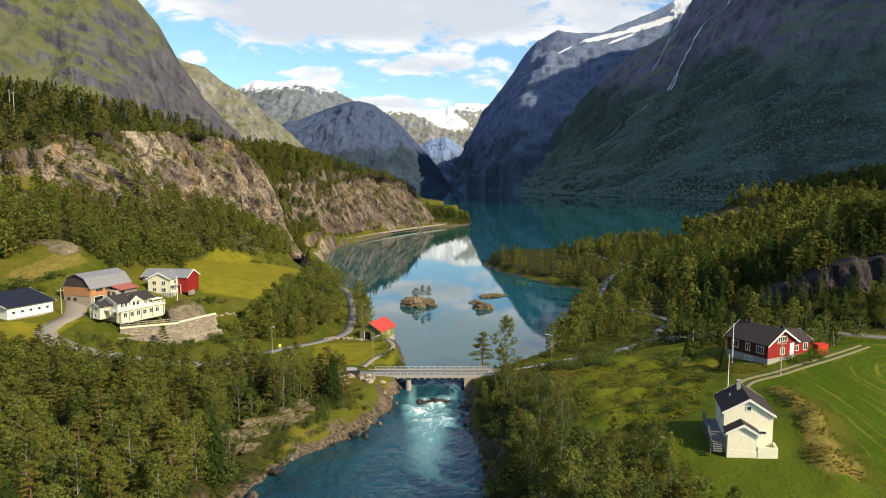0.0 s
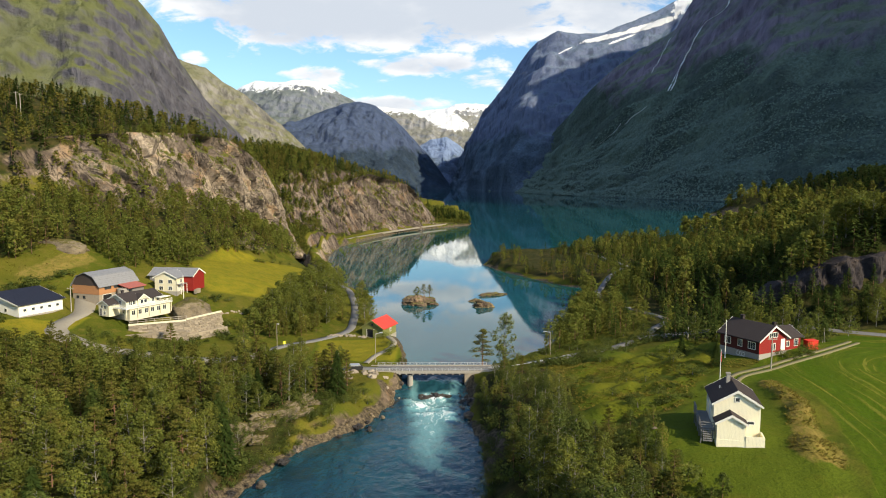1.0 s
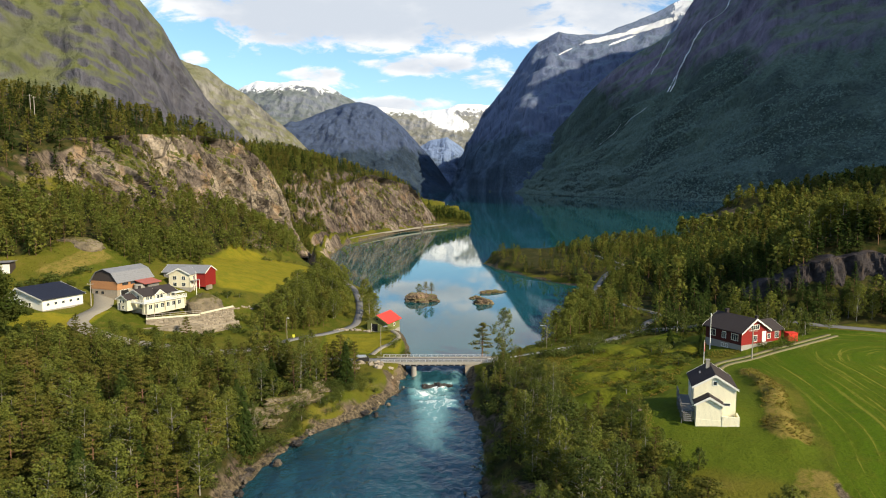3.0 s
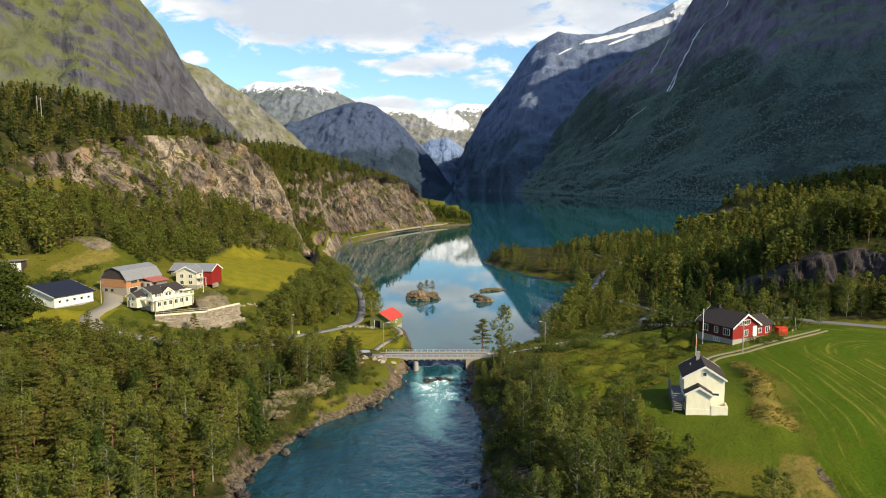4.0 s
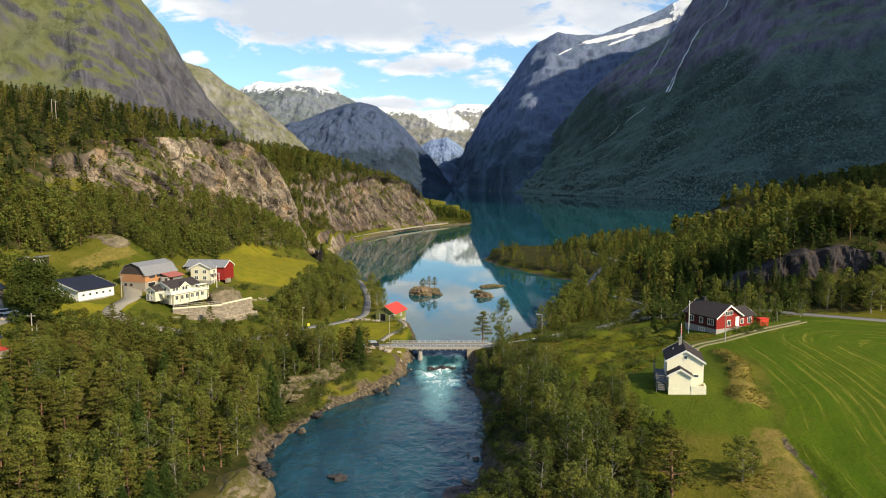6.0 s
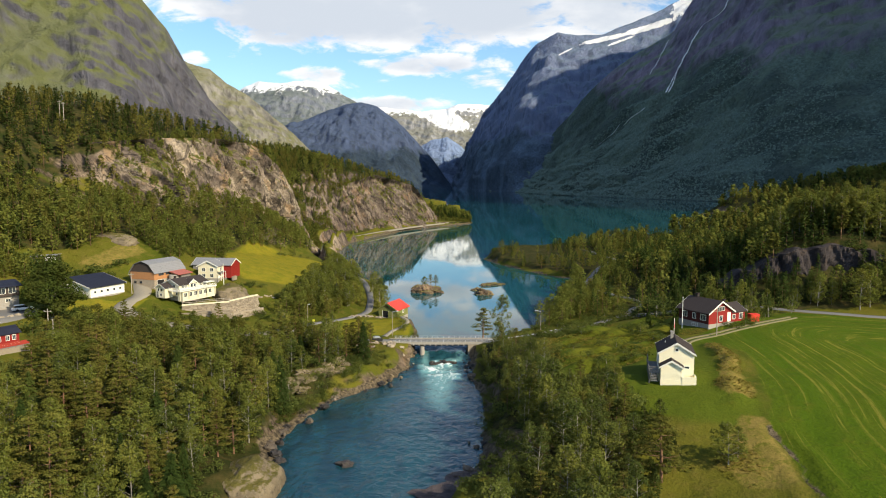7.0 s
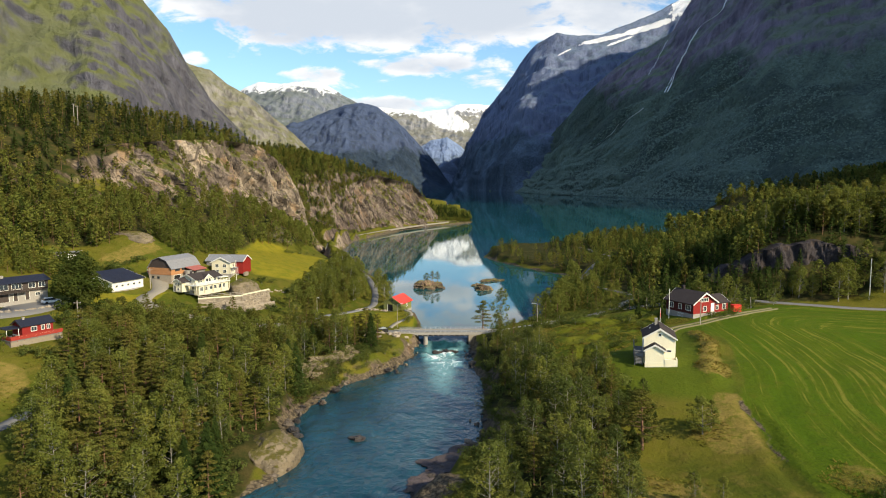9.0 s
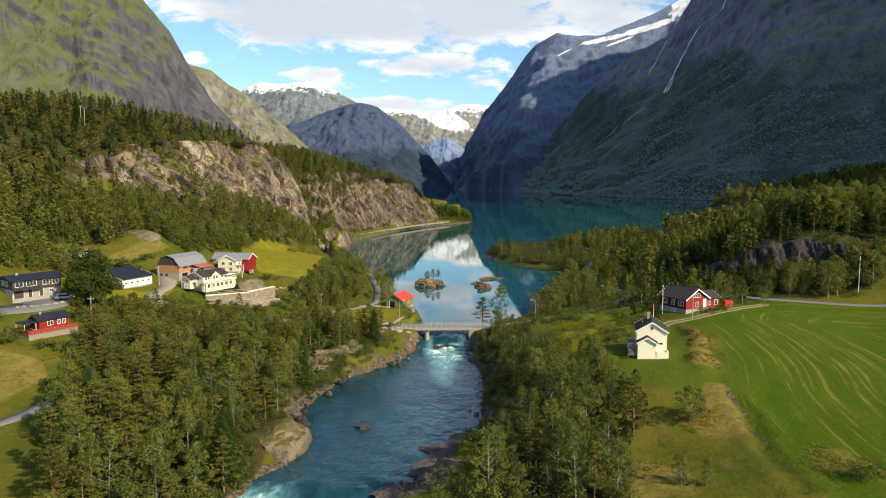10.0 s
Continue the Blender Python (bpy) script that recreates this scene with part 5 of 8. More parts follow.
def boathouse():
    h = thing("boathouse", "olive boathouse with a bright red sheet roof", "boathouse", pose(-15.4, 176.9, 1.15, 0, 0, -22))
    w, d = 6.0, 7.8
    gabled(h, w, d, 2.7, 4.5, GREEN_BOARD, RED_ROOF, over=0.45, trim=GREEN_BOARD)
    base_course(h, w, d, 0.2, CONCRETE)
    # the wall is uncut: a near-black slab paints the dark inside
    opening = part("doorway", box(-1.5, -d / 2 - 0.05, 0.2, 0.3, -d / 2 + 0.02, 2.2), DARK, h, "dark slab painted as the open doorway")
    part("door", box(0.35, -d / 2 - 0.4, 0.2, 1.5, -d / 2 - 0.3, 2.2), GREEN_BOARD, h)
    window(h, "front", 0.0, 3.2, 0.6, 0.5, w / 2, d / 2, GREEN_BOARD, 1)
    window(h, "right", 0.5, 1.2, 0.8, 0.8, w / 2, d / 2)
    for u in (-1.62, 0.42):
        part("jamb", box(u - 0.06, -d / 2 - 0.09, 0.2, u + 0.06, -d / 2, 2.25), WHITE, h)


def villa():
    h = thing("villa", "cream-white two-storey villa with a dark roof and wide balcony", "house", pose(-72.4, 161.2, 10.5, 0, 0, -28) @ Matrix.Diagonal((0.82, 0.82, 0.80, 1.0)))
    w, d = 7.6, 12.0
    gabled(h, w, d, 4.3, 6.0, CREAM_PLAIN, DARK_ROOF, over=0.45)
    base_course(h, w, d, 0.3, CONCRETE)
    chimney(h, -0.8, -3.6, 5.4, 6.7, 0.6, DARK_ROOF)
    # cross gable over the balcony
    gabled(h, 3.4, 2.6, 4.3, 5.6, CREAM_PLAIN, DARK_ROOF, over=0.3, at=(2.9, -0.6), turn=90)
    for u in (-1.1, 0.1):
        window(h, "right", u, 2.9, 0.9, 1.15, 4.2, d / 2, panes=1)
    for u in (-4.6, -3.4, 3.0, 4.8):
        window(h, "right", u, 2.9, 0.9, 1.15, w / 2, d / 2)
    for u in (-4.6, -2.4, -0.2, 2.0, 4.2):
        window(h, "right", u, 0.5, 1.3, 1.5, w / 2, d / 2)
    window(h, "front", 1.4, 3.1, 0.9, 1.1, w / 2, d / 2)
    window(h, "front", 2.6, 0.7, 0.8, 1.1, w / 2, d / 2)
    # the lower wing on the drive side
    gabled(h, 4.4, 3.4, 3.5, 4.7, CREAM_PLAIN, DARK_ROOF, over=0.35, at=(-1.4, -7.6))
    for u in (-2.1, -0.8):
        window(h, "front", u, 2.3, 0.7, 0.9, w / 2, 9.3, panes=1)
    window(h, "front", -1.0, 0.6, 0.8, 0.9, w / 2, 9.3)
    door(h, "front", -2.6, 0.2, 0.9, 2.0, w / 2, 9.3, GREY_BOARD)
    # the balcony that runs along the lake side
    part("balcony", box(3.8, -6.8, 2.35, 6.6, 7.6, 2.6), WHITE, h)
    part("balcony", box(-0.5, -8.2, 2.35, 6.6, -6.8, 2.6), WHITE, h)
    part("lower_storey", box(3.7, -6.6, -1.2, 6.0, 7.2, 2.35), CREAM_PLAIN, h)
    for k in range(6):
        window(h, "right", -5.4 + 2.1 * k, 0.4, 1.1, 1.3, 6.0, d / 2)
    for k in range(5):
        part("column", box(6.35, -8.1 + 3.8 * k, -0.6, 6.53, -7.92 + 3.8 * k, 2.35), CREAM_PLAIN, h)
    fence(h, (6.5, -8.1, 2.6), (6.5, 7.5, 2.6), 0.95, WHITE, 1.5, 3)
    fence(h, (-0.4, -8.1, 2.6), (6.5, -8.1, 2.6), 0.95, WHITE, 1.5, 3)
    part("roof_terrace", box(3.9, 3.6, 4.0, 6.2, 7.2, 4.2), WHITE, h)


def barn():
    h = thing("barn", "barn with a masonry base, orange boards and a grey gambrel roof", "barn", pose(-83.4, 169.2, 12.1, 0, 0, -20))
    w, d = 8.4, 12.0
    x = w / 2
    part("lower_wall", box(-x, -d / 2, -1.0, x, d / 2, 2.2), STONE, h)
    part("upper_wall", box(-x - 0.06, -d / 2 - 0.06, 2.2, x + 0.06, d / 2 + 0.06, 4.3), ORANGE_BOARD, h)
    profile = [(-x - 0.05, 4.3), (x + 0.05, 4.3), (x * 0.62, 6.4), (0, 7.3), (-x * 0.62, 6.4)]
    part("gable", prism(profile, -d / 2 - 0.05, d / 2 + 0.05), BROWN_BOARD, h)
    for s in (-1, 1):
        for (x0, z0), (x1, z1) in (((s * (x + 0.45), 3.95), (s * x * 0.63, 6.44)), ((s * x * 0.63, 6.44), (0, 7.36))):
            o = [(x0, z0), (x1, z1), (x1, z1 + 0.14), (x0, z0 + 0.14)]
            part("roof", prism(o if s < 0 else o[::-1], -d / 2 - 0.4, d / 2 + 0.4), GREY_ROOF, h)
    for u in (-2.6, -0.6):
        window(h, "front", u, 1.1, 0.6, 0.5, x, d / 2, DARK, 1)
    door(h, "right", -3.6, 0.0, 2.6, 2.0, x, d / 2, DARK)
    window(h, "right", 0.0, 1.2, 0.8, 0.6, x, d / 2, DARK, 1)
    for u in (-3.4, -0.6, 2.4):
        window(h, "right", u, 3.3, 1.8, 0.55, x + 0.06, d / 2, BROWN_BOARD, 3)
    # lean-to with a red roof, and a tank beside the barn
    part("lean_to", box(x, 1.2, 0, x + 3.2, 5.0, 3.2), GREY_BOARD, h)
    part("lean_to_roof", prism([(x - 0.1, 4.2), (x - 0.1, 4.05), (x + 3.8, 3.1), (x + 3.8, 3.25)], -0.6, 5.4), FADED_RED, h)
    tank = part("tank", bar((x + 1.7, -0.3, -0.5), (x + 1.7, -0.3, 3.1), 1.35, sides=20), CONCRETE, h)
    part("annex", box(-x - 4.0, -1.5, 0, -x, 4.5, 2.3), RED, h)
    part("annex_roof", prism([(-x - 4.4, 2.2), (-x, 2.9), (-x, 3.05), (-x - 4.4, 2.35)], -2.0, 5.0), RED_ROOF, h)
    part("annex_door", box(-x - 3.6, -1.56, 0, -x - 0.4, -1.5, 2.1), DARK, h)


def farmhouse():
    h = thing("farmhouse", "cream farmhouse with a grey roof and a red end", "house", pose(-71.8, 185.6, 12.1, 0, 0, -8))
    gabled(h, 6.2, 12.4, 4.1, 5.7, GREY_BOARD, GREY_ROOF, over=0.4, turn=90)
    part("end_wall", prism([(-3.12, 0), (3.12, 0), (3.12, 4.1), (0, 5.7), (-3.12, 4.1)], -0.06, 2.6), RED, h).matrix_basis = pose(6.26, 0, 0, 0, 0, 90)
    gabled(h, 6.2, 5.0, 4.1, 5.6, CREAM_PLAIN, GREY_ROOF, over=0.4, at=(0.6, -4.4))
    base_course(h, 6.2, 5.0, 0.4, CONCRETE, (0.6, -4.4))
    for u in (-0.7, 1.9):
        window(h, "front", u, 2.5, 1.0, 0.95, 3.1, 6.9)
        window(h, "front", u, 0.7, 1.0, 0.95, 3.1, 6.9)
    for z in (0.7, 2.5):
        window(h, "right", -4.6, z, 0.9, 0.95, 3.7, 3.1)
    door(h, "right", -6.0, 0.3, 0.9, 1.9, 3.7, 3.1, WHITE)
    part("porch_roof", box(3.7, -6.9, 2.2, 5.0, -3.6, 2.3), GREY_ROOF, h)
    for y in (-6.8, -3.8):
        part("porch_post", box(4.8, y, -0.4, 4.92, y + 0.12, 2.2), WHITE, h)
    for k in range(3):
        part("retaining_stone", box(6.4, -3.0 + k * 0.9, -0.8, 7.0, -2.2 + k * 0.9, 0.4), STONE, h)


def garage():
    h = thing("outbuilding", "long low white outbuilding with a blue-black roof", "outbuilding", pose(-95.6, 155.4, 11.4, 0, 0, -23))
    w, d = 11.6, 10.8
    gabled(h, w, d, 2.9, 5.1, WHITE, NAVY_ROOF, over=0.5, peak=-2.6)
    base_course(h, w, d, 0.3, CONCRETE)
    for k in range(5):
        window(h, "right", -4.0 + 2.0 * k, 1.3, 0.7, 0.55, w / 2, d / 2, panes=1)
    window(h, "front", 1.5, 1.2, 0.8, 0.7, w / 2, d / 2, panes=1)
    door(h, "front", -3.0, 0.1, 2.4, 2.2, w / 2, d / 2, GREY_BOARD)


def cabin():
    h = thing("cabin", "red cabin with a black roof and a fenced deck", "cabin", pose(-86.6, 101.8, 10.3, 0, 0, -32) @ Matrix.Diagonal((0.85, 0.82, 1.0, 1.0)))
    w, d = 4.6, 7.6
    gabled(h, w, d, 2.5, 3.5, RED, NAVY_ROOF, over=0.4, trim=BROWN_BOARD)
    base_course(h, w, d, 0.5, WHITE)
    for u, wide in ((-1.0, 1.3), (1.2, 0.7), (2.6, 0.7)):
        window(h, "right", u, 1.2, wide, 0.85, w / 2, d / 2)
    chimney(h, 0.2, -2.4, 3.2, 3.9, 0.45, CONCRETE)
    part("terrace_roof", box(-2.0, -7.6, 2.2, 2.4, -3.8, 2.34), NAVY_ROOF, h)
    for x, y in ((2.2, -7.4), (2.2, -4.6), (-1.8, -7.4)):
        part("terrace_post", box(x - 0.06, y - 0.06, 0.2, x + 0.06, y + 0.06, 2.2), WHITE, h)
    part("deck", box(-2.2, -7.8, 0.1, 4.6, 5.0, 0.25), GREY_BOARD, h)
    part("deck_edge", box(-2.1, -7.7, -1.2, 4.5, 4.9, 0.1), STONE, h, "rubble stone footing")
    fence(h, (4.5, -7.7, 0.25), (4.5, 4.9, 0.25), 0.85, FENCE_RED, 1.6, 2, 0.25)
    fence(h, (-2.1, -7.7, 0.25), (4.5, -7.7, 0.25), 0.85, FENCE_RED, 1.6, 2, 0.25)
    for y in (-6.8, -5.4):
        table = part("bench", box(0.4, y, 0.25, 1.8, y + 0.5, 0.75), BROWN_BOARD, h)


def dwelling():
    h = thing("dwelling", "dark brown two-storey house with pale ground floor and low roof", "house", pose(-105.8, 127.6, 13.3, 0, 0, -37))
    w, d = 7.4, 11.4
    part("ground_floor", box(-w / 2 + 0.5, -d / 2, -1, w / 2 - 0.5, d / 2, 2.3), CONCRETE, h)
    wall = gabled(h, w, d, 4.6, 5.5, BROWN_BOARD, NAVY_ROOF, over=0.6, base=2.3, trim=BROWN_BOARD)
    chimney(h, 0.3, -3.4, 5.1, 6.0, 0.6, CONCRETE)
    for u, wide, n in ((-4.2, 1.7, 2), (-1.4, 2.2, 3), (2.0, 1.4, 2), (4.2, 1.4, 2)):
        window(h, "right", u, 3.0, wide, 1.2, w / 2, d / 2, panes=n)
    for u in (-2.4, -1.0, 0.6):
        window(h, "front", u, 3.0, 0.9, 1.2, w / 2, d / 2)
    for u, wide in ((-4.2, 2.2), (-1.6, 0.9), (1.0, 0.9)):
        door(h, "right", u, 0.1, wide, 2.0, w / 2 - 0.5, d / 2, BROWN_BOARD)
    window(h, "right", 3.4, 0.9, 1.0, 0.7, w / 2 - 0.5, d / 2)
    part("balcony", box(w / 2 - 0.5, -d / 2, 2.2, w / 2 + 0.9, 0.5, 2.35), BROWN_BOARD, h)
    fence(h, (w / 2 + 0.85, -d / 2, 2.35), (w / 2 + 0.85, 0.4, 2.35), 0.9, BROWN_BOARD, 1.3, 3)
    car = thing("car", "white estate car parked on the asphalt yard", "car", pose(-97.0, 126.8, level(-97, 126.8) + 0.12, 0, 0, 48))
    body = prism([(-2.1, 0.35), (2.1, 0.35), (2.15, 0.75), (1.2, 0.9), (-1.9, 0.95), (-2.15, 0.7)], -0.85, 0.85)
    part("body", body, CAR_WHITE, car)
    part("cabin", prism([(-1.85, 0.94), (1.1, 0.9), (0.35, 1.4), (-1.6, 1.42)], -0.72, 0.72), GLASS, car, "dark tinted windows")
    part("car_roof", prism([(-1.55, 1.42), (0.3, 1.4), (0.25, 1.47), (-1.5, 1.49)], -0.7, 0.7), CAR_WHITE, car)
    for x in (-1.3, 1.35):
        for y in (-0.86, 0.68):
            part("wheel", bar((x, y, 0.32), (x, y + 0.18, 0.32), 0.32, sides=14), TYRE, car)


def shed():
    h = thing("shed", "small grey shed with a weathered sheet roof", "shed", pose(-117, 171, 18.2, 0, 0, 12))
    part("wall", box(-3.4, -1.8, -1, 3.4, 1.8, 2.0), BROWN_BOARD, h)
    part("front_wall", box(0.6, -1.9, -1, 3.3, -1.8, 1.7), WHITE, h)
    for x0, x1, dz in ((-3.8, 0.0, 0.0), (0.05, 3.8, 0.12)):
        part("roof", prism([(x0, 2.05 + dz), (x1, 2.15 + dz), (x1, 2.27 + dz), (x0, 2.17 + dz)], -2.3, 2.1), GREY_ROOF, h)
    window(h, "front", -1.6, 0.7, 0.8, 0.7, 3.4, 1.8, panes=1)


cream_house()
red_house()
boathouse()
villa()
barn()
farmhouse()
garage()
cabin()
dwelling()
shed()


# ---------------------------------------------------------------- stones, islands and walls
def stone_mesh(name, seed, squash=0.7, detail=3, rough=0.35, material=None):
    rng = np.random.default_rng(seed)
    bm = bmesh.new()
    bmesh.ops.create_icosphere(bm, subdivisions=detail, radius=1.0)
    shift = Vector(rng.random(3) * 50)
    for v in bm.verts:
        p = v.co.copy()
        n1 = noise.fractal(p * 0.9 + shift, 0.9, 2.1, 5)
        n2 = noise.cell(p * 1.6 + shift)
        n3 = abs(noise.noise(p * 3.1 + shift)) * 0.22 + noise.noise(p * 7.0 + shift) * 0.06
        v.co = p * (1 + rough * n1 + 0.16 * (n2 - 0.5) - n3)
        v.co.z *= squash
    mesh = bpy.data.meshes.new(name)
    bm.to_mesh(mesh)
    bm.free()
    mesh.materials.append(material or ROCK)
    return mesh


def whaleback(name, seed, material=None):
    """An ice-polished rock: a smooth back with a few joints and ledges."""
    bm = bmesh.new()
    bmesh.ops.create_icosphere(bm, subdivisions=5, radius=1.0)
    shift = Vector(np.random.default_rng(seed).random(3) * 50)
    for v in bm.verts:
        p = v.co.copy()
        slab = noise.noise(p * 1.3 + shift) * 0.22 + noise.noise(p * 3.2 + shift) * 0.09 + noise.noise(p * 8.0 + shift) * 0.035 + noise.noise(p * 19.0 + shift) * 0.016
        joint = max(0.0, 0.05 - abs(noise.noise(p * 1.9 + shift * 1.7))) * 1.6
        v.co = p * (1 + slab - joint)
        v.co.z = (v.co.z if v.co.z < 0.45 else 0.45 + (v.co.z - 0.45) * 0.6)
    mesh = bpy.data.meshes.new(name)
    bm.to_mesh(mesh)
    bm.free()
    mesh.materials.append(material or BANK_ROCK)
    mesh.polygons.foreach_set("use_smooth", [True] * len(mesh.polygons))
    return mesh


def bank_rock_material():
    def build(n, s):
        a, b, c = n.noise(0.35, 5.0, 0.6), n.noise(1.6, 6.0, 0.7), n.noise(5.0, 5.0, 0.7)
        stone = n.mix(n.ramp(a, 0.35, 0.65), (0.135, 0.108, 0.072), (0.215, 0.172, 0.112))
        stone = n.mix(n.ramp(b, 0.5, 0.72), stone, (0.06, 0.05, 0.04))
        stone = n.mix(n.ramp(c, 0.58, 0.72), stone, (0.28, 0.25, 0.20))
        moss = n.mix(n.ramp(c, 0.4, 0.6), (0.125, 0.105, 0.028), (0.075, 0.072, 0.016))
        flat = n.math("ADD", n.slope(), n.math("MULTIPLY", n.math("SUBTRACT", b, 0.5), 0.9))
        n.link(n.bump(n.math("ADD", b, n.math("MULTIPLY", c, 0.5)), 0.8, 0.35), s.inputs["Normal"])
        return n.mix(n.ramp(flat, 0.78, 0.94), stone, moss)
    return surface("bank_rock", build, 0.93, 0.0, 0.15)


BANK_ROCK = bank_rock_material()


def island_material():
    def build(n, s):
        turf = n.mix(n.ramp(n.noise(0.6, 4.0), 0.4, 0.65), (0.135, 0.128, 0.030), (0.080, 0.090, 0.020))
        steep = n.math("ADD", n.slope(), n.math("MULTIPLY", n.math("SUBTRACT", n.noise(0.8, 4.0), 0.5), 0.5))
        n.link(n.bump(n.noise(1.2, 7.0, 0.7), 0.9, 0.5), s.inputs["Normal"])
        return n.mix(n.ramp(steep, 1.0, 0.82), turf, rock_colour(n, (0.33, 0.23, 0.15), (0.12, 0.085, 0.06)))
    return surface("island_turf", build, 0.95, 0.0, 0.15)


ISLAND = island_material()


def islands():
    for k, (x, y, rx, ry, h, turn) in enumerate(((-6.6, 229, 7.0, 6.0, 3.2, 0), (14.4, 223, 4.3, 3.0, 1.9, 0), (12.6, 233, 3.6, 2.4, 1.2, 10), (19.6, 246, 6.6, 2.6, 1.3, 24))):
        ob = new("island", stone_mesh("island", 900 + k, 1.0, 5, 0.42, ISLAND))
        ob.matrix_basis = pose(x, y, -0.25, 0, 0, turn) @ Matrix.Diagonal((rx * 0.86, ry * 0.86, h * 0.95, 1))
        tagged(ob, "small rocky island with brown turf in the lake", "island", "islands")
    ob = new("rock_outcrop", whaleback("rock_outcrop", 921))
    ob.matrix_basis = pose(-28.4, 67.5, -2.6, 0, 0, 8) @ Matrix.Diagonal((4.6, 6.6, 5.0, 1))
    tagged(ob, "big pale boulder outcrop on the river bank", "rock")
    rng = np.random.default_rng(61)
    for k in range(17):
        a, b = -34.0 + 13.5 * k / 16 + rng.normal() * 1.4, 101.5 + 19.0 * k / 16 + rng.normal() * 1.3
        ob = new("crag", stone_mesh("crag", 960 + k, 0.8, 4, 0.5, BANK_ROCK))
        size = rng.uniform(1.1, 2.6)
        ob.matrix_basis = pose(a, b, level(a, b) - 0.1 * size, rng.normal() * 9, rng.normal() * 9, -40 + rng.normal() * 20) @ Matrix.Diagonal((size * 0.9, size * 1.7, size * 0.75, 1))
        tagged(ob, "rough pale brown crag on the river bank", "rock", "crags of the river bank")
    ob = new("rock_outcrop", whaleback("rock_outcrop", 927))
    ob.matrix_basis = pose(-62.5, 170.0, 8.0, 0, 0, 20) @ Matrix.Diagonal((5.2, 6.2, 5.0, 1))
    tagged(ob, "grey bare rock knoll beside the villa", "rock")
    ob = new("rock_outcrop", whaleback("rock_outcrop", 929))
    ob.matrix_basis = pose(-106, 190, 22.0, 0, 0, 70) @ Matrix.Diagonal((4.0, 9.0, 4.5, 1))
    tagged(ob, "reddish bare rock on the grassy slope", "rock")
    for x, y, rx, ry, h, turn in ((1.5, 66.0, 5.2, 3.6, 1.1, 30), (-2.5, 58.5, 5.0, 3.2, 1.0, 40), (4.6, 72.5, 3.8, 2.8, 1.0, 20), (-6.0, 51.5, 5.0, 3.4, 1.1, 45), (4.0, 60.5, 4.5, 3.2, 1.4, 10)):
        ob = new("rock_shelf", stone_mesh("rock_shelf", 940 + int(y), 1.0, 5, 0.45, SHELF_ROCK))
        ob.matrix_basis = pose(x, y, float(river_level(y)) - 0.1, 0, 0, turn) @ Matrix.Diagonal((rx * 1.15, ry * 1.15, h * 0.55, 1))
        tagged(ob, "flat dark purple-grey rock shelf at the water", "rock", "rock shelves of the river")
    ob = new("river_stone", stone_mesh("river_stone", 930, 0.6, 4, 0.4, WET_ROCK))
    ob.matrix_basis = pose(-15.6, 76, -2.4) @ Matrix.Diagonal((1.6, 1.0, 1.1, 1))
    tagged(ob, "dark wet stone standing out of the river", "rock")


def loose_stones():
    rng = np.random.default_rng(31)
    dry = [stone_mesh("stone", 700 + k) for k in range(5)]
    wet = [stone_mesh("stone", 720 + k, 0.65, 3, 0.4, WET_ROCK) for k in range(4)]
    pale = [stone_mesh("stone", 740 + k, 0.75, 2, 0.3, STONE) for k in range(4)]

    def put(mesh, x, y, size, label, group, dz=0.0, z=None):
        ob = new("stone", mesh[rng.integers(len(mesh))])
        z = level(x, y) if z is None else z
        ob.matrix_basis = pose(x, y, z + dz * size, 0, 0, 360 * rng.random()) @ Matrix.Diagonal((size * rng.uniform(0.7, 1.4), size * rng.uniform(0.7, 1.2), size * rng.uniform(0.7, 1.2), 1))
        tagged(ob, label, "rock", group)
    line = np.array(RIVER_SHORE, float)
    bank = [line[1:13], line[16:]]
    for side in bank:
        seg = dense(side, 0.9)
        for p in seg:
            if p[1] < 40 or rng.random() < 0.4:
                continue
            x, y = p + rng.normal(size=2) * 0.9
            size = 0.22 + 0.75 * rng.random() ** 3
            put(wet if rng.random() < 0.5 else dry, x, y, size, "rough stone on the river bank", "stones of the river bank", 0.1, float(river_level(y)) + rng.uniform(0, 0.5))
    for x, y, s in ((-1.6, 135.4, 1.5), (0.6, 135.0, 1.6), (2.2, 135.6, 1.1), (-3.0, 136.0, 0.8), (-0.4, 136.6, 1.2), (5.6, 132.5, 1.0), (-6.2, 133.4, 0.9), (1.2, 133.8, 0.8)):
        put(wet, x, y, s, "dark wet boulder in the rapids", "boulders of the rapids", 0.0, float(river_level(y)) - 0.45)
    for k in range(26):
        put(pale, -27.5 + 0.36 * k + rng.normal() * 0.3, 171.0 + 0.06 * k + rng.normal() * 0.35, rng.uniform(0.3, 0.65), "pale boulder edging the lawn", "boulders round the lawn", 0.2)
    for k in range(34):
        put(pale, rng.uniform(-21, -8.5), rng.uniform(133.5, 139.2), rng.uniform(0.35, 0.9), "pale rubble stone beside the bridge", "rubble by the bridge", 0.1)
    for k in range(24):
        put(pale, -56 + 0.7 * k + rng.normal() * 0.4, 178 + 0.5 * k + rng.normal() * 0.7, rng.uniform(0.3, 0.7), "pale field stone in the grass", "field stones", 0.1)
    for k in range(22):
        put(pale, -101 + 0.42 * k, 113.5 + 0.55 * k + rng.normal() * 0.4, rng.uniform(0.4, 0.7), "pale kerb stone round the yard", "stones round the yard", 0.2)
    put(dry, 29.9, 88.3, 0.4, "grey stone lying on the lawn", "", 0.2)


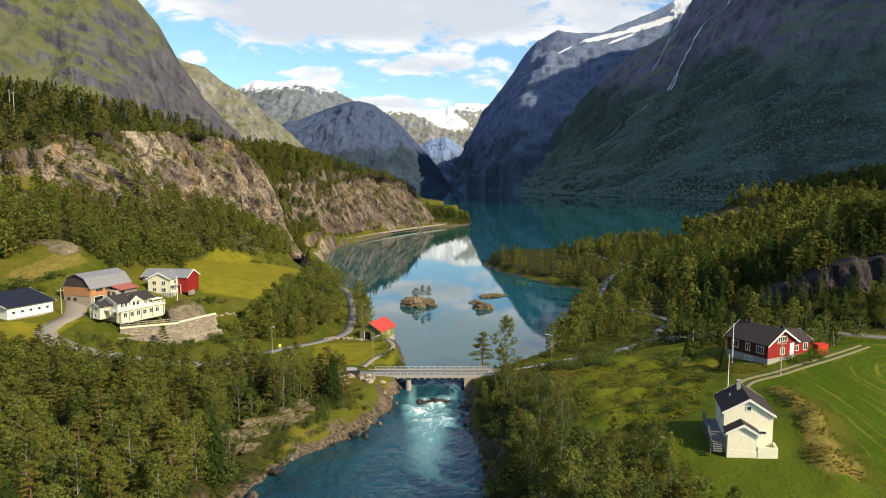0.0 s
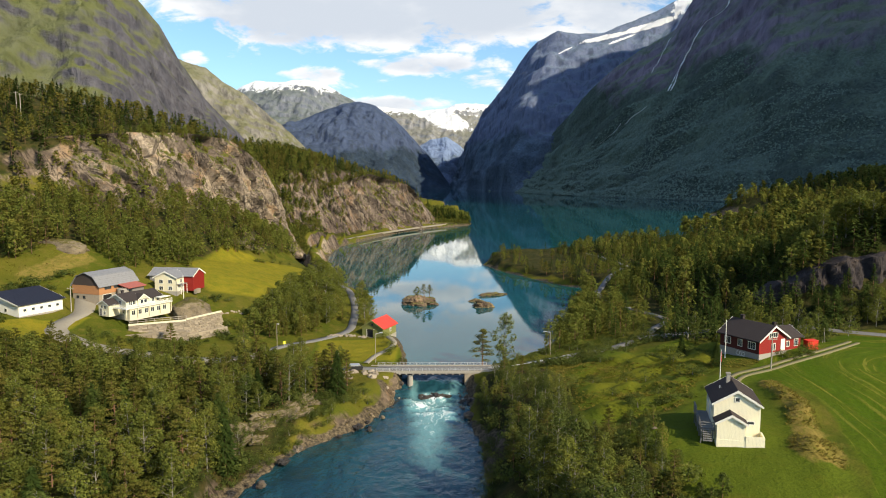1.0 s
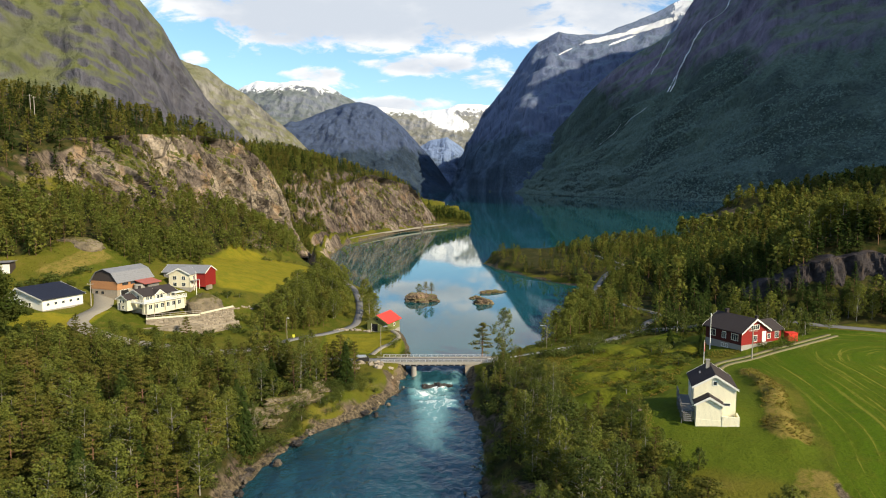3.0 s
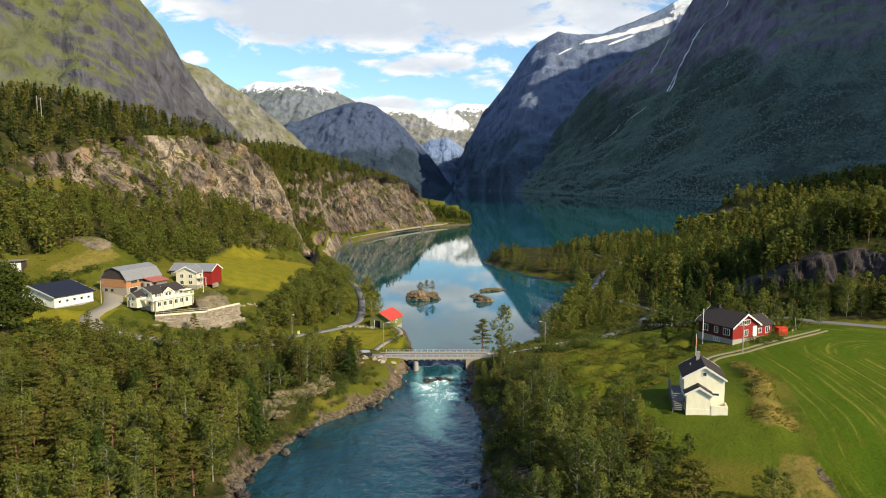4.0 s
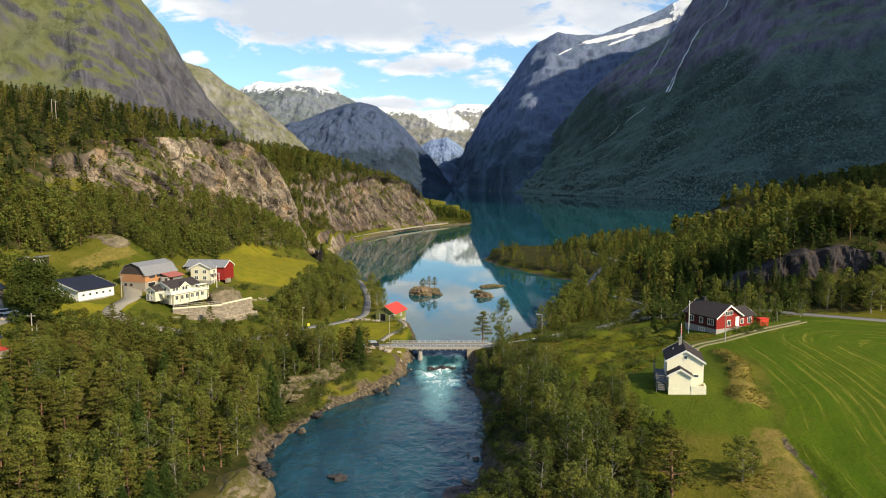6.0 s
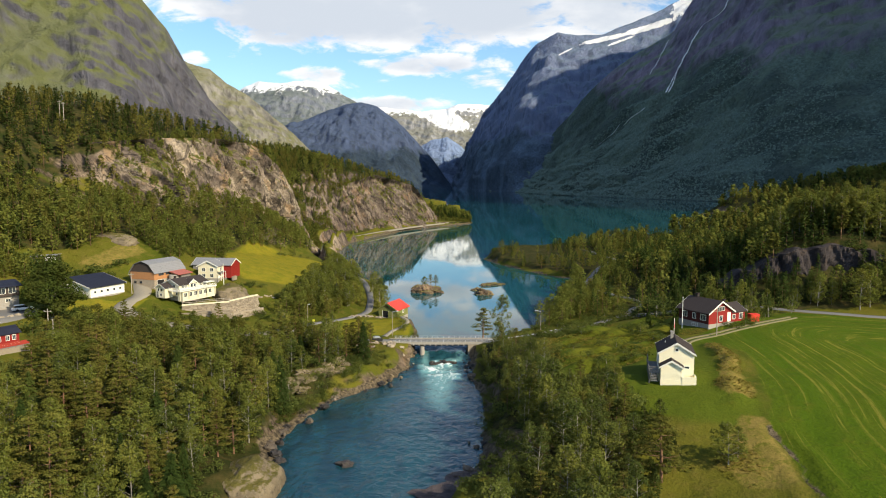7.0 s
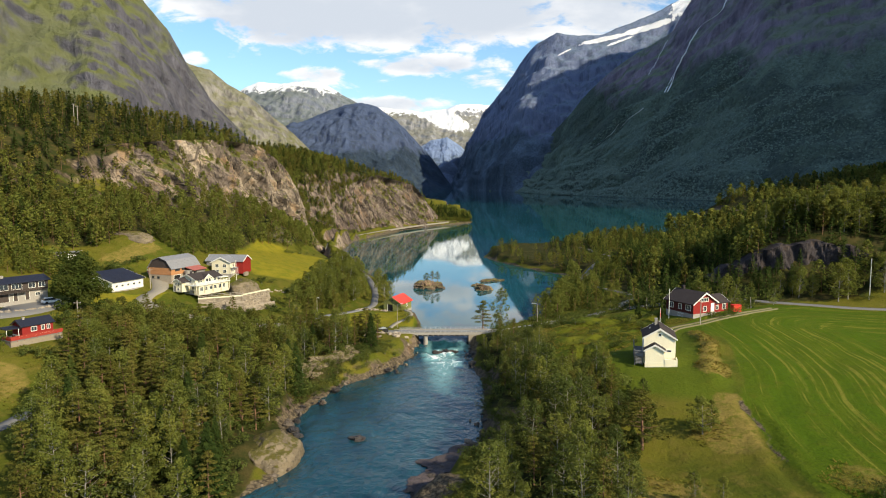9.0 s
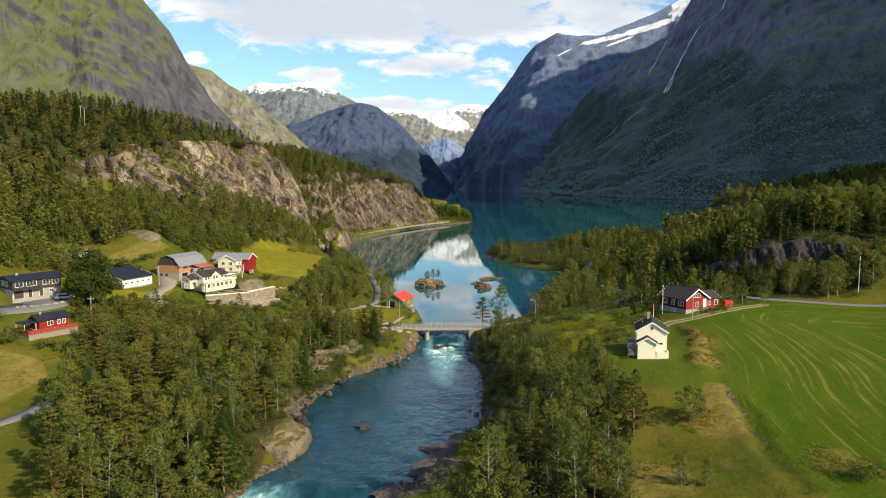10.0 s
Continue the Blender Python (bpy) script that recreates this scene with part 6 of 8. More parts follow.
def terrace_walls():
    """Dry stone walls below the villa, block by block."""
    rng = np.random.default_rng(77)
    block = []
    for k in range(6):
        bm = box(-0.5, -0.35, -0.5, 0.5, 0.35, 0.5)
        bmesh.ops.bevel(bm, geom=bm.edges[:], offset=0.08, segments=1, affect="EDGES")
        for v in bm.verts:
            v.co += Vector(rng.normal(size=3) * 0.045)
        mesh = bpy.data.meshes.new("block")
        bm.to_mesh(mesh)
        bm.free()
        mesh.materials.append(STONE)
        block.append(mesh)
    for a, b, z0, z1, label in (((-79.0, 146.8), (-58.5, 156.0), 3.6, 6.4, "long low grey stone wall under the villa garden"),
                                ((-58.5, 156.0), (-52.0, 165.0), 3.2, 5.6, "long low grey stone wall under the villa garden"),
                                ((-70.5, 153.2), (-59.5, 158.6), 6.0, 8.7, "tall grey stone retaining wall below the villa"),
                                ((-59.5, 158.6), (-54.5, 168.5), 5.0, 8.6, "tall grey stone retaining wall below the villa")):
        ax, ay = a
        length, turn = math.hypot(b[0] - ax, b[1] - ay), math.degrees(math.atan2(b[1] - ay, b[0] - ax))
        wall = thing("retaining_wall", label, "wall", pose(ax, ay, z0, 0, 0, turn))
        part("core", box(0, 0.1, -1.5, length, 1.2, z1 - z0 - 0.1), STONE, wall)
        z = 0.0
        while z < z1 - z0:
            h, x = rng.uniform(0.32, 0.5), rng.uniform(-0.3, 0.0)
            while x < length:
                long = rng.uniform(0.5, 1.25)
                ob = new("block", block[rng.integers(6)])
                ob.parent = wall
                ob.matrix_basis = pose(x + long / 2, rng.normal() * 0.05, z + h / 2, 0, 0, rng.normal() * 2) @ Matrix.Diagonal((long * 0.97, 1, h * 0.96, 1))
                x += long
            z += h
        part("coping", box(-0.1, -0.45, z, length, 0.0, z + 0.35), CREAM_PLAIN if z1 > 8 else STONE, wall)
    fencing = thing("railing", "thin grey railing on the retaining wall", "railing", pose(-70.5, 153.4, 9.0, 0, 0, 26))
    fence(fencing, (0, 0, 0), (12.4, 0, 0), 0.9, POLE_WOOD, 1.8, 2)


def hill_rock():
    """The dark overhung rock step half way up the eastern hill."""
    u, v = np.arange(0, 52, 0.6), np.linspace(-0.2, 1.10, 30)
    U, V = np.meshgrid(u, v)
    line = dense([(83, 174), (91, 168), (101, 164.5), (112, 163), (128, 159)], 0.5)
    k = np.linspace(0, len(line) - 1, len(u))
    px, py = np.interp(k, np.arange(len(line)), line[:, 0]), np.interp(k, np.arange(len(line)), line[:, 1])
    foot = 10.5 + 0.05 * (px - 80)
    tall = np.interp(u, [0, 6, 14, 22, 34, 44, 52], [1.0, 5.0, 7.5, 10.0, 10.5, 9.5, 8.0]) + 2.5 * fractal(u, u * 0, 7, 3, 0.6, 323)
    Z = foot[None] + tall[None] * np.minimum(V, 1.0)
    joint = np.abs(fractal(U + 0.25 * Z, Z * 0.12, 6, 4, 0.6, 317)) * -4.5 + fractal(U, Z * 0.9, 2.0, 3, 0.6, 319) * 0.8
    grid = np.stack([np.repeat(px[None], len(v), 0), py[None] - 1.0 - joint + 1.6 * V + 60.0 * np.clip(V - 0.98, 0, 1), Z - 12.0 * np.clip(V - 1.0, 0, 1)], 2)
    tagged(sheet("hill_rock", grid, PURPLE_ROCK, False), "dark purple-grey rock step among the trees of the hill", "cliff", kind="structure")


hill_rock()
islands()
loose_stones()
terrace_walls()


# ---------------------------------------------------------------- poles, lamps and signs
def poles():
    for x, y, h, r, label, material in ((-85.8, 157.4, 6.2, 0.13, "weathered wooden power pole by the drive", POLE_WOOD), (-84.0, 114.5, 6.0, 0.14, "weathered wooden power pole beside the big tree", POLE_WOOD),
                                        (-82.6, 113.8, 4.2, 0.14, "short wooden pole stub beside the power pole", POLE_WOOD), (57.2, 112.8, 6.0, 0.13, "weathered wooden power pole by the track", POLE_WOOD),
                                        (-166, 274, 9.0, 0.18, "wooden power pole on the hill top", POLE_WOOD), (-168.5, 275.5, 9.0, 0.18, "wooden power pole on the hill top", POLE_WOOD),
                                        (-66.5, 176.0, 7.5, 0.1, "white flagpole in front of the farmhouse", WHITE)):
        p = thing("power_pole" if material == POLE_WOOD else "flagpole", label, "pole", pose(x, y, level(x, y) - 0.2))
        part("pole", bar((0, 0, 0), (0, 0, h), r, sides=8, taper=0.7), material, p)
        if material == POLE_WOOD and h > 5:
            part("crossarm", box(-0.8, -0.06, h - 0.6, 0.8, 0.06, h - 0.48), POLE_WOOD, p)
            for u in (-0.7, 0.0, 0.7):
                part("insulator", bar((u, 0, h - 0.48), (u, 0, h - 0.28), 0.05), CONCRETE, p)
        elif material == WHITE:
            part("cap", bar((0, 0, h), (0, 0, h + 0.16), 0.1), WHITE, p)
    p = thing("flagpole", "tall white flagpole beside the red farmhouse", "pole", pose(53.0, 121.6, level(53, 121.6) - 0.1))
    part("pole", bar((0, 0, 0), (0, 0, 7.0), 0.1, sides=8, taper=0.6), WHITE, p)
    part("cap", bar((0, 0, 7.0), (0, 0, 7.15), 0.11), WHITE, p)
    p = thing("flagpole", "tall white mast beside the east road", "pole", pose(116.5, 147.0, level(116.5, 147.0) - 0.1))
    part("pole", bar((0, 0, 0), (0, 0, 10.5), 0.13, sides=8, taper=0.6), WHITE, p)
    part("cap", bar((0, 0, 10.5), (0, 0, 10.65), 0.12), WHITE, p)
    p = thing("flagpole", "white flagpole with a furled red pennant", "pole", pose(46.6, 108.0, level(46.6, 108) - 0.1))
    part("pole", bar((0, 0, 0), (0, 0, 5.6), 0.08, sides=8, taper=0.6), WHITE, p)
    part("pennant", bar((0.07, 0, 3.6), (0.05, 0, 5.3), 0.09, sides=6, taper=0.5), BRIGHT_RED, p)
    for x, y, h, turn in ((-13.4, 146.6, 6.6, 20), (-37.0, 154.6, 6.4, -60), (26.0, 152.5, 5.4, 180)):
        p = thing("street_lamp", "grey street lamp post beside the road", "street lamp", pose(x, y, level(x, y) - 0.1, 0, 0, turn))
        part("post", bar((0, 0, 0), (0, 0, h), 0.07, sides=8, taper=0.7), POLE_WOOD, p)
        part("arm", bar((0, 0, h - 0.1), (1.2, 0, h + 0.1), 0.04), STEEL, p)
        part("lamp_head", box(0.9, -0.14, h + 0.02, 1.6, 0.14, h + 0.18), STEEL, p)
    p = thing("marker_post", "small bright yellow marker beside the lane", "marker", pose(-36.2, 158.4, level(-36.2, 158.4)))
    part("post", bar((0, 0, 0), (0, 0, 1.2), 0.06), STEEL, p)
    part("plate", box(-0.3, -0.04, 0.6, 0.3, 0.04, 1.3), plain("yellow_paint", (0.75, 0.75, 0.05), 0.6), p)
    w = thing("trailer", "dark covered trailer parked by the bridge", "trailer", pose(-17.0, 139.6, level(-17, 139.6), 0, 0, 12))
    part("body", prism([(-1.5, 0.5), (1.5, 0.5), (1.6, 1.1), (1.2, 1.35), (-1.3, 1.4), (-1.6, 1.0)], -0.8, 0.8), TYRE, w)
    part("cover", prism([(-1.2, 1.42), (1.1, 1.38), (0.9, 1.6), (-1.0, 1.65)], -0.75, 0.75), STEEL, w)
    for y in (-0.9, 0.75):
        part("wheel", bar((0, y, 0.32), (0, y + 0.15, 0.32), 0.32, sides=14), TYRE, w)


poles()


# ---------------------------------------------------------------- bridge
def make_bridge():
    b = thing("bridge", "narrow concrete road bridge with pale steel railings", "bridge", pose(0.4, 142.0, -0.55, 0, 0, 0.5))
    part("deck", box(-14.5, -2.1, 1.95, 14, 2.1, 2.35), ASPHALT, b)
    for y in (-2.25, 2.1):
        part("kerb", box(-14.5, y, 1.90, 14, y + 0.15, 2.55), CONCRETE, b)
    for y in (-1.5, 0.0, 1.5):
        part("girder", box(-13, y - 0.2, 1.5, 13, y + 0.2, 1.95), BROWN_BOARD, b)
    pier = bmesh.new()
    bmesh.ops.create_cone(pier, cap_ends=True, segments=16, radius1=0.75, radius2=0.55, depth=5.2, matrix=Matrix.Translation((-5.9, -1.3, -1.15)))
    part("pier", pier, CONCRETE, b)
    part("pier", box(-6.4, -1.2, -3.9, -5.4, 1.8, 1.25), CONCRETE, b)
    part("abutment", box(5.6, -2.2, -3.5, 9.5, 2.2, 1.9), STONE, b)
    part("abutment", box(-16, -2.2, -2.5, -12.2, 2.2, 1.9), STONE, b)
    for y in (-2.18, 2.18):
        for z in (2.72, 3.05):
            part("rail", bar((-13.0, y, z), (10.6, y, z), 0.045), STEEL, b)
        for k in range(18):
            part("post", box(-13.0 + 1.38 * k, y - 0.05, 1.9, -12.89 + 1.38 * k, y + 0.05, 3.08), STEEL, b)
    for k in range(16):
        part("corbel", box(-11.0 + 1.4 * k, -2.2, 1.62, -10.7 + 1.4 * k, -1.7, 1.95), CONCRETE, b)
    rail = thing("crash_barrier", "pale steel crash barrier along the road bend", "barrier", pose(0, 0, 0))
    line = [(11, 140.6), (14, 140.8), (17, 141.4), (21, 142.6), (25, 144.6), (29, 146.6)]
    for (ax, ay), (bx, by) in zip(line, line[1:]):
        za, zb = level(ax, ay), level(bx, by)
        part("rail", bar((ax, ay, za + 0.7), (bx, by, zb + 0.7), 0.12), STEEL, rail)
        part("post", bar((ax, ay, za - 0.3), (ax, ay, za + 0.75), 0.06), STEEL, rail)


make_bridge()


def lake_parapet():
    """The low pale wall between the lake road and the water."""
    wall = thing("parapet", "low pale stone parapet along the lake road", "parapet", pose(0, 0, 0))
    bed = BEDS["lake_road"]
    bed = bed[(bed[:, 1] > 290) & (bed[:, 1] < 612)][::4]
    for a, b in zip(bed, bed[1:]):
        way = np.array([b[0] - a[0], b[1] - a[1]])
        way /= np.hypot(*way)
        out = np.array([way[1], -way[0]]) * 1.75
        bm = bmesh.new()
        v = [bm.verts.new((p[0] + out[0] * k, p[1] + out[1] * k, p[2] + h)) for h in (-0.9, 0.38) for p, k in ((a, 1.0), (b, 1.0), (b, 1.22), (a, 1.22))]
        for f in ((3, 2, 1, 0), (4, 5, 6, 7), (0, 1, 5, 4), (1, 2, 6, 5), (2, 3, 7, 6), (3, 0, 4, 7)):
            bm.faces.new([v[i] for i in f])
        part("wall_section", bm, GRAVEL, wall)
    car = thing("car", "dark car driving on the lake road", "car", pose(-62.5, 300.5, level(-62.5, 300.5) + 0.15, 0, 0, 115))
    part("body", prism([(-2.1, 0.3), (2.1, 0.3), (2.15, 0.75), (1.2, 0.9), (-1.9, 0.95), (-2.15, 0.7)], -0.85, 0.85), TYRE, car)
    part("cabin", prism([(-1.85, 0.94), (1.1, 0.9), (0.35, 1.42), (-1.6, 1.44)], -0.72, 0.72), GLASS, car, "dark tinted windows")
    for x in (-1.3, 1.35):
        for y in (-0.86, 0.68):
            part("wheel", bar((x, y, 0.32), (x, y + 0.18, 0.32), 0.32, sides=14), TYRE, car)


lake_parapet()



# ---------------------------------------------------------------- trees
def leaf_cloud(centres, radii, count, size, rng, flat=0.75, droop=0.0):
    """Small bent leaf sprays round the given clump centres: vertices and faces."""
    n = count
    pick = rng.choice(len(centres), n, p=radii ** 2 / (radii ** 2).sum())
    d = rng.normal(size=(n, 3))
    d /= np.linalg.norm(d, axis=1)[:, None]
    r = radii[pick] * (0.55 + 0.5 * rng.random(n) ** 0.6)
    pos = centres[pick] + d * r[:, None] * np.array([1, 1, flat])
    normal = d + 0.40 * rng.normal(size=(n, 3))
    normal[:, 2] += 0.5
    normal /= np.linalg.norm(normal, axis=1)[:, None]
    side = np.cross(normal, rng.normal(size=(n, 3)))
    side /= np.linalg.norm(side, axis=1)[:, None]
    up = np.cross(normal, side)
    s = size * (0.6 + 0.8 * rng.random(n))[:, None]
    bend = normal * s * 0.25
    corners = np.stack([pos + side * s * 1.1, pos + (0.8 * up - 0.5 * side) * s + bend, pos - (0.8 * up + 0.5 * side) * s - bend], 1)
    corners[:, :, 2] -= droop * s
    faces = np.arange(3 * n).reshape(n, 3)
    return corners.reshape(-1, 3), faces


def tube(points, radii, sides=6):
    """A bent round limb."""
    points = np.array(points, float)
    verts, faces = [], []
    for k, p in enumerate(points):
        t = points[min(k + 1, len(points) - 1)] - points[max(k - 1, 0)]
        t /= np.linalg.norm(t)
        a = np.cross(t, (0.3, 0.9, 0.2))
        a /= np.linalg.norm(a)
        b = np.cross(t, a)
        for j in range(sides):
            w = 2 * math.pi * j / sides
            verts.append(p + radii[k] * (a * math.cos(w) + b * math.sin(w)))
    for k in range(len(points) - 1):
        for j in range(sides):
            i = (j + 1) % sides
            faces.append((k * sides + j, k * sides + i, (k + 1) * sides + i, (k + 1) * sides + j))
    return np.array(verts), np.array(faces)


def joined(pieces):
    verts, faces, base = [], [], 0
    for v, f in pieces:
        verts.append(v)
        faces.append(f + base)
        base += len(v)
    return np.vstack(verts), np.vstack(faces)


def birch_shape(h, rng, count, size, width=0.215, low=0.14):
    lean = rng.normal(size=2) * 0.03 * h
    spine = [np.array([lean[0] * t ** 2, lean[1] * t ** 2, h * t * 0.97]) for t in np.linspace(0, 1, 6)]
    limbs = [tube(spine, [0.010 * h * (1 - 0.93 * t) + 0.01 for t in np.linspace(0, 1, 6)])]
    centres, radii = [], []
    for k in range(38):
        t = low + (0.97 - low) * (k + rng.random()) / 38
        w = width * h * math.sin(math.pi * min(1.0, (t - low * 0.6) / (1.05 - low * 0.6)) ** 0.75) * (0.55 + 0.6 * rng.random())
        ang = k * 2.4 + rng.random()
        start = np.array([lean[0] * t ** 2, lean[1] * t ** 2, h * t - w * 0.45])
        end = start + np.array([w * math.cos(ang), w * math.sin(ang), w * 0.55])
        limbs.append(tube([start, (start + end) / 2 + np.array([0, 0, 0.06 * w]), end], [0.0028 * h, 0.002 * h, 0.0008 * h], 3))
        centres.append(end)
        radii.append(0.056 * h * (0.7 + 0.7 * rng.random()))
        if rng.random() < 0.6:
            centres.append((start + end) / 2 + rng.normal(size=3) * 0.02 * h)
            radii.append(0.046 * h)
    return joined(limbs), leaf_cloud(np.array(centres), np.array(radii), count, size, rng, 0.85, 0.1)


def pine_shape(h, rng, count, size):
    lean = rng.normal(size=2) * 0.02 * h
    spine = [np.array([lean[0] * t ** 2, lean[1] * t ** 2, h * t * 0.96]) for t in np.linspace(0, 1, 6)]
    limbs = [tube(spine, [0.015 * h * (1 - 0.9 * t) + 0.015 for t in np.linspace(0, 1, 6)])]
    centres, radii = [], []
    for k in range(28):
        t = 0.26 + 0.72 * (k + rng.random()) / 28
        w = h * (0.18 * (1 - ((t - 0.26) / 0.78) ** 1.3) + 0.02) * (0.6 + 0.6 * rng.random())
        ang = k * 2.4 + rng.random()
        start = np.array([lean[0] * t ** 2, lean[1] * t ** 2, h * t - 0.1 * w])
        end = start + np.array([w * math.cos(ang), w * math.sin(ang), w * 0.18])
        limbs.append(tube([start, (start + end) / 2 - np.array([0, 0, 0.05 * w]), end], [0.005 * h, 0.0035 * h, 0.0015 * h], 4))
        centres.append(end)
        radii.append(0.055 * h * (0.7 + 0.6 * rng.random()))
        centres.append(start * 0.35 + end * 0.65)
        radii.append(0.05 * h)
    return joined(limbs), leaf_cloud(np.array(centres), np.array(radii), count, size, rng, 0.38)


def spruce_shape(h, rng, count, size):
    limbs = [tube([(0, 0, 0), (0, 0, h * 0.5), (0, 0, h)], [0.016 * h, 0.009 * h, 0.002 * h])]
    t = rng.random(count) ** 0.75
    z = h * (0.08 + 0.92 * (1 - t * 0.98))
    tier = np.floor(z / h * 15) / 15 + 0.03
    w = 0.19 * h * (1.03 - np.clip(tier, 0, 1)) ** 0.85 * (0.45 + 0.6 * rng.random(count) ** 0.5)
    ang = rng.random(count) * 2 * math.pi
    lobes = 1 + 0.22 * np.sin(ang * 5 + tier * 40)
    pos = np.column_stack([w * lobes * np.cos(ang), w * lobes * np.sin(ang), z - 0.35 * w])
    out = np.column_stack([np.cos(ang), np.sin(ang), np.full(count, -0.35)])
    across = np.column_stack([-np.sin(ang), np.cos(ang), rng.normal(size=count) * 0.25])
    s = size * (0.7 + 0.7 * rng.random(count))[:, None]
    corners = np.stack([pos - out * s - across * s * 0.45, pos + out * s * 1.2, pos - out * s * 0.8 + across * s * 0.55], 1)
    return joined(limbs), (corners.reshape(-1, 3), np.arange(3 * count).reshape(count, 3))


def broad_shape(h, rng, count, size):
    """A wide old tree: a thick trunk that forks low, and a dome of many leafy clumps."""
    limbs = [tube([(0, 0, 0), (0.01 * h, 0, 0.16 * h), (0, 0.01 * h, 0.34 * h)], [0.035 * h, 0.028 * h, 0.02 * h], 8)]
    centres, radii = [], []
    for k in range(120):
        a, e = k * 2.39996, rng.uniform(-0.75, 1.5)
        r = rng.uniform(0.55, 1.0) * (1.0 + 0.16 * math.sin(3 * a + 1.0) + 0.10 * math.sin(5 * a + 4 * e))
        end = np.array([0.37 * h * r * math.cos(a) * math.cos(e), 0.37 * h * r * math.sin(a) * math.cos(e), 0.46 * h + 0.47 * h * r * math.sin(e)])
        if k % 6 == 0:
            limbs.append(tube([(0, 0, 0.3 * h), end * 0.5 + np.array([0, 0, 0.2 * h]), end], [0.014 * h, 0.008 * h, 0.002 * h], 5))
        centres.append(end)
        radii.append(0.095 * h * (0.5 + 0.9 * rng.random()))
    return joined(limbs), leaf_cloud(np.array(centres), np.array(radii), count, size, rng, 0.85, 0.1)


def bush_shape(h, rng, count, size):
    limbs = [tube([(0, 0, 0), (0.05 * h, 0, 0.5 * h)], [0.03 * h, 0.01 * h], 4)]
    centres = np.column_stack([rng.normal(size=9) * 0.34 * h, rng.normal(size=9) * 0.34 * h, h * (0.25 + 0.5 * rng.random(9))])
    return joined(limbs), leaf_cloud(centres, np.full(9, 0.27 * h), count, size, rng, 0.8)


def raw_mesh(name, verts, faces, material):
    mesh = bpy.data.meshes.new(name)
    faces = np.asarray(faces)
    mesh.vertices.add(len(verts))
    mesh.vertices.foreach_set("co", np.asarray(verts, np.float32).ravel())
    mesh.loops.add(faces.size)
    mesh.loops.foreach_set("vertex_index", faces.ravel().astype(np.int32))
    mesh.polygons.add(len(faces))
    mesh.polygons.foreach_set("loop_start", np.arange(0, faces.size, faces.shape[1], dtype=np.int32))
    mesh.materials.append(material)
    mesh.update(calc_edges=True)
    return mesh


KINDS = {
    "birch_tree": (birch_shape, LEAF, BARK, "green birch tree with a pale trunk", 10.0),
    # the birch again, its crown in the darker bush leaf
    "alder_tree": (birch_shape, BUSH_LEAF, BARK, "grey-green birch with a slender pale trunk", 10.0),
    "pine_tree": (pine_shape, NEEDLE, PINE_BARK, "tall pine tree with a reddish bare trunk", 12.0),
    "spruce_tree": (spruce_shape, SPRUCE, PINE_BARK, "dark conical spruce tree", 11.0),
    "broad_tree": (broad_shape, DEEP_LEAF, BARK, "huge round broad-leaved tree with a dense dark crown", 13.0),
    "bush": (bush_shape, BUSH_LEAF, BARK, "low leafy green bush", 2.4),
}
PROTOTYPES = {}


def prototypes(kind, variants, count, size):
    """Trees built once, at a standard height, to be copied."""
    shape, leaf, bark, label, h = KINDS[kind]
    made = []
    for k in range(variants):
        rng = np.random.default_rng(100 + 17 * k + len(kind))
        (tv, tf), (lv, lf) = shape(h, rng, count, size)
        made.append((raw_mesh("trunk", tv, tf, bark), raw_mesh("crown", lv, lf, leaf)))
    PROTOTYPES[kind] = made


def plant(kind, x, y, h, rng, group="", z=None, spread=1.0):
    trunk, crown = PROTOTYPES[kind][rng.integers(len(PROTOTYPES[kind]))]
    s = h / KINDS[kind][4]
    wide = s * (0.85 + 0.4 * rng.random()) * spread
    z = level(x, y) - 0.15 if z is None else z
    m = pose(x, y, z, 0, 0, 360 * rng.random()) @ Matrix.Diagonal((wide, wide, s, 1))
    tree = thing(kind, KINDS[kind][3], "tree" if kind != "bush" else "bush", m, group)
    for name, mesh in (("trunk", trunk), ("crown", crown)):
        ob = new(name, mesh)
        ob.parent = tree
    return tree


def scatter(polygon, spacing, rng, keep=lambda x, y: np.ones(x.shape, bool)):
    p = np.array(polygon)
    xs, ys = np.meshgrid(np.arange(p[:, 0].min(), p[:, 0].max(), spacing), np.arange(p[:, 1].min(), p[:, 1].max(), spacing))
    x = xs.ravel() + rng.uniform(-0.48, 0.48, xs.size) * spacing
    y = ys.ravel() + rng.uniform(-0.48, 0.48, xs.size) * spacing
    ok = inside(x, y, polygon) & (shore_distance(x, y)[0] > 1.2) & keep(x, y) & off_road(x, y)
    return x[ok], y[ok]


def off_road(x, y, gap=1.6):
    ok = np.ones(x.shape, bool)
    for name, bed in BEDS.items():
        ok &= to_line(x, y, bed[::4])[0] > ROADS[name][1] / 2 + gap
    return ok


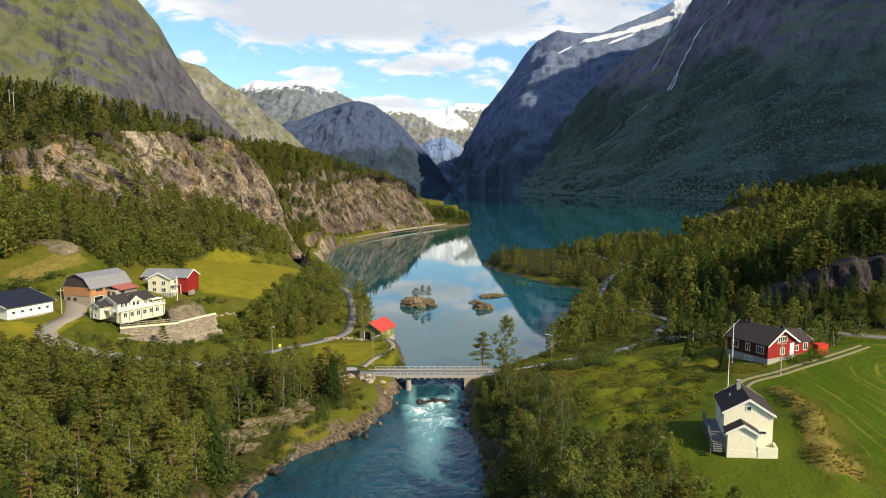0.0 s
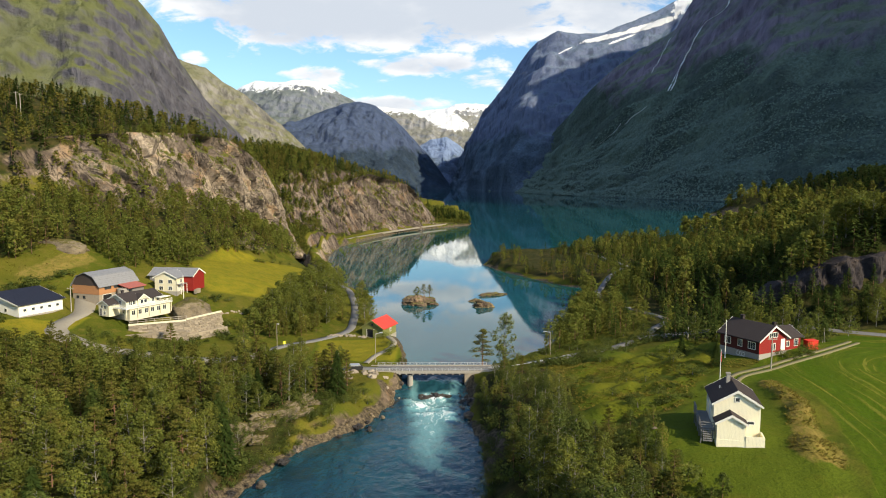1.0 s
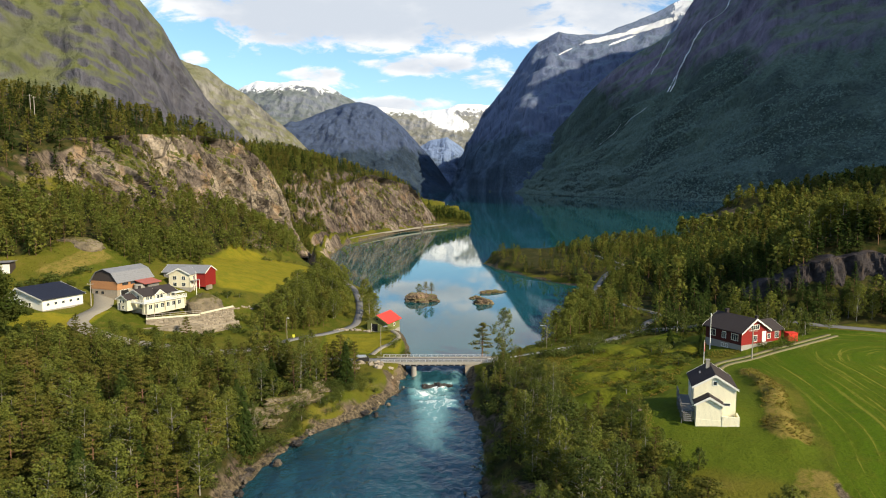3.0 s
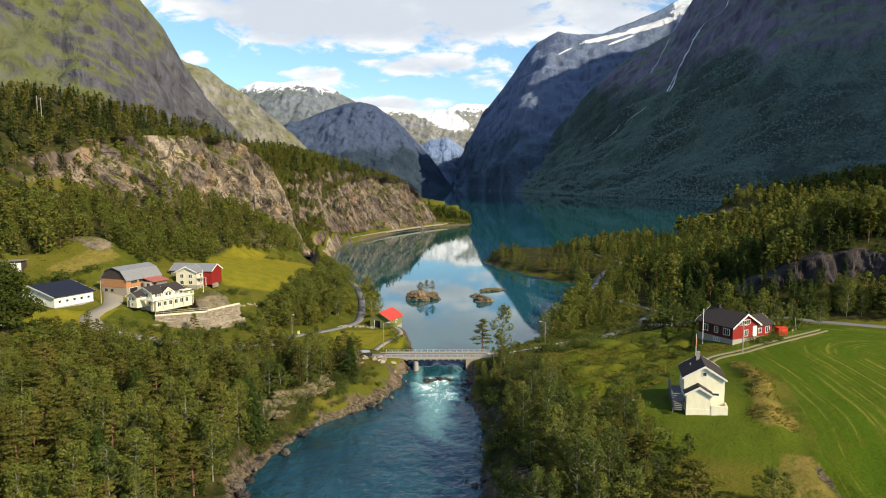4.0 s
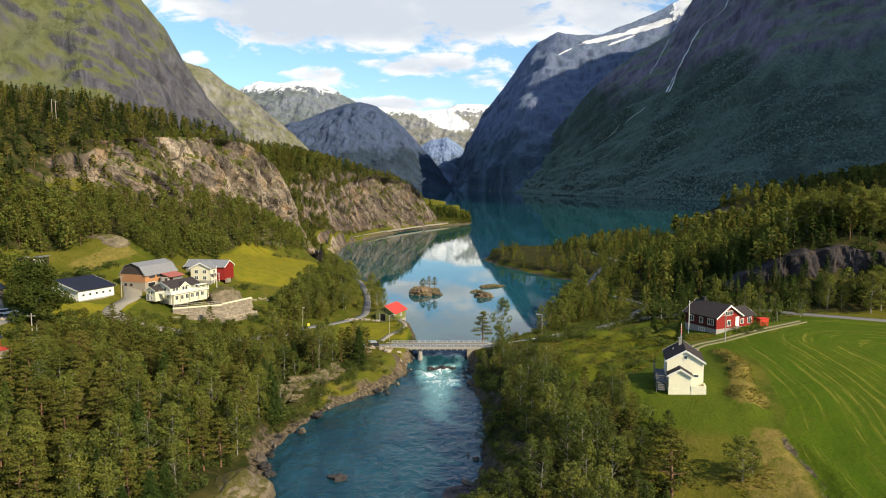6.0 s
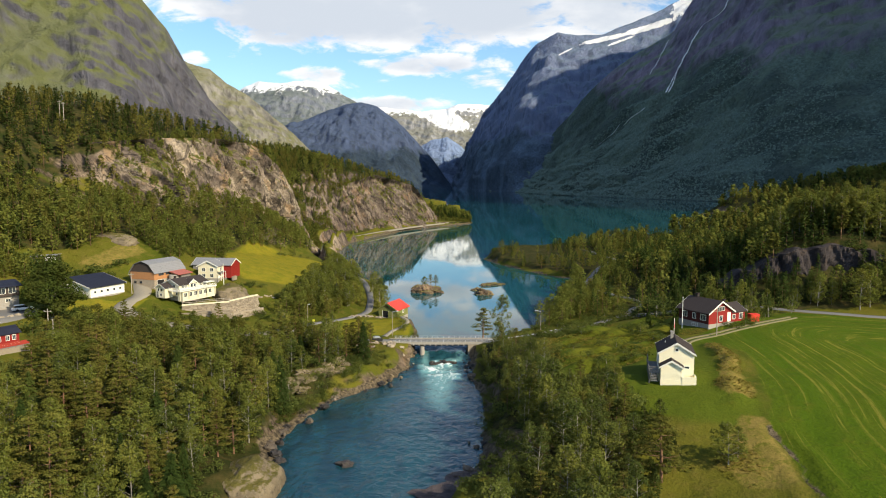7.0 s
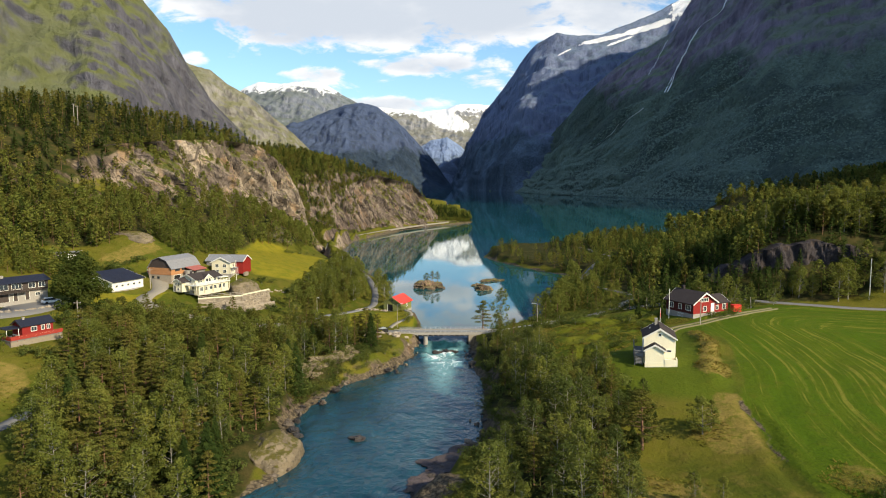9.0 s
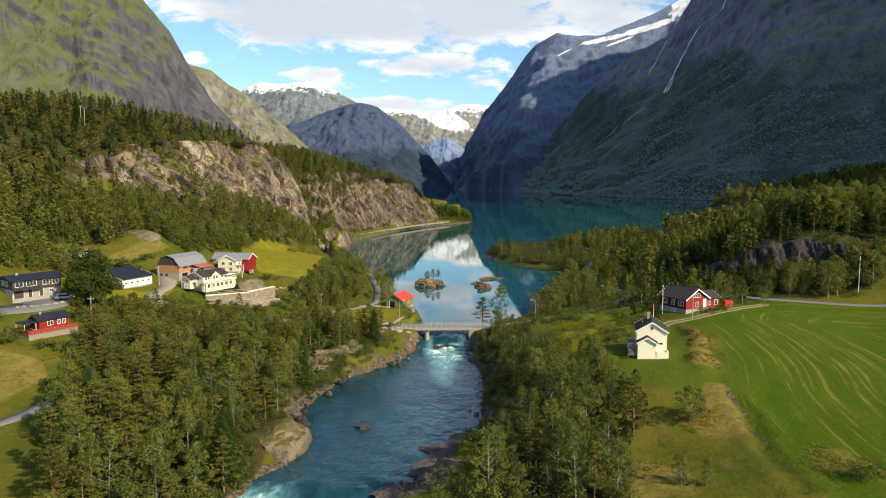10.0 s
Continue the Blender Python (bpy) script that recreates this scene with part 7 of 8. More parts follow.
def woods(name, label, kinds, x, y, heights, rng, count, size, z=None):
    """Many distant trees that nobody could count."""
    z = ROADED(x, y) - 0.2 if z is None else z
    base = {}
    for kind in kinds:
        shape, leaf, bark, _, h = KINDS[kind]
        base[kind] = [shape(h, np.random.default_rng(500 + k), count, size) for k in range(5)]
    leafs, trunks = {}, []
    for i in range(len(x)):
        kind = kinds[int(rng.random() * len(kinds)) % len(kinds)]
        (tv, tf), (lv, lf) = base[kind][rng.integers(5)]
        s = heights[i] / KINDS[kind][4]
        a = 2 * math.pi * rng.random()
        turn = np.array([[math.cos(a), -math.sin(a), 0], [math.sin(a), math.cos(a), 0], [0, 0, 1]]) * s
        turn[:2] *= 0.9 + 0.4 * rng.random()
        shift = np.array([x[i], y[i], z[i]])
        leafs.setdefault(kind, []).append((lv @ turn.T + shift, lf))
        top = s * KINDS[kind][4] * 0.8
        stick = np.array([[-1, -1, 0], [1, -1, 0], [0, 1.3, 0], [-0.3, -0.3, 1], [0.3, -0.3, 1], [0, 0.4, 1]]) * np.array([0.011 * top, 0.011 * top, top])
        trunks.append((stick + shift, np.array([[0, 1, 4, 3], [1, 2, 5, 4], [2, 0, 3, 5]])))
    top = thing(name, label, "woods", pose(0, 0, 0), kind="stuff")
    for kind, pieces in leafs.items():
        ob = new("crowns", raw_mesh("crowns", *joined(pieces), KINDS[kind][1]))
        ob.parent = top
    ob = new("trunks", raw_mesh("trunks", *joined(trunks), PINE_BARK))
    ob.parent = top


prototypes("birch_tree", 8, 3000, 0.125)
prototypes("alder_tree", 6, 2600, 0.125)
prototypes("pine_tree", 7, 2600, 0.130)
prototypes("spruce_tree", 4, 1700, 0.29)
prototypes("bush", 5, 700, 0.085)
prototypes("broad_tree", 1, 17000, 0.20)


def on_ledges():
    """Bushes and small pines that cling to the cliff where it is least steep."""
    rng = np.random.default_rng(8)
    grid = LEDGES[0]
    du, dv = np.gradient(grid, axis=1), np.gradient(grid, axis=0)
    normal = np.cross(du, dv)
    flat = np.abs(normal[..., 2]) / np.linalg.norm(normal, axis=2)
    flat[:6], flat[-3:] = 0, 0
    share = np.clip(flat - 0.42, 0, 1) ** 2
    share = share * (1 + 5.0 * smooth((110 - np.arange(share.shape[1])) / 90) + 2.2 * smooth((np.arange(share.shape[1]) - 230) / 40))[None]
    pick = rng.choice(share.size, 1400, replace=False, p=(share / share.sum()).ravel())
    p = grid.reshape(-1, 3)[pick]
    woods("cliff_bushes", "bushes and small pines growing on the cliff ledges", ["birch_tree", "pine_tree"], p[:, 0], p[:, 1], rng.uniform(1.4, 4.2, len(p)), rng, 110, 0.68, p[:, 2] - 0.3)


def on_brow():
    """Pines and birches that lean over the brow of the cliff."""
    rng = np.random.default_rng(18)
    edge = LEDGES[0][-4:, :]
    k = np.repeat(np.arange(edge.shape[1]), 2)[rng.random(2 * edge.shape[1]) < 0.42]
    p = edge[rng.integers(0, 4, len(k)), k] + rng.normal(size=(len(k), 3)) * np.array([1.5, 1.5, 0.0]) + np.array([-1.2, 1.2, 0.0])
    grid = LEDGES[0].reshape(-1, 3)
    for low, high, count, tall in ((349, 446, 300, 7.5), (462, 484, 60, 6.0), (505, 518, 26, 5.0)):
        gully = grid[(grid[:, 1] > low) & (grid[:, 1] < high)]
        q = gully[rng.choice(len(gully), count, replace=False)]
        woods("gully_wood", "dark green trees in the gully between the cliffs", ["birch_tree", "pine_tree", "spruce_tree"], q[:, 0], q[:, 1], rng.uniform(0.5, 1.0, count) * tall, rng, 220, 0.46, q[:, 2] - 0.6)
    woods("brow_wood", "small dark pines and birches along the brow of the cliff", ["pine_tree", "spruce_tree", "birch_tree"], p[:, 0], p[:, 1], rng.uniform(2.5, 6.5, len(p)) * np.where(p[:, 1] < 240, 0.8, 1.0), rng, 240, 0.44, p[:, 2] - 0.9)


def mountain_wood():
    """Birch wood on the lower slopes of the eastern mountain: uneven little crowns, far too many to count."""
    rng = np.random.default_rng(12)
    grid = SLOPES["east_mountain"]
    rows, columns = grid.shape[:2]
    n = 120000
    u, v = rng.random(n) * (columns - 1.01), rng.random(n) ** 1.1 * rows * 0.62
    iu, iv = u.astype(int), v.astype(int)
    fu, fv = (u - iu)[:, None], (v - iv)[:, None]
    p = (grid[iv, iu] * (1 - fu) + grid[iv, iu + 1] * fu) * (1 - fv) + (grid[iv + 1, iu] * (1 - fu) + grid[iv + 1, iu + 1] * fu) * fv
    line = 280 + 150 * fractal(p[:, 0], p[:, 1], 240, 4, 0.55, 301) + 0.07 * np.clip(p[:, 0] - 400, -300, 900)
    ok = (p[:, 2] < line) & (p[:, 2] > 1.0) & (p[:, 1] < 3300) & (p[:, 0] < 1500)
    ok &= fractal(p[:, 0], p[:, 1] + p[:, 2], 130, 4, 0.6, 305) < 0.20 + 0.5 * (p[:, 2] < 40)
    p = p[ok]
    n = len(p)
    size = rng.uniform(1.1, 2.3, n)[:, None, None] * (1 + 0.00018 * p[:, 1])[:, None, None]
    ring = np.array([[1, 0, 0.1], [0.31, 0.95, -0.1], [-0.81, 0.59, 0.1], [-0.81, -0.59, -0.1], [0.31, -0.95, 0.1], [0.05, 0.05, 1.5]])
    shape = np.repeat(ring[None], n, 0) * (0.6 + 0.8 * rng.random((n, 6, 1)))
    verts = p[:, None] + shape * size * np.array([1.0, 1.0, 0.75])
    tri = np.array([[0, 1, 5], [1, 2, 5], [2, 3, 5], [3, 4, 5], [4, 0, 5]])
    faces = (np.arange(n)[:, None, None] * 6 + tri[None]).reshape(-1, 3)
    ob = new("mountain_wood", raw_mesh("mountain_wood", verts.reshape(-1, 3), faces, HAZED_LEAF))
    ob.data.polygons.foreach_set("use_smooth", [True] * len(ob.data.polygons))
    tagged(ob, "dense dark birch wood covering the mountain foot", "woods", kind="stuff")


def plant_valley():
    rng = np.random.default_rng(5)
    west = [(-32, 36), (-31.5, 52), (-33, 62), (-32, 72), (-32, 80), (-30, 92), (-29, 99), (-32, 108), (-26, 114), (-20, 120), (-16, 126), (-20, 132), (-36, 135), (-46, 138), (-62, 138), (-72, 138), (-80, 130), (-80, 118), (-77, 108), (-76, 98), (-73, 90), (-70, 80), (-68, 72), (-62, 60), (-57, 50), (-52, 38), (-42, 26)]
    x, y = scatter(west, 3.4, rng)
    woods("undergrowth", "leafy undergrowth of the river wood", ["bush"], x, y, rng.uniform(1.2, 3.6, len(x)), rng, 260, 0.14)
    x, y = scatter(west, 3.35, rng)
    back = (y > 104) & (x < -40)
    woods("river_wood", "upper part of the mixed river wood", ["pine_tree", "birch_tree", "birch_tree", "pine_tree", "birch_tree"], x[back], y[back], rng.uniform(7.5, 12.0, back.sum()) * np.where(y[back] < 118, 0.78, 0.58), rng, 1050, 0.195)
    for a, b in zip(x[~back], y[~back]):
        r = rng.random()
        kind = "pine_tree" if r < 0.42 else "birch_tree" if r < 0.85 else "alder_tree" if r < 0.93 else "spruce_tree"
        plant(kind, a, b, rng.uniform(7.5, 12.5) * (0.92 if b < 100 else 0.78 if b < 118 else 0.55 + 0.22 * float(smooth((a + 48) / 14))), rng, "trees of the river wood")
    east = [(2, 38), (6, 50), (10, 60), (13, 72), (12, 84), (10, 104), (9, 126), (10, 138), (20, 138), (26, 122), (20, 104), (19, 96), (26, 88), (31, 78), (27, 66), (24, 54), (22, 36)]
    x, y = scatter(east, 3.4, rng)
    woods("undergrowth", "leafy undergrowth of the east bank", ["bush"], x, y, rng.uniform(1.0, 3.4, len(x)), rng, 340, 0.125)
    x, y = scatter([(23, 54), (22, 70), (27, 77), (33, 75), (35, 69), (31, 60), (27, 54)], 2.5, rng)
    woods("slope_thicket", "dark thicket of young birches, pines and scrub on the slope", ["alder_tree", "alder_tree", "pine_tree"], x, y, rng.uniform(1.8, 3.9, len(x)), rng, 950, 0.26)
    for polygon in ([(1, 56), (3, 62), (4, 68), (8, 74), (12, 73), (9, 64), (5, 54)], [(-3, 42), (3, 52), (8, 62), (11, 71), (14, 72), (11, 60), (8, 48), (4, 36)], [(-31, 36), (-30, 52), (-31, 58), (-34, 63), (-35, 72), (-31, 80), (-28.5, 92), (-27, 100), (-33, 102), (-38, 80), (-38, 40)]):
        x, y = scatter(polygon, 1.7, rng)
        woods("bank_scrub", "willow scrub and tall herbs along the river bank", ["bush"], x, y, rng.uniform(0.7, 2.0, len(x)), rng, 190, 0.16)
    x, y = scatter([(18, 77), (30, 77), (34, 86), (28, 94), (18, 93)], 3.0, rng)
    woods("garden_wood", "small birches and pines below the cream house", ["alder_tree", "birch_tree", "pine_tree"], x, y, rng.uniform(2.0, 4.4, len(x)), rng, 1100, 0.19)
    x, y = scatter(east, 3.9, rng)
    for a, b in zip(x, y):
        r = rng.random()
        kind = "pine_tree" if r < 0.2 else "birch_tree" if r < 0.42 else "alder_tree"
        plant(kind, a, b, rng.uniform(5.0, 10.5) * (1.0 if b < 90 else 0.72 if b < 118 else 0.46) * (0.6 if a > 22 else 1.0), rng, "trees of the east bank")
    # thickets round the cabin, the yard and the villa's walls
    for polygon, gap, low, high in (([(-94, 95), (-84, 93.5), (-76, 97), (-70, 92), (-71, 87), (-76, 90), (-90, 91)], 2.6, 1.2, 3.2), ([(-108, 100), (-98, 96), (-96, 102), (-104, 108)], 2.6, 1.5, 4.5),
                                    ([(-84, 108), (-78, 112), (-80, 132), (-86, 136), (-92, 128), (-90, 116)], 2.8, 1.2, 4.0), ([(-112, 160), (-100, 172), (-92, 178), (-96, 166), (-106, 156)], 3.0, 1.2, 4.2),
                                    ([(-80, 141.5), (-58, 148), (-50, 160), (-48, 166), (-53, 164), (-60, 153), (-78, 146)], 2.4, 0.8, 2.4), ([(-54, 168), (-46, 172), (-44, 196), (-50, 196)], 3.4, 0.8, 2.6),
                                    ([(-40, 140), (-20, 140), (-18, 133), (-26, 126), (-36, 132)], 2.8, 0.8, 2.4)):
        x, y = scatter(polygon, gap, rng)
        woods("farm_thicket", "leafy bushes and young birches round the farm", ["bush", "bush", "bush", "bush", "birch_tree"], x, y, rng.uniform(low, high, len(x)), rng, 420, 0.14)
    x, y = scatter([(-46, 150), (-42, 160), (-33, 168), (-28, 180), (-27, 196), (-40, 202), (-50, 176)], 4.4, rng)
    woods("roadside_wood", "tall leafy birches beside the lake road", ["birch_tree", "birch_tree", "birch_tree", "pine_tree"], x, y, rng.uniform(4.2, 7.6, len(x)), rng, 800, 0.22)
    for a, b, h in ((-20, 184, 8.0), (-19, 190, 7.0), (-21.5, 196, 8.5), (-21, 203, 6.0), (-25.5, 214, 5.5)):
        plant("birch_tree", a, b, h, rng, "birches by the lake road")
    x, y = scatter([(-46, 176), (-36, 172), (-29, 180), (-28.5, 196), (-31, 214), (-36, 232), (-46, 222)], 3.6, rng)
    for a, b in zip(x, y):
        plant("birch_tree", a, b, rng.uniform(5.5, 8.8), rng, "birches by the lake road", None, 1.35)
    for a, b, h in ((-40, 246, 6.5), (-44, 254, 8.0), (-39, 257, 7.5), (-43.5, 262, 8.5), (-48, 262, 7.5), (-37, 240, 5.5), (-26.5, 231, 6.5), (-27.5, 236, 5.0)):
        plant("birch_tree", a, b, h, rng, "birches by the lake road", None, 1.5)
    x, y = scatter([(-82, 282), (-67, 276), (-62, 290), (-66, 312), (-70.5, 342), (-80, 334)], 3.3, rng)
    woods("nose_wood", "round dark trees at the foot of the cliff", ["birch_tree", "birch_tree", "spruce_tree"], x, y, rng.uniform(4.5, 8.0, len(x)), rng, 300, 0.36)
    x, y = scatter([(21, 151), (30, 155), (38, 161), (46, 176), (52, 190), (46, 205), (37, 196), (31, 175)], 4.0, rng)
    woods("shore_birches", "leafy green birches on the lake shore", ["birch_tree"], x, y, rng.uniform(5.5, 9.5, len(x)), rng, 800, 0.22)
    x, y = scatter([(-170, 138), (-128, 148), (-113, 154), (-111, 160), (-123, 165), (-125, 176), (-112, 178), (-106, 184), (-104, 192), (-115, 202), (-165, 205)], 3.7, rng)
    woods("yard_wood", "dense mixed wood behind the houses", ["birch_tree", "pine_tree", "spruce_tree", "birch_tree"], x, y, rng.uniform(5.5, 10, len(x)), rng, 270, 0.36)
    x, y = scatter([(-165, 118), (-124, 133), (-113, 141), (-107, 150), (-112, 157), (-128, 150), (-168, 142)], 3.6, rng)
    woods("house_wood", "birches and pines close behind the brown house", ["birch_tree", "birch_tree", "pine_tree"], x, y, rng.uniform(4.5, 8.5, len(x)), rng, 500, 0.28)
    x, y = scatter([(-104, 188), (-95, 188), (-86, 184), (-80, 196), (-73, 201), (-78, 214), (-98, 204)], 3.6, rng)
    woods("barn_wood", "broad-leaved wood close behind the barn", ["birch_tree"], x, y, rng.uniform(5, 8.5, len(x)), rng, 340, 0.34)
    # slope under the cliff
    x, y = scatter([(-150, 160), (-118, 176), (-98, 200), (-80, 212), (-74, 252), (-64, 262), (-66, 285), (-78, 318), (-92, 290), (-106, 262), (-126, 232), (-150, 190)], 4.0, rng)
    woods("slope_wood", "mixed birch and pine wood on the slope under the cliff", ["birch_tree", "birch_tree", "pine_tree"], x, y, rng.uniform(4.5, 9, len(x)), rng, 320, 0.34)
    # the top of the western hill
    def on_top(px, py):
        d, al, side = to_line(px, py, CLIFF)
        return (side > 0) & (d > np.where(py < 232, -1.0, np.where(py < 330, 8, np.where(py < 452, 2, np.where(py < 500, 17, 17)))))
    x, y = scatter([(-270, 120), (-160, 170), (-100, 250), (-76, 330), (-70, 460), (-10, 600), (10, 640), (-40, 640), (-120, 560), (-230, 420), (-290, 300)], 5.4, rng, on_top)
    woods("hilltop_wood", "dark pine wood on the rocky hill", ["pine_tree", "spruce_tree", "spruce_tree"], x, y, rng.uniform(5.5, 9.5, len(x)), rng, 165, 0.55)
    x, y = scatter([(-77, 362), (-92, 392), (-86, 430), (-78, 458), (-74, 480), (-84, 520), (-110, 530), (-135, 470), (-128, 400), (-98, 352)], 3.3, rng)
    woods("gully_wood", "dark green trees in the gully between the cliffs", ["spruce_tree", "birch_tree", "pine_tree"], x, y, rng.uniform(5.0, 8.5, len(x)), rng, 170, 0.5)
    x, y = scatter([(58, 352), (80, 383), (104, 400), (134, 424), (122, 380), (90, 326)], 4.2, rng)
    woods("spit_wood", "dark trees where the spit joins the shore", ["spruce_tree", "birch_tree", "pine_tree"], x, y, rng.uniform(4.5, 8.0, len(x)), rng, 220, 0.46)
    # eastern hill
    for a, b, h in ((109, 185, 11), (113, 187, 12.5), (117, 183, 11), (118, 174.5, 11.5), (122, 178, 12), (126, 186, 12), (131, 178, 11), (137, 184, 12), (143, 178, 11), (150, 184, 12), (105, 190, 9.5), (112, 193, 10), (121, 190, 11), (82, 196.5, 9), (88, 202, 8.5), (96, 200, 9), (100, 184, 8), (158, 178, 11)):
        plant("birch_tree", a, b, h, rng, "sunlit birches on the hill", None, 1.2)
    x, y = scatter([(102, 182), (116, 171), (140, 168), (160, 176), (158, 192), (120, 198)], 6.0, rng)
    for a, b in zip(x, y):
        plant("birch_tree", a, b, rng.uniform(8.5, 12.5), rng, "sunlit birches on the hill", None, 1.15)
    x, y = scatter([(68, 182), (82, 176), (90, 171), (102, 167), (112, 166), (128, 163), (150, 158), (150, 152), (230, 150), (260, 300), (150, 410), (100, 360), (86, 290), (70, 250), (66, 215)], 4.1, rng)
    # mostly spruce, whose dark needles stand in for shade on the hill
    woods("hill_wood", "mixed wood of pine, birch and spruce on the hill", ["spruce_tree", "pine_tree", "spruce_tree", "spruce_tree", "birch_tree", "spruce_tree", "spruce_tree", "spruce_tree"], x, y, rng.uniform(5.5, 10.5, len(x)) * np.where(y > 250, 0.8, 1.0), rng, 205, 0.48)
    x, y = scatter([(338, 834), (500, 908), (620, 1100), (800, 1080), (800, 700), (420, 730)], 10.5, rng)
    woods("shore_wood", "dark spruce and pine wood along the far shore", ["spruce_tree", "pine_tree", "birch_tree"], x, y, rng.uniform(10, 17, len(x)), rng, 110, 0.8)
    x, y = scatter([(150, 420), (158, 446), (262, 562), (372, 702), (338, 834), (430, 745), (440, 500), (262, 302)], 8.5, rng)
    woods("shore_wood", "dark mixed wood along the hidden shore", ["spruce_tree", "pine_tree", "birch_tree"], x, y, rng.uniform(8, 14, len(x)), rng, 110, 0.8)
    x, y = scatter([(-12, 600), (2, 616), (18, 630), (27, 641), (25, 655), (10, 660), (-14, 628)], 2.7, rng)
    woods("point_wood", "dark green trees on the rocky point", ["spruce_tree", "birch_tree", "spruce_tree"], x, y, rng.uniform(6.5, 11.5, len(x)), rng, 200, 0.55)
    x, y = scatter([(32, 178), (38, 208), (50, 236), (60, 258), (50, 268), (40, 290), (28, 316), (24, 340), (40, 362), (74, 352), (80, 300), (56, 250), (50, 214), (60, 190), (56, 176), (44, 160)], 4.6, rng, lambda px, py: (py < 268) | (fractal(px, py, 12, 2, 0.5, 85) > np.where(px > 50, 0.0, 0.16)))
    woods("lakeside_wood", "loose birches and pines along the lake road", ["birch_tree", "spruce_tree", "pine_tree"], x, y, rng.uniform(4.5, 8.5, len(x)) * np.where(y > 280, 0.75, 1.0), rng, 460, 0.30)
    x, y = scatter([(56, 170), (66, 178), (70, 250), (84, 300), (90, 340), (84, 345), (60, 250), (57, 215), (66, 186)], 4.6, rng)
    woods("roadside_wood", "young birches and spruces beside the hill road", ["birch_tree", "spruce_tree"], x, y, rng.uniform(4.5, 8.0, len(x)), rng, 460, 0.30)
    x, y = scatter([(-31, 172), (-38, 164), (-50, 174), (-46, 196), (-43, 213), (-36, 226), (-30, 200)], 3.8, rng)
    woods("farm_wood", "bushy green birches between the farm and the lake road", ["birch_tree", "birch_tree", "pine_tree"], x, y, rng.uniform(4.5, 8.0, len(x)), rng, 700, 0.26)
    # single trees
    for kind, tx, ty, h in (("pine_tree", 10.2, 147.2, 9.0), ("birch_tree", 15.0, 149.0, 11.6), ("broad_tree", -89.0, 124.5, 14.5),
                            ("pine_tree", 28.6, 58.5, 9.4), ("birch_tree", 38.0, 60.0, 6.0), ("birch_tree", 39.6, 60.8, 4.6), ("pine_tree", 24.5, 62.0, 5.0), ("birch_tree", 25.0, 66.0, 5.5), ("birch_tree", 30.0, 41.0, 4.6), ("birch_tree", 33.0, 40.0, 4.0), ("bush", 51.0, 38.0, 2.6), ("bush", 53.0, 38.5, 2.2),
                            ("birch_tree", 108.0, 147.0, 11.0), ("birch_tree", 111.5, 148.5, 12.0), ("birch_tree", 120.5, 147.0, 11.5), ("birch_tree", 123.5, 148.5, 10.5), ("bush", 115.5, 145.5, 2.2),
                            ("spruce_tree", 50.0, 118.0, 4.6), ("spruce_tree", 48.0, 130.0, 5.0), ("pine_tree", -5.0, 229.5, 4.6), ("birch_tree", -7.6, 230.5, 3.6), ("pine_tree", -3.2, 231.0, 4.2),
                            ("birch_tree", -42, 252, 6.5), ("birch_tree", -38, 262, 6.0), ("pine_tree", -60, 150.5, 6.0)):
        plant(kind, tx, ty, h, rng, "", 2.0 if ty > 225 and abs(tx) < 20 else None, 1.2 if kind == "broad_tree" else 1.6 if ty > 225 or tx in (38.0, 10.2, 28.6) else 1.15)
    x, y = scatter([(23, 96), (27, 142), (54, 147), (62, 134), (50, 120), (42, 104)], 2.3, rng, lambda px, py: fractal(px, py, 9, 3, 0.5, 82) > 0.24)
    woods("heath", "low heath and willow scrub on the rough slope", ["bush"], x, y, rng.uniform(0.5, 1.5, len(x)), rng, 150, 0.19)
    x, y = scatter([(26, 96), (30, 140), (52, 146), (60, 132), (48, 120), (44, 104)], 5.6, rng)
    for a, b in zip(x, y):
        plant("bush", a, b, 0.8 + 2.4 * rng.random() ** 2, rng, "bushes on the rough slope", None, 1.3)
    x, y = scatter([(50, 150), (62, 148), (80, 152), (96, 152), (130, 152), (136, 156), (122, 160), (104, 164), (90, 168), (78, 176), (64, 176), (52, 164)], 3.6, rng)
    woods("hill_foot_wood", "birches and young spruces at the foot of the hill", ["birch_tree", "spruce_tree", "spruce_tree", "spruce_tree"], x, y, rng.uniform(4.5, 10.0, len(x)), rng, 460, 0.32)
    x, y = scatter([(22, 141), (32, 145.5), (44, 151), (52, 160), (60, 172), (64, 182), (67, 180), (62, 168), (55, 156), (44, 147), (32, 141), (24, 138)], 1.8, rng)
    woods("roadside_scrub", "green scrub that hides the edge of the hill road", ["bush"], x, y, rng.uniform(1.0, 2.5, len(x)), rng, 190, 0.16)
    x, y = scatter([(60, 132), (74, 128), (84, 142), (80, 150), (64, 150), (52, 146)], 4.6, rng)
    for a, b in zip(x, y):
        plant("birch_tree" if rng.random() < 0.45 else "spruce_tree" if rng.random() < 0.5 else "bush", a, b, rng.uniform(2.0, 6.5), rng, "trees behind the red house")
    x, y = scatter([(88, 143), (100, 145), (104, 150), (104, 156), (88, 154)], 3.4, rng)
    for a, b in zip(x, y):
        plant("birch_tree", a, b, rng.uniform(6.5, 9.5), rng, "birches by the east road")
    for a, b, h in ((76, 147, 8), (71, 150, 7), (81, 150, 7.5), (65, 151, 6.5), (84, 147, 6), (58, 150, 6.5)):
        plant("birch_tree", a, b, h, rng, "birches by the east road", None, 0.9)
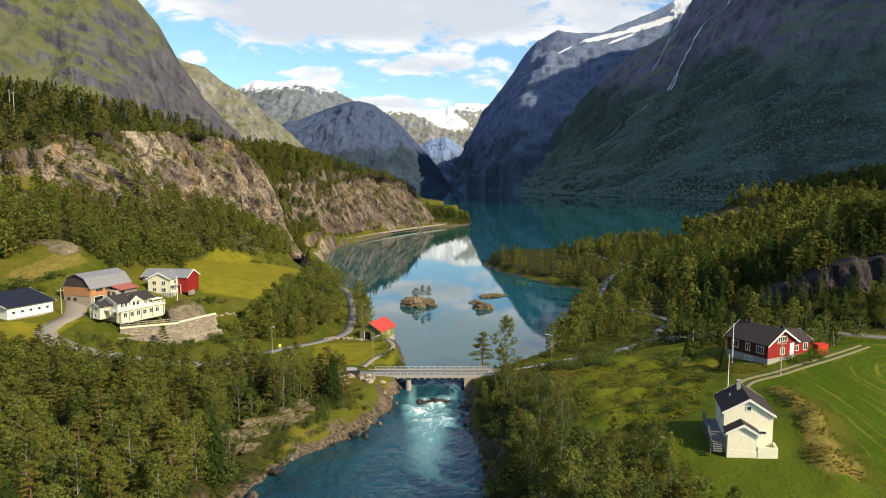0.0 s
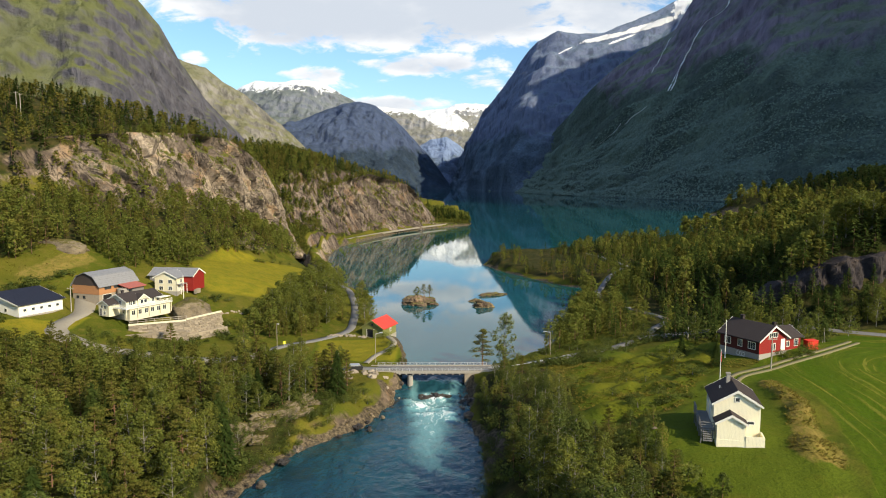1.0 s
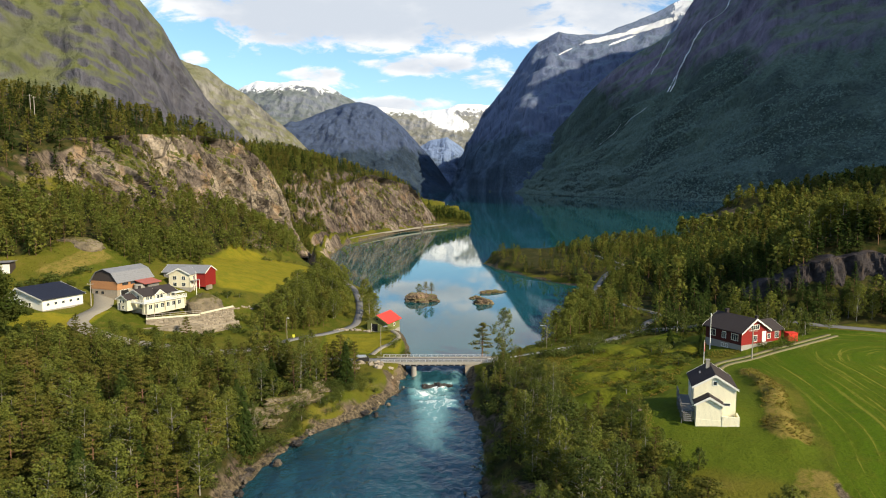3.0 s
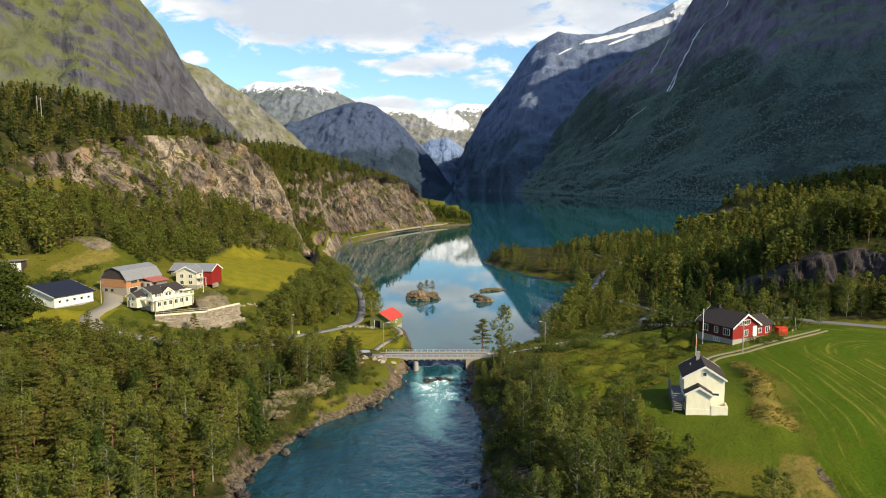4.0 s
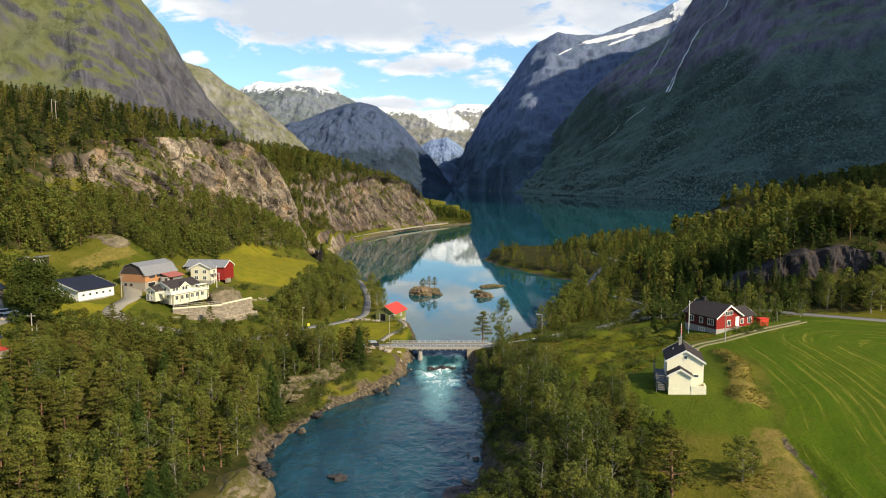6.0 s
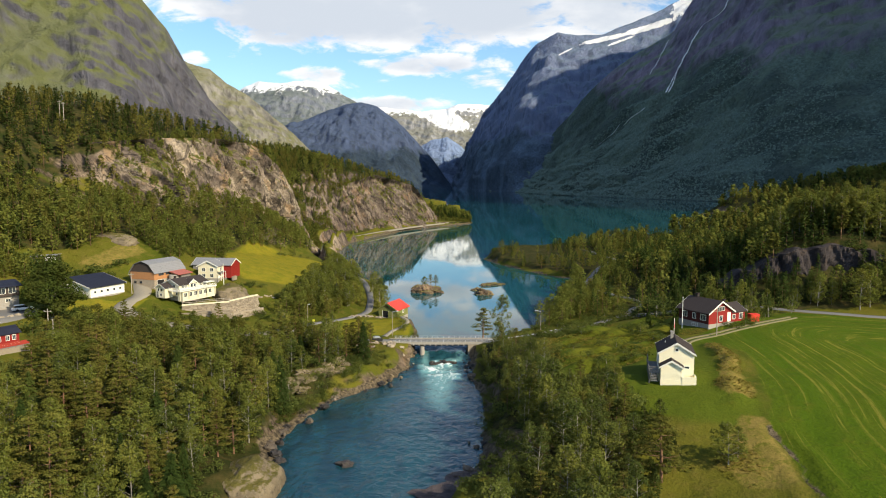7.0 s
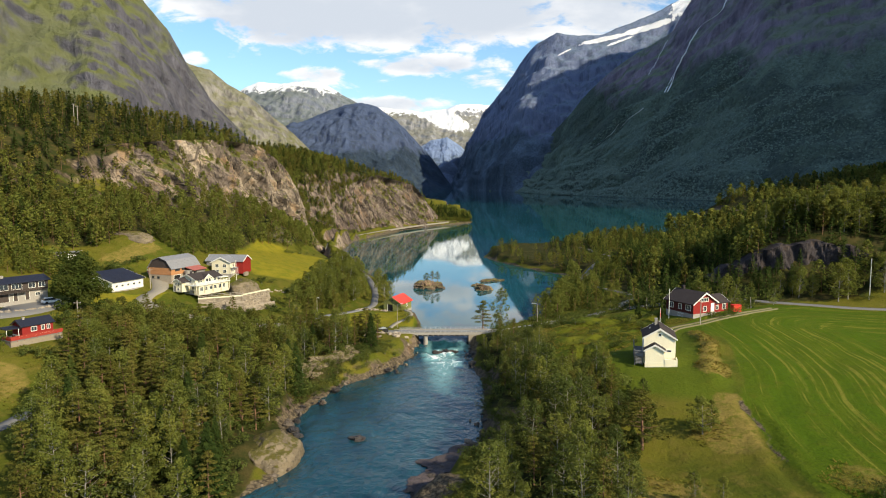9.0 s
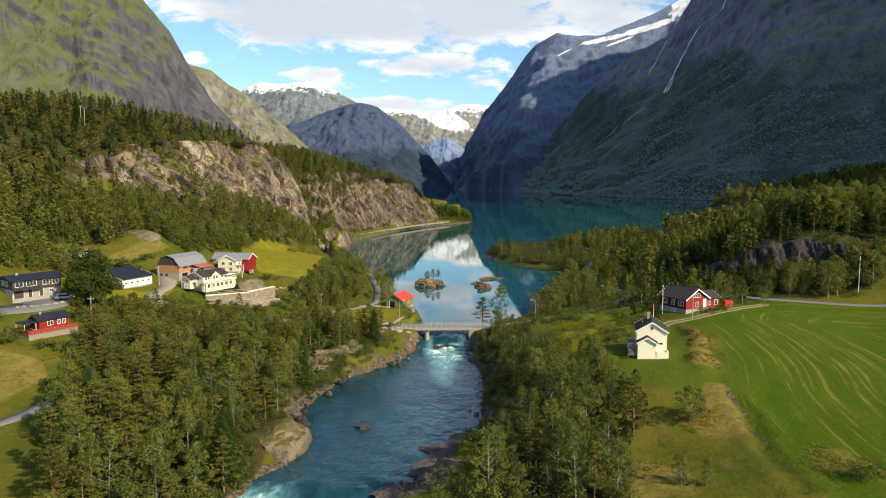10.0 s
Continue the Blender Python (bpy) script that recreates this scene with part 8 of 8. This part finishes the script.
    for line, n in (([(14, 147), (46, 163)], 26), ([(18, 140), (34, 147)], 16), ([(32, 147), (54, 165)], 26), ([(50, 168), (60, 186)], 14), ([(61, 117), (70, 122)], 9), ([(-52, 176), (-44, 200)], 14), ([(-64, 178), (-58, 186)], 8), ([(-9, 150), (-13, 168)], 8), ([(9, 70), (9, 132)], 40), ([(-30, 96), (-13, 129)], 62), ([(-34, 98), (-20, 122)], 30), ([(-70, 250), (-60, 266)], 8)):
        (ax, ay), (bx, by) = line
        for k in range(n):
            t = (k + rng.random()) / n
            plant("bush", ax + (bx - ax) * t + rng.normal() * 0.8, ay + (by - ay) * t + rng.normal() * 0.8, rng.uniform(0.9, 2.2), rng, "bushes of the valley")



def waterfalls():
    """Thin white falls down the eastern mountain wall."""
    for line, width in (([(772, 1887, 524), (744, 1865, 484), (720, 1921, 467), (683, 1884, 422), (657, 1866, 381), (636, 1859, 343), (606, 1814, 292), (593, 1807, 268)], 2.4),
                        ([(640, 1858, 345), (626, 1868, 317), (587, 1809, 268)], 2.4), ([(673, 2061, 454), (639, 2023, 404), (587, 1951, 334)], 1.4),
                        ([(542, 1844, 232), (520, 1870, 210), (506, 1916, 191)], 2.6), ([(498, 1930, 195), (482, 1945, 168), (454, 1995, 142)], 1.5)):
        p = dense(line, 5.0)
        p[:, 0] += 5.0 * fractal(p[:, 2], p[:, 2] * 0 + width * 31, 16, 3, 0.6, 5)
        p += np.array([-5.0, -14.0, 2.5])
        half = 0.46 * width * (0.55 + 1.1 * np.clip(fractal(p[:, 2], p[:, 0] * 0, 12, 3, 0.6, 9) + 0.3, 0, 1))
        side = np.array([0.94, -0.34, 0.0])
        mid = p + np.array([-0.6, -1.6, 0.2])
        ob = sheet("waterfall", np.stack([p - side * half[:, None], mid, p + side * half[:, None]], 1), FALLS)
        tagged(ob, "thin white waterfall on the dark mountain wall", "waterfall", kind="structure")


def grass_tufts():
    """Uneven tussocks on the rough banks and the unmown slopes, far too many to count."""
    rng = np.random.default_rng(44)
    spots = []
    for polygon, gap in (([(30, 98), (44, 100), (58, 118), (46, 122), (30, 142), (22, 138), (24, 100)], 0.5),
                         ([(-56, 172), (-50, 168), (-44, 176), (-44, 196), (-50, 192)], 0.9), ([(-135, 150), (-92, 160), (-100, 196), (-130, 180)], 1.3),
                         ([(-40, 78), (-27, 96), (-10, 118), (-9, 140), (-26, 140), (-34, 100)], 1.0), ([(-125, 50), (-78, 55), (-72, 92), (-110, 104)], 1.1), (HAY, 0.5), (DITCH_HAY, 0.5), (LOW_HAY, 0.6), (MOUND, 0.5)):
        x, y = scatter(polygon, gap, rng)
        keep = (fractal(x, y, 5.0, 3, 0.6, 71) > -0.05) & (~inside(x, y, YARD_LAWN) | inside(x, y, HAY))
        spots.append(np.column_stack([x[keep], y[keep]]))
    p = np.vstack(spots)
    z = ROADED(p[:, 0], p[:, 1])
    n = len(p)
    blades = 5
    ang = rng.random((n, blades)) * 2 * math.pi
    tall = rng.uniform(0.08, 0.34, (n, 1)) * rng.uniform(0.6, 1.2, (n, blades))
    root = np.stack([p[:, None, 0] + 0.12 * np.cos(ang), p[:, None, 1] + 0.12 * np.sin(ang), np.repeat(z[:, None] - 0.05, blades, 1)], 2)
    side = np.stack([-np.sin(ang), np.cos(ang), 0 * ang], 2) * 0.13
    tip = root + np.stack([np.cos(ang) * tall * 1.5, np.sin(ang) * tall * 1.5, tall], 2)
    verts = np.stack([root - side, root + side, tip], 2).reshape(-1, 3)
    ob = new("grass", raw_mesh("grass", verts, np.arange(len(verts)).reshape(-1, 3), TUSSOCK))
    tagged(ob, "rough olive grass tussocks on the banks and slopes", "grass", kind="stuff")


waterfalls()
grass_tufts()
plant_valley()
on_ledges()
on_brow()
mountain_wood()
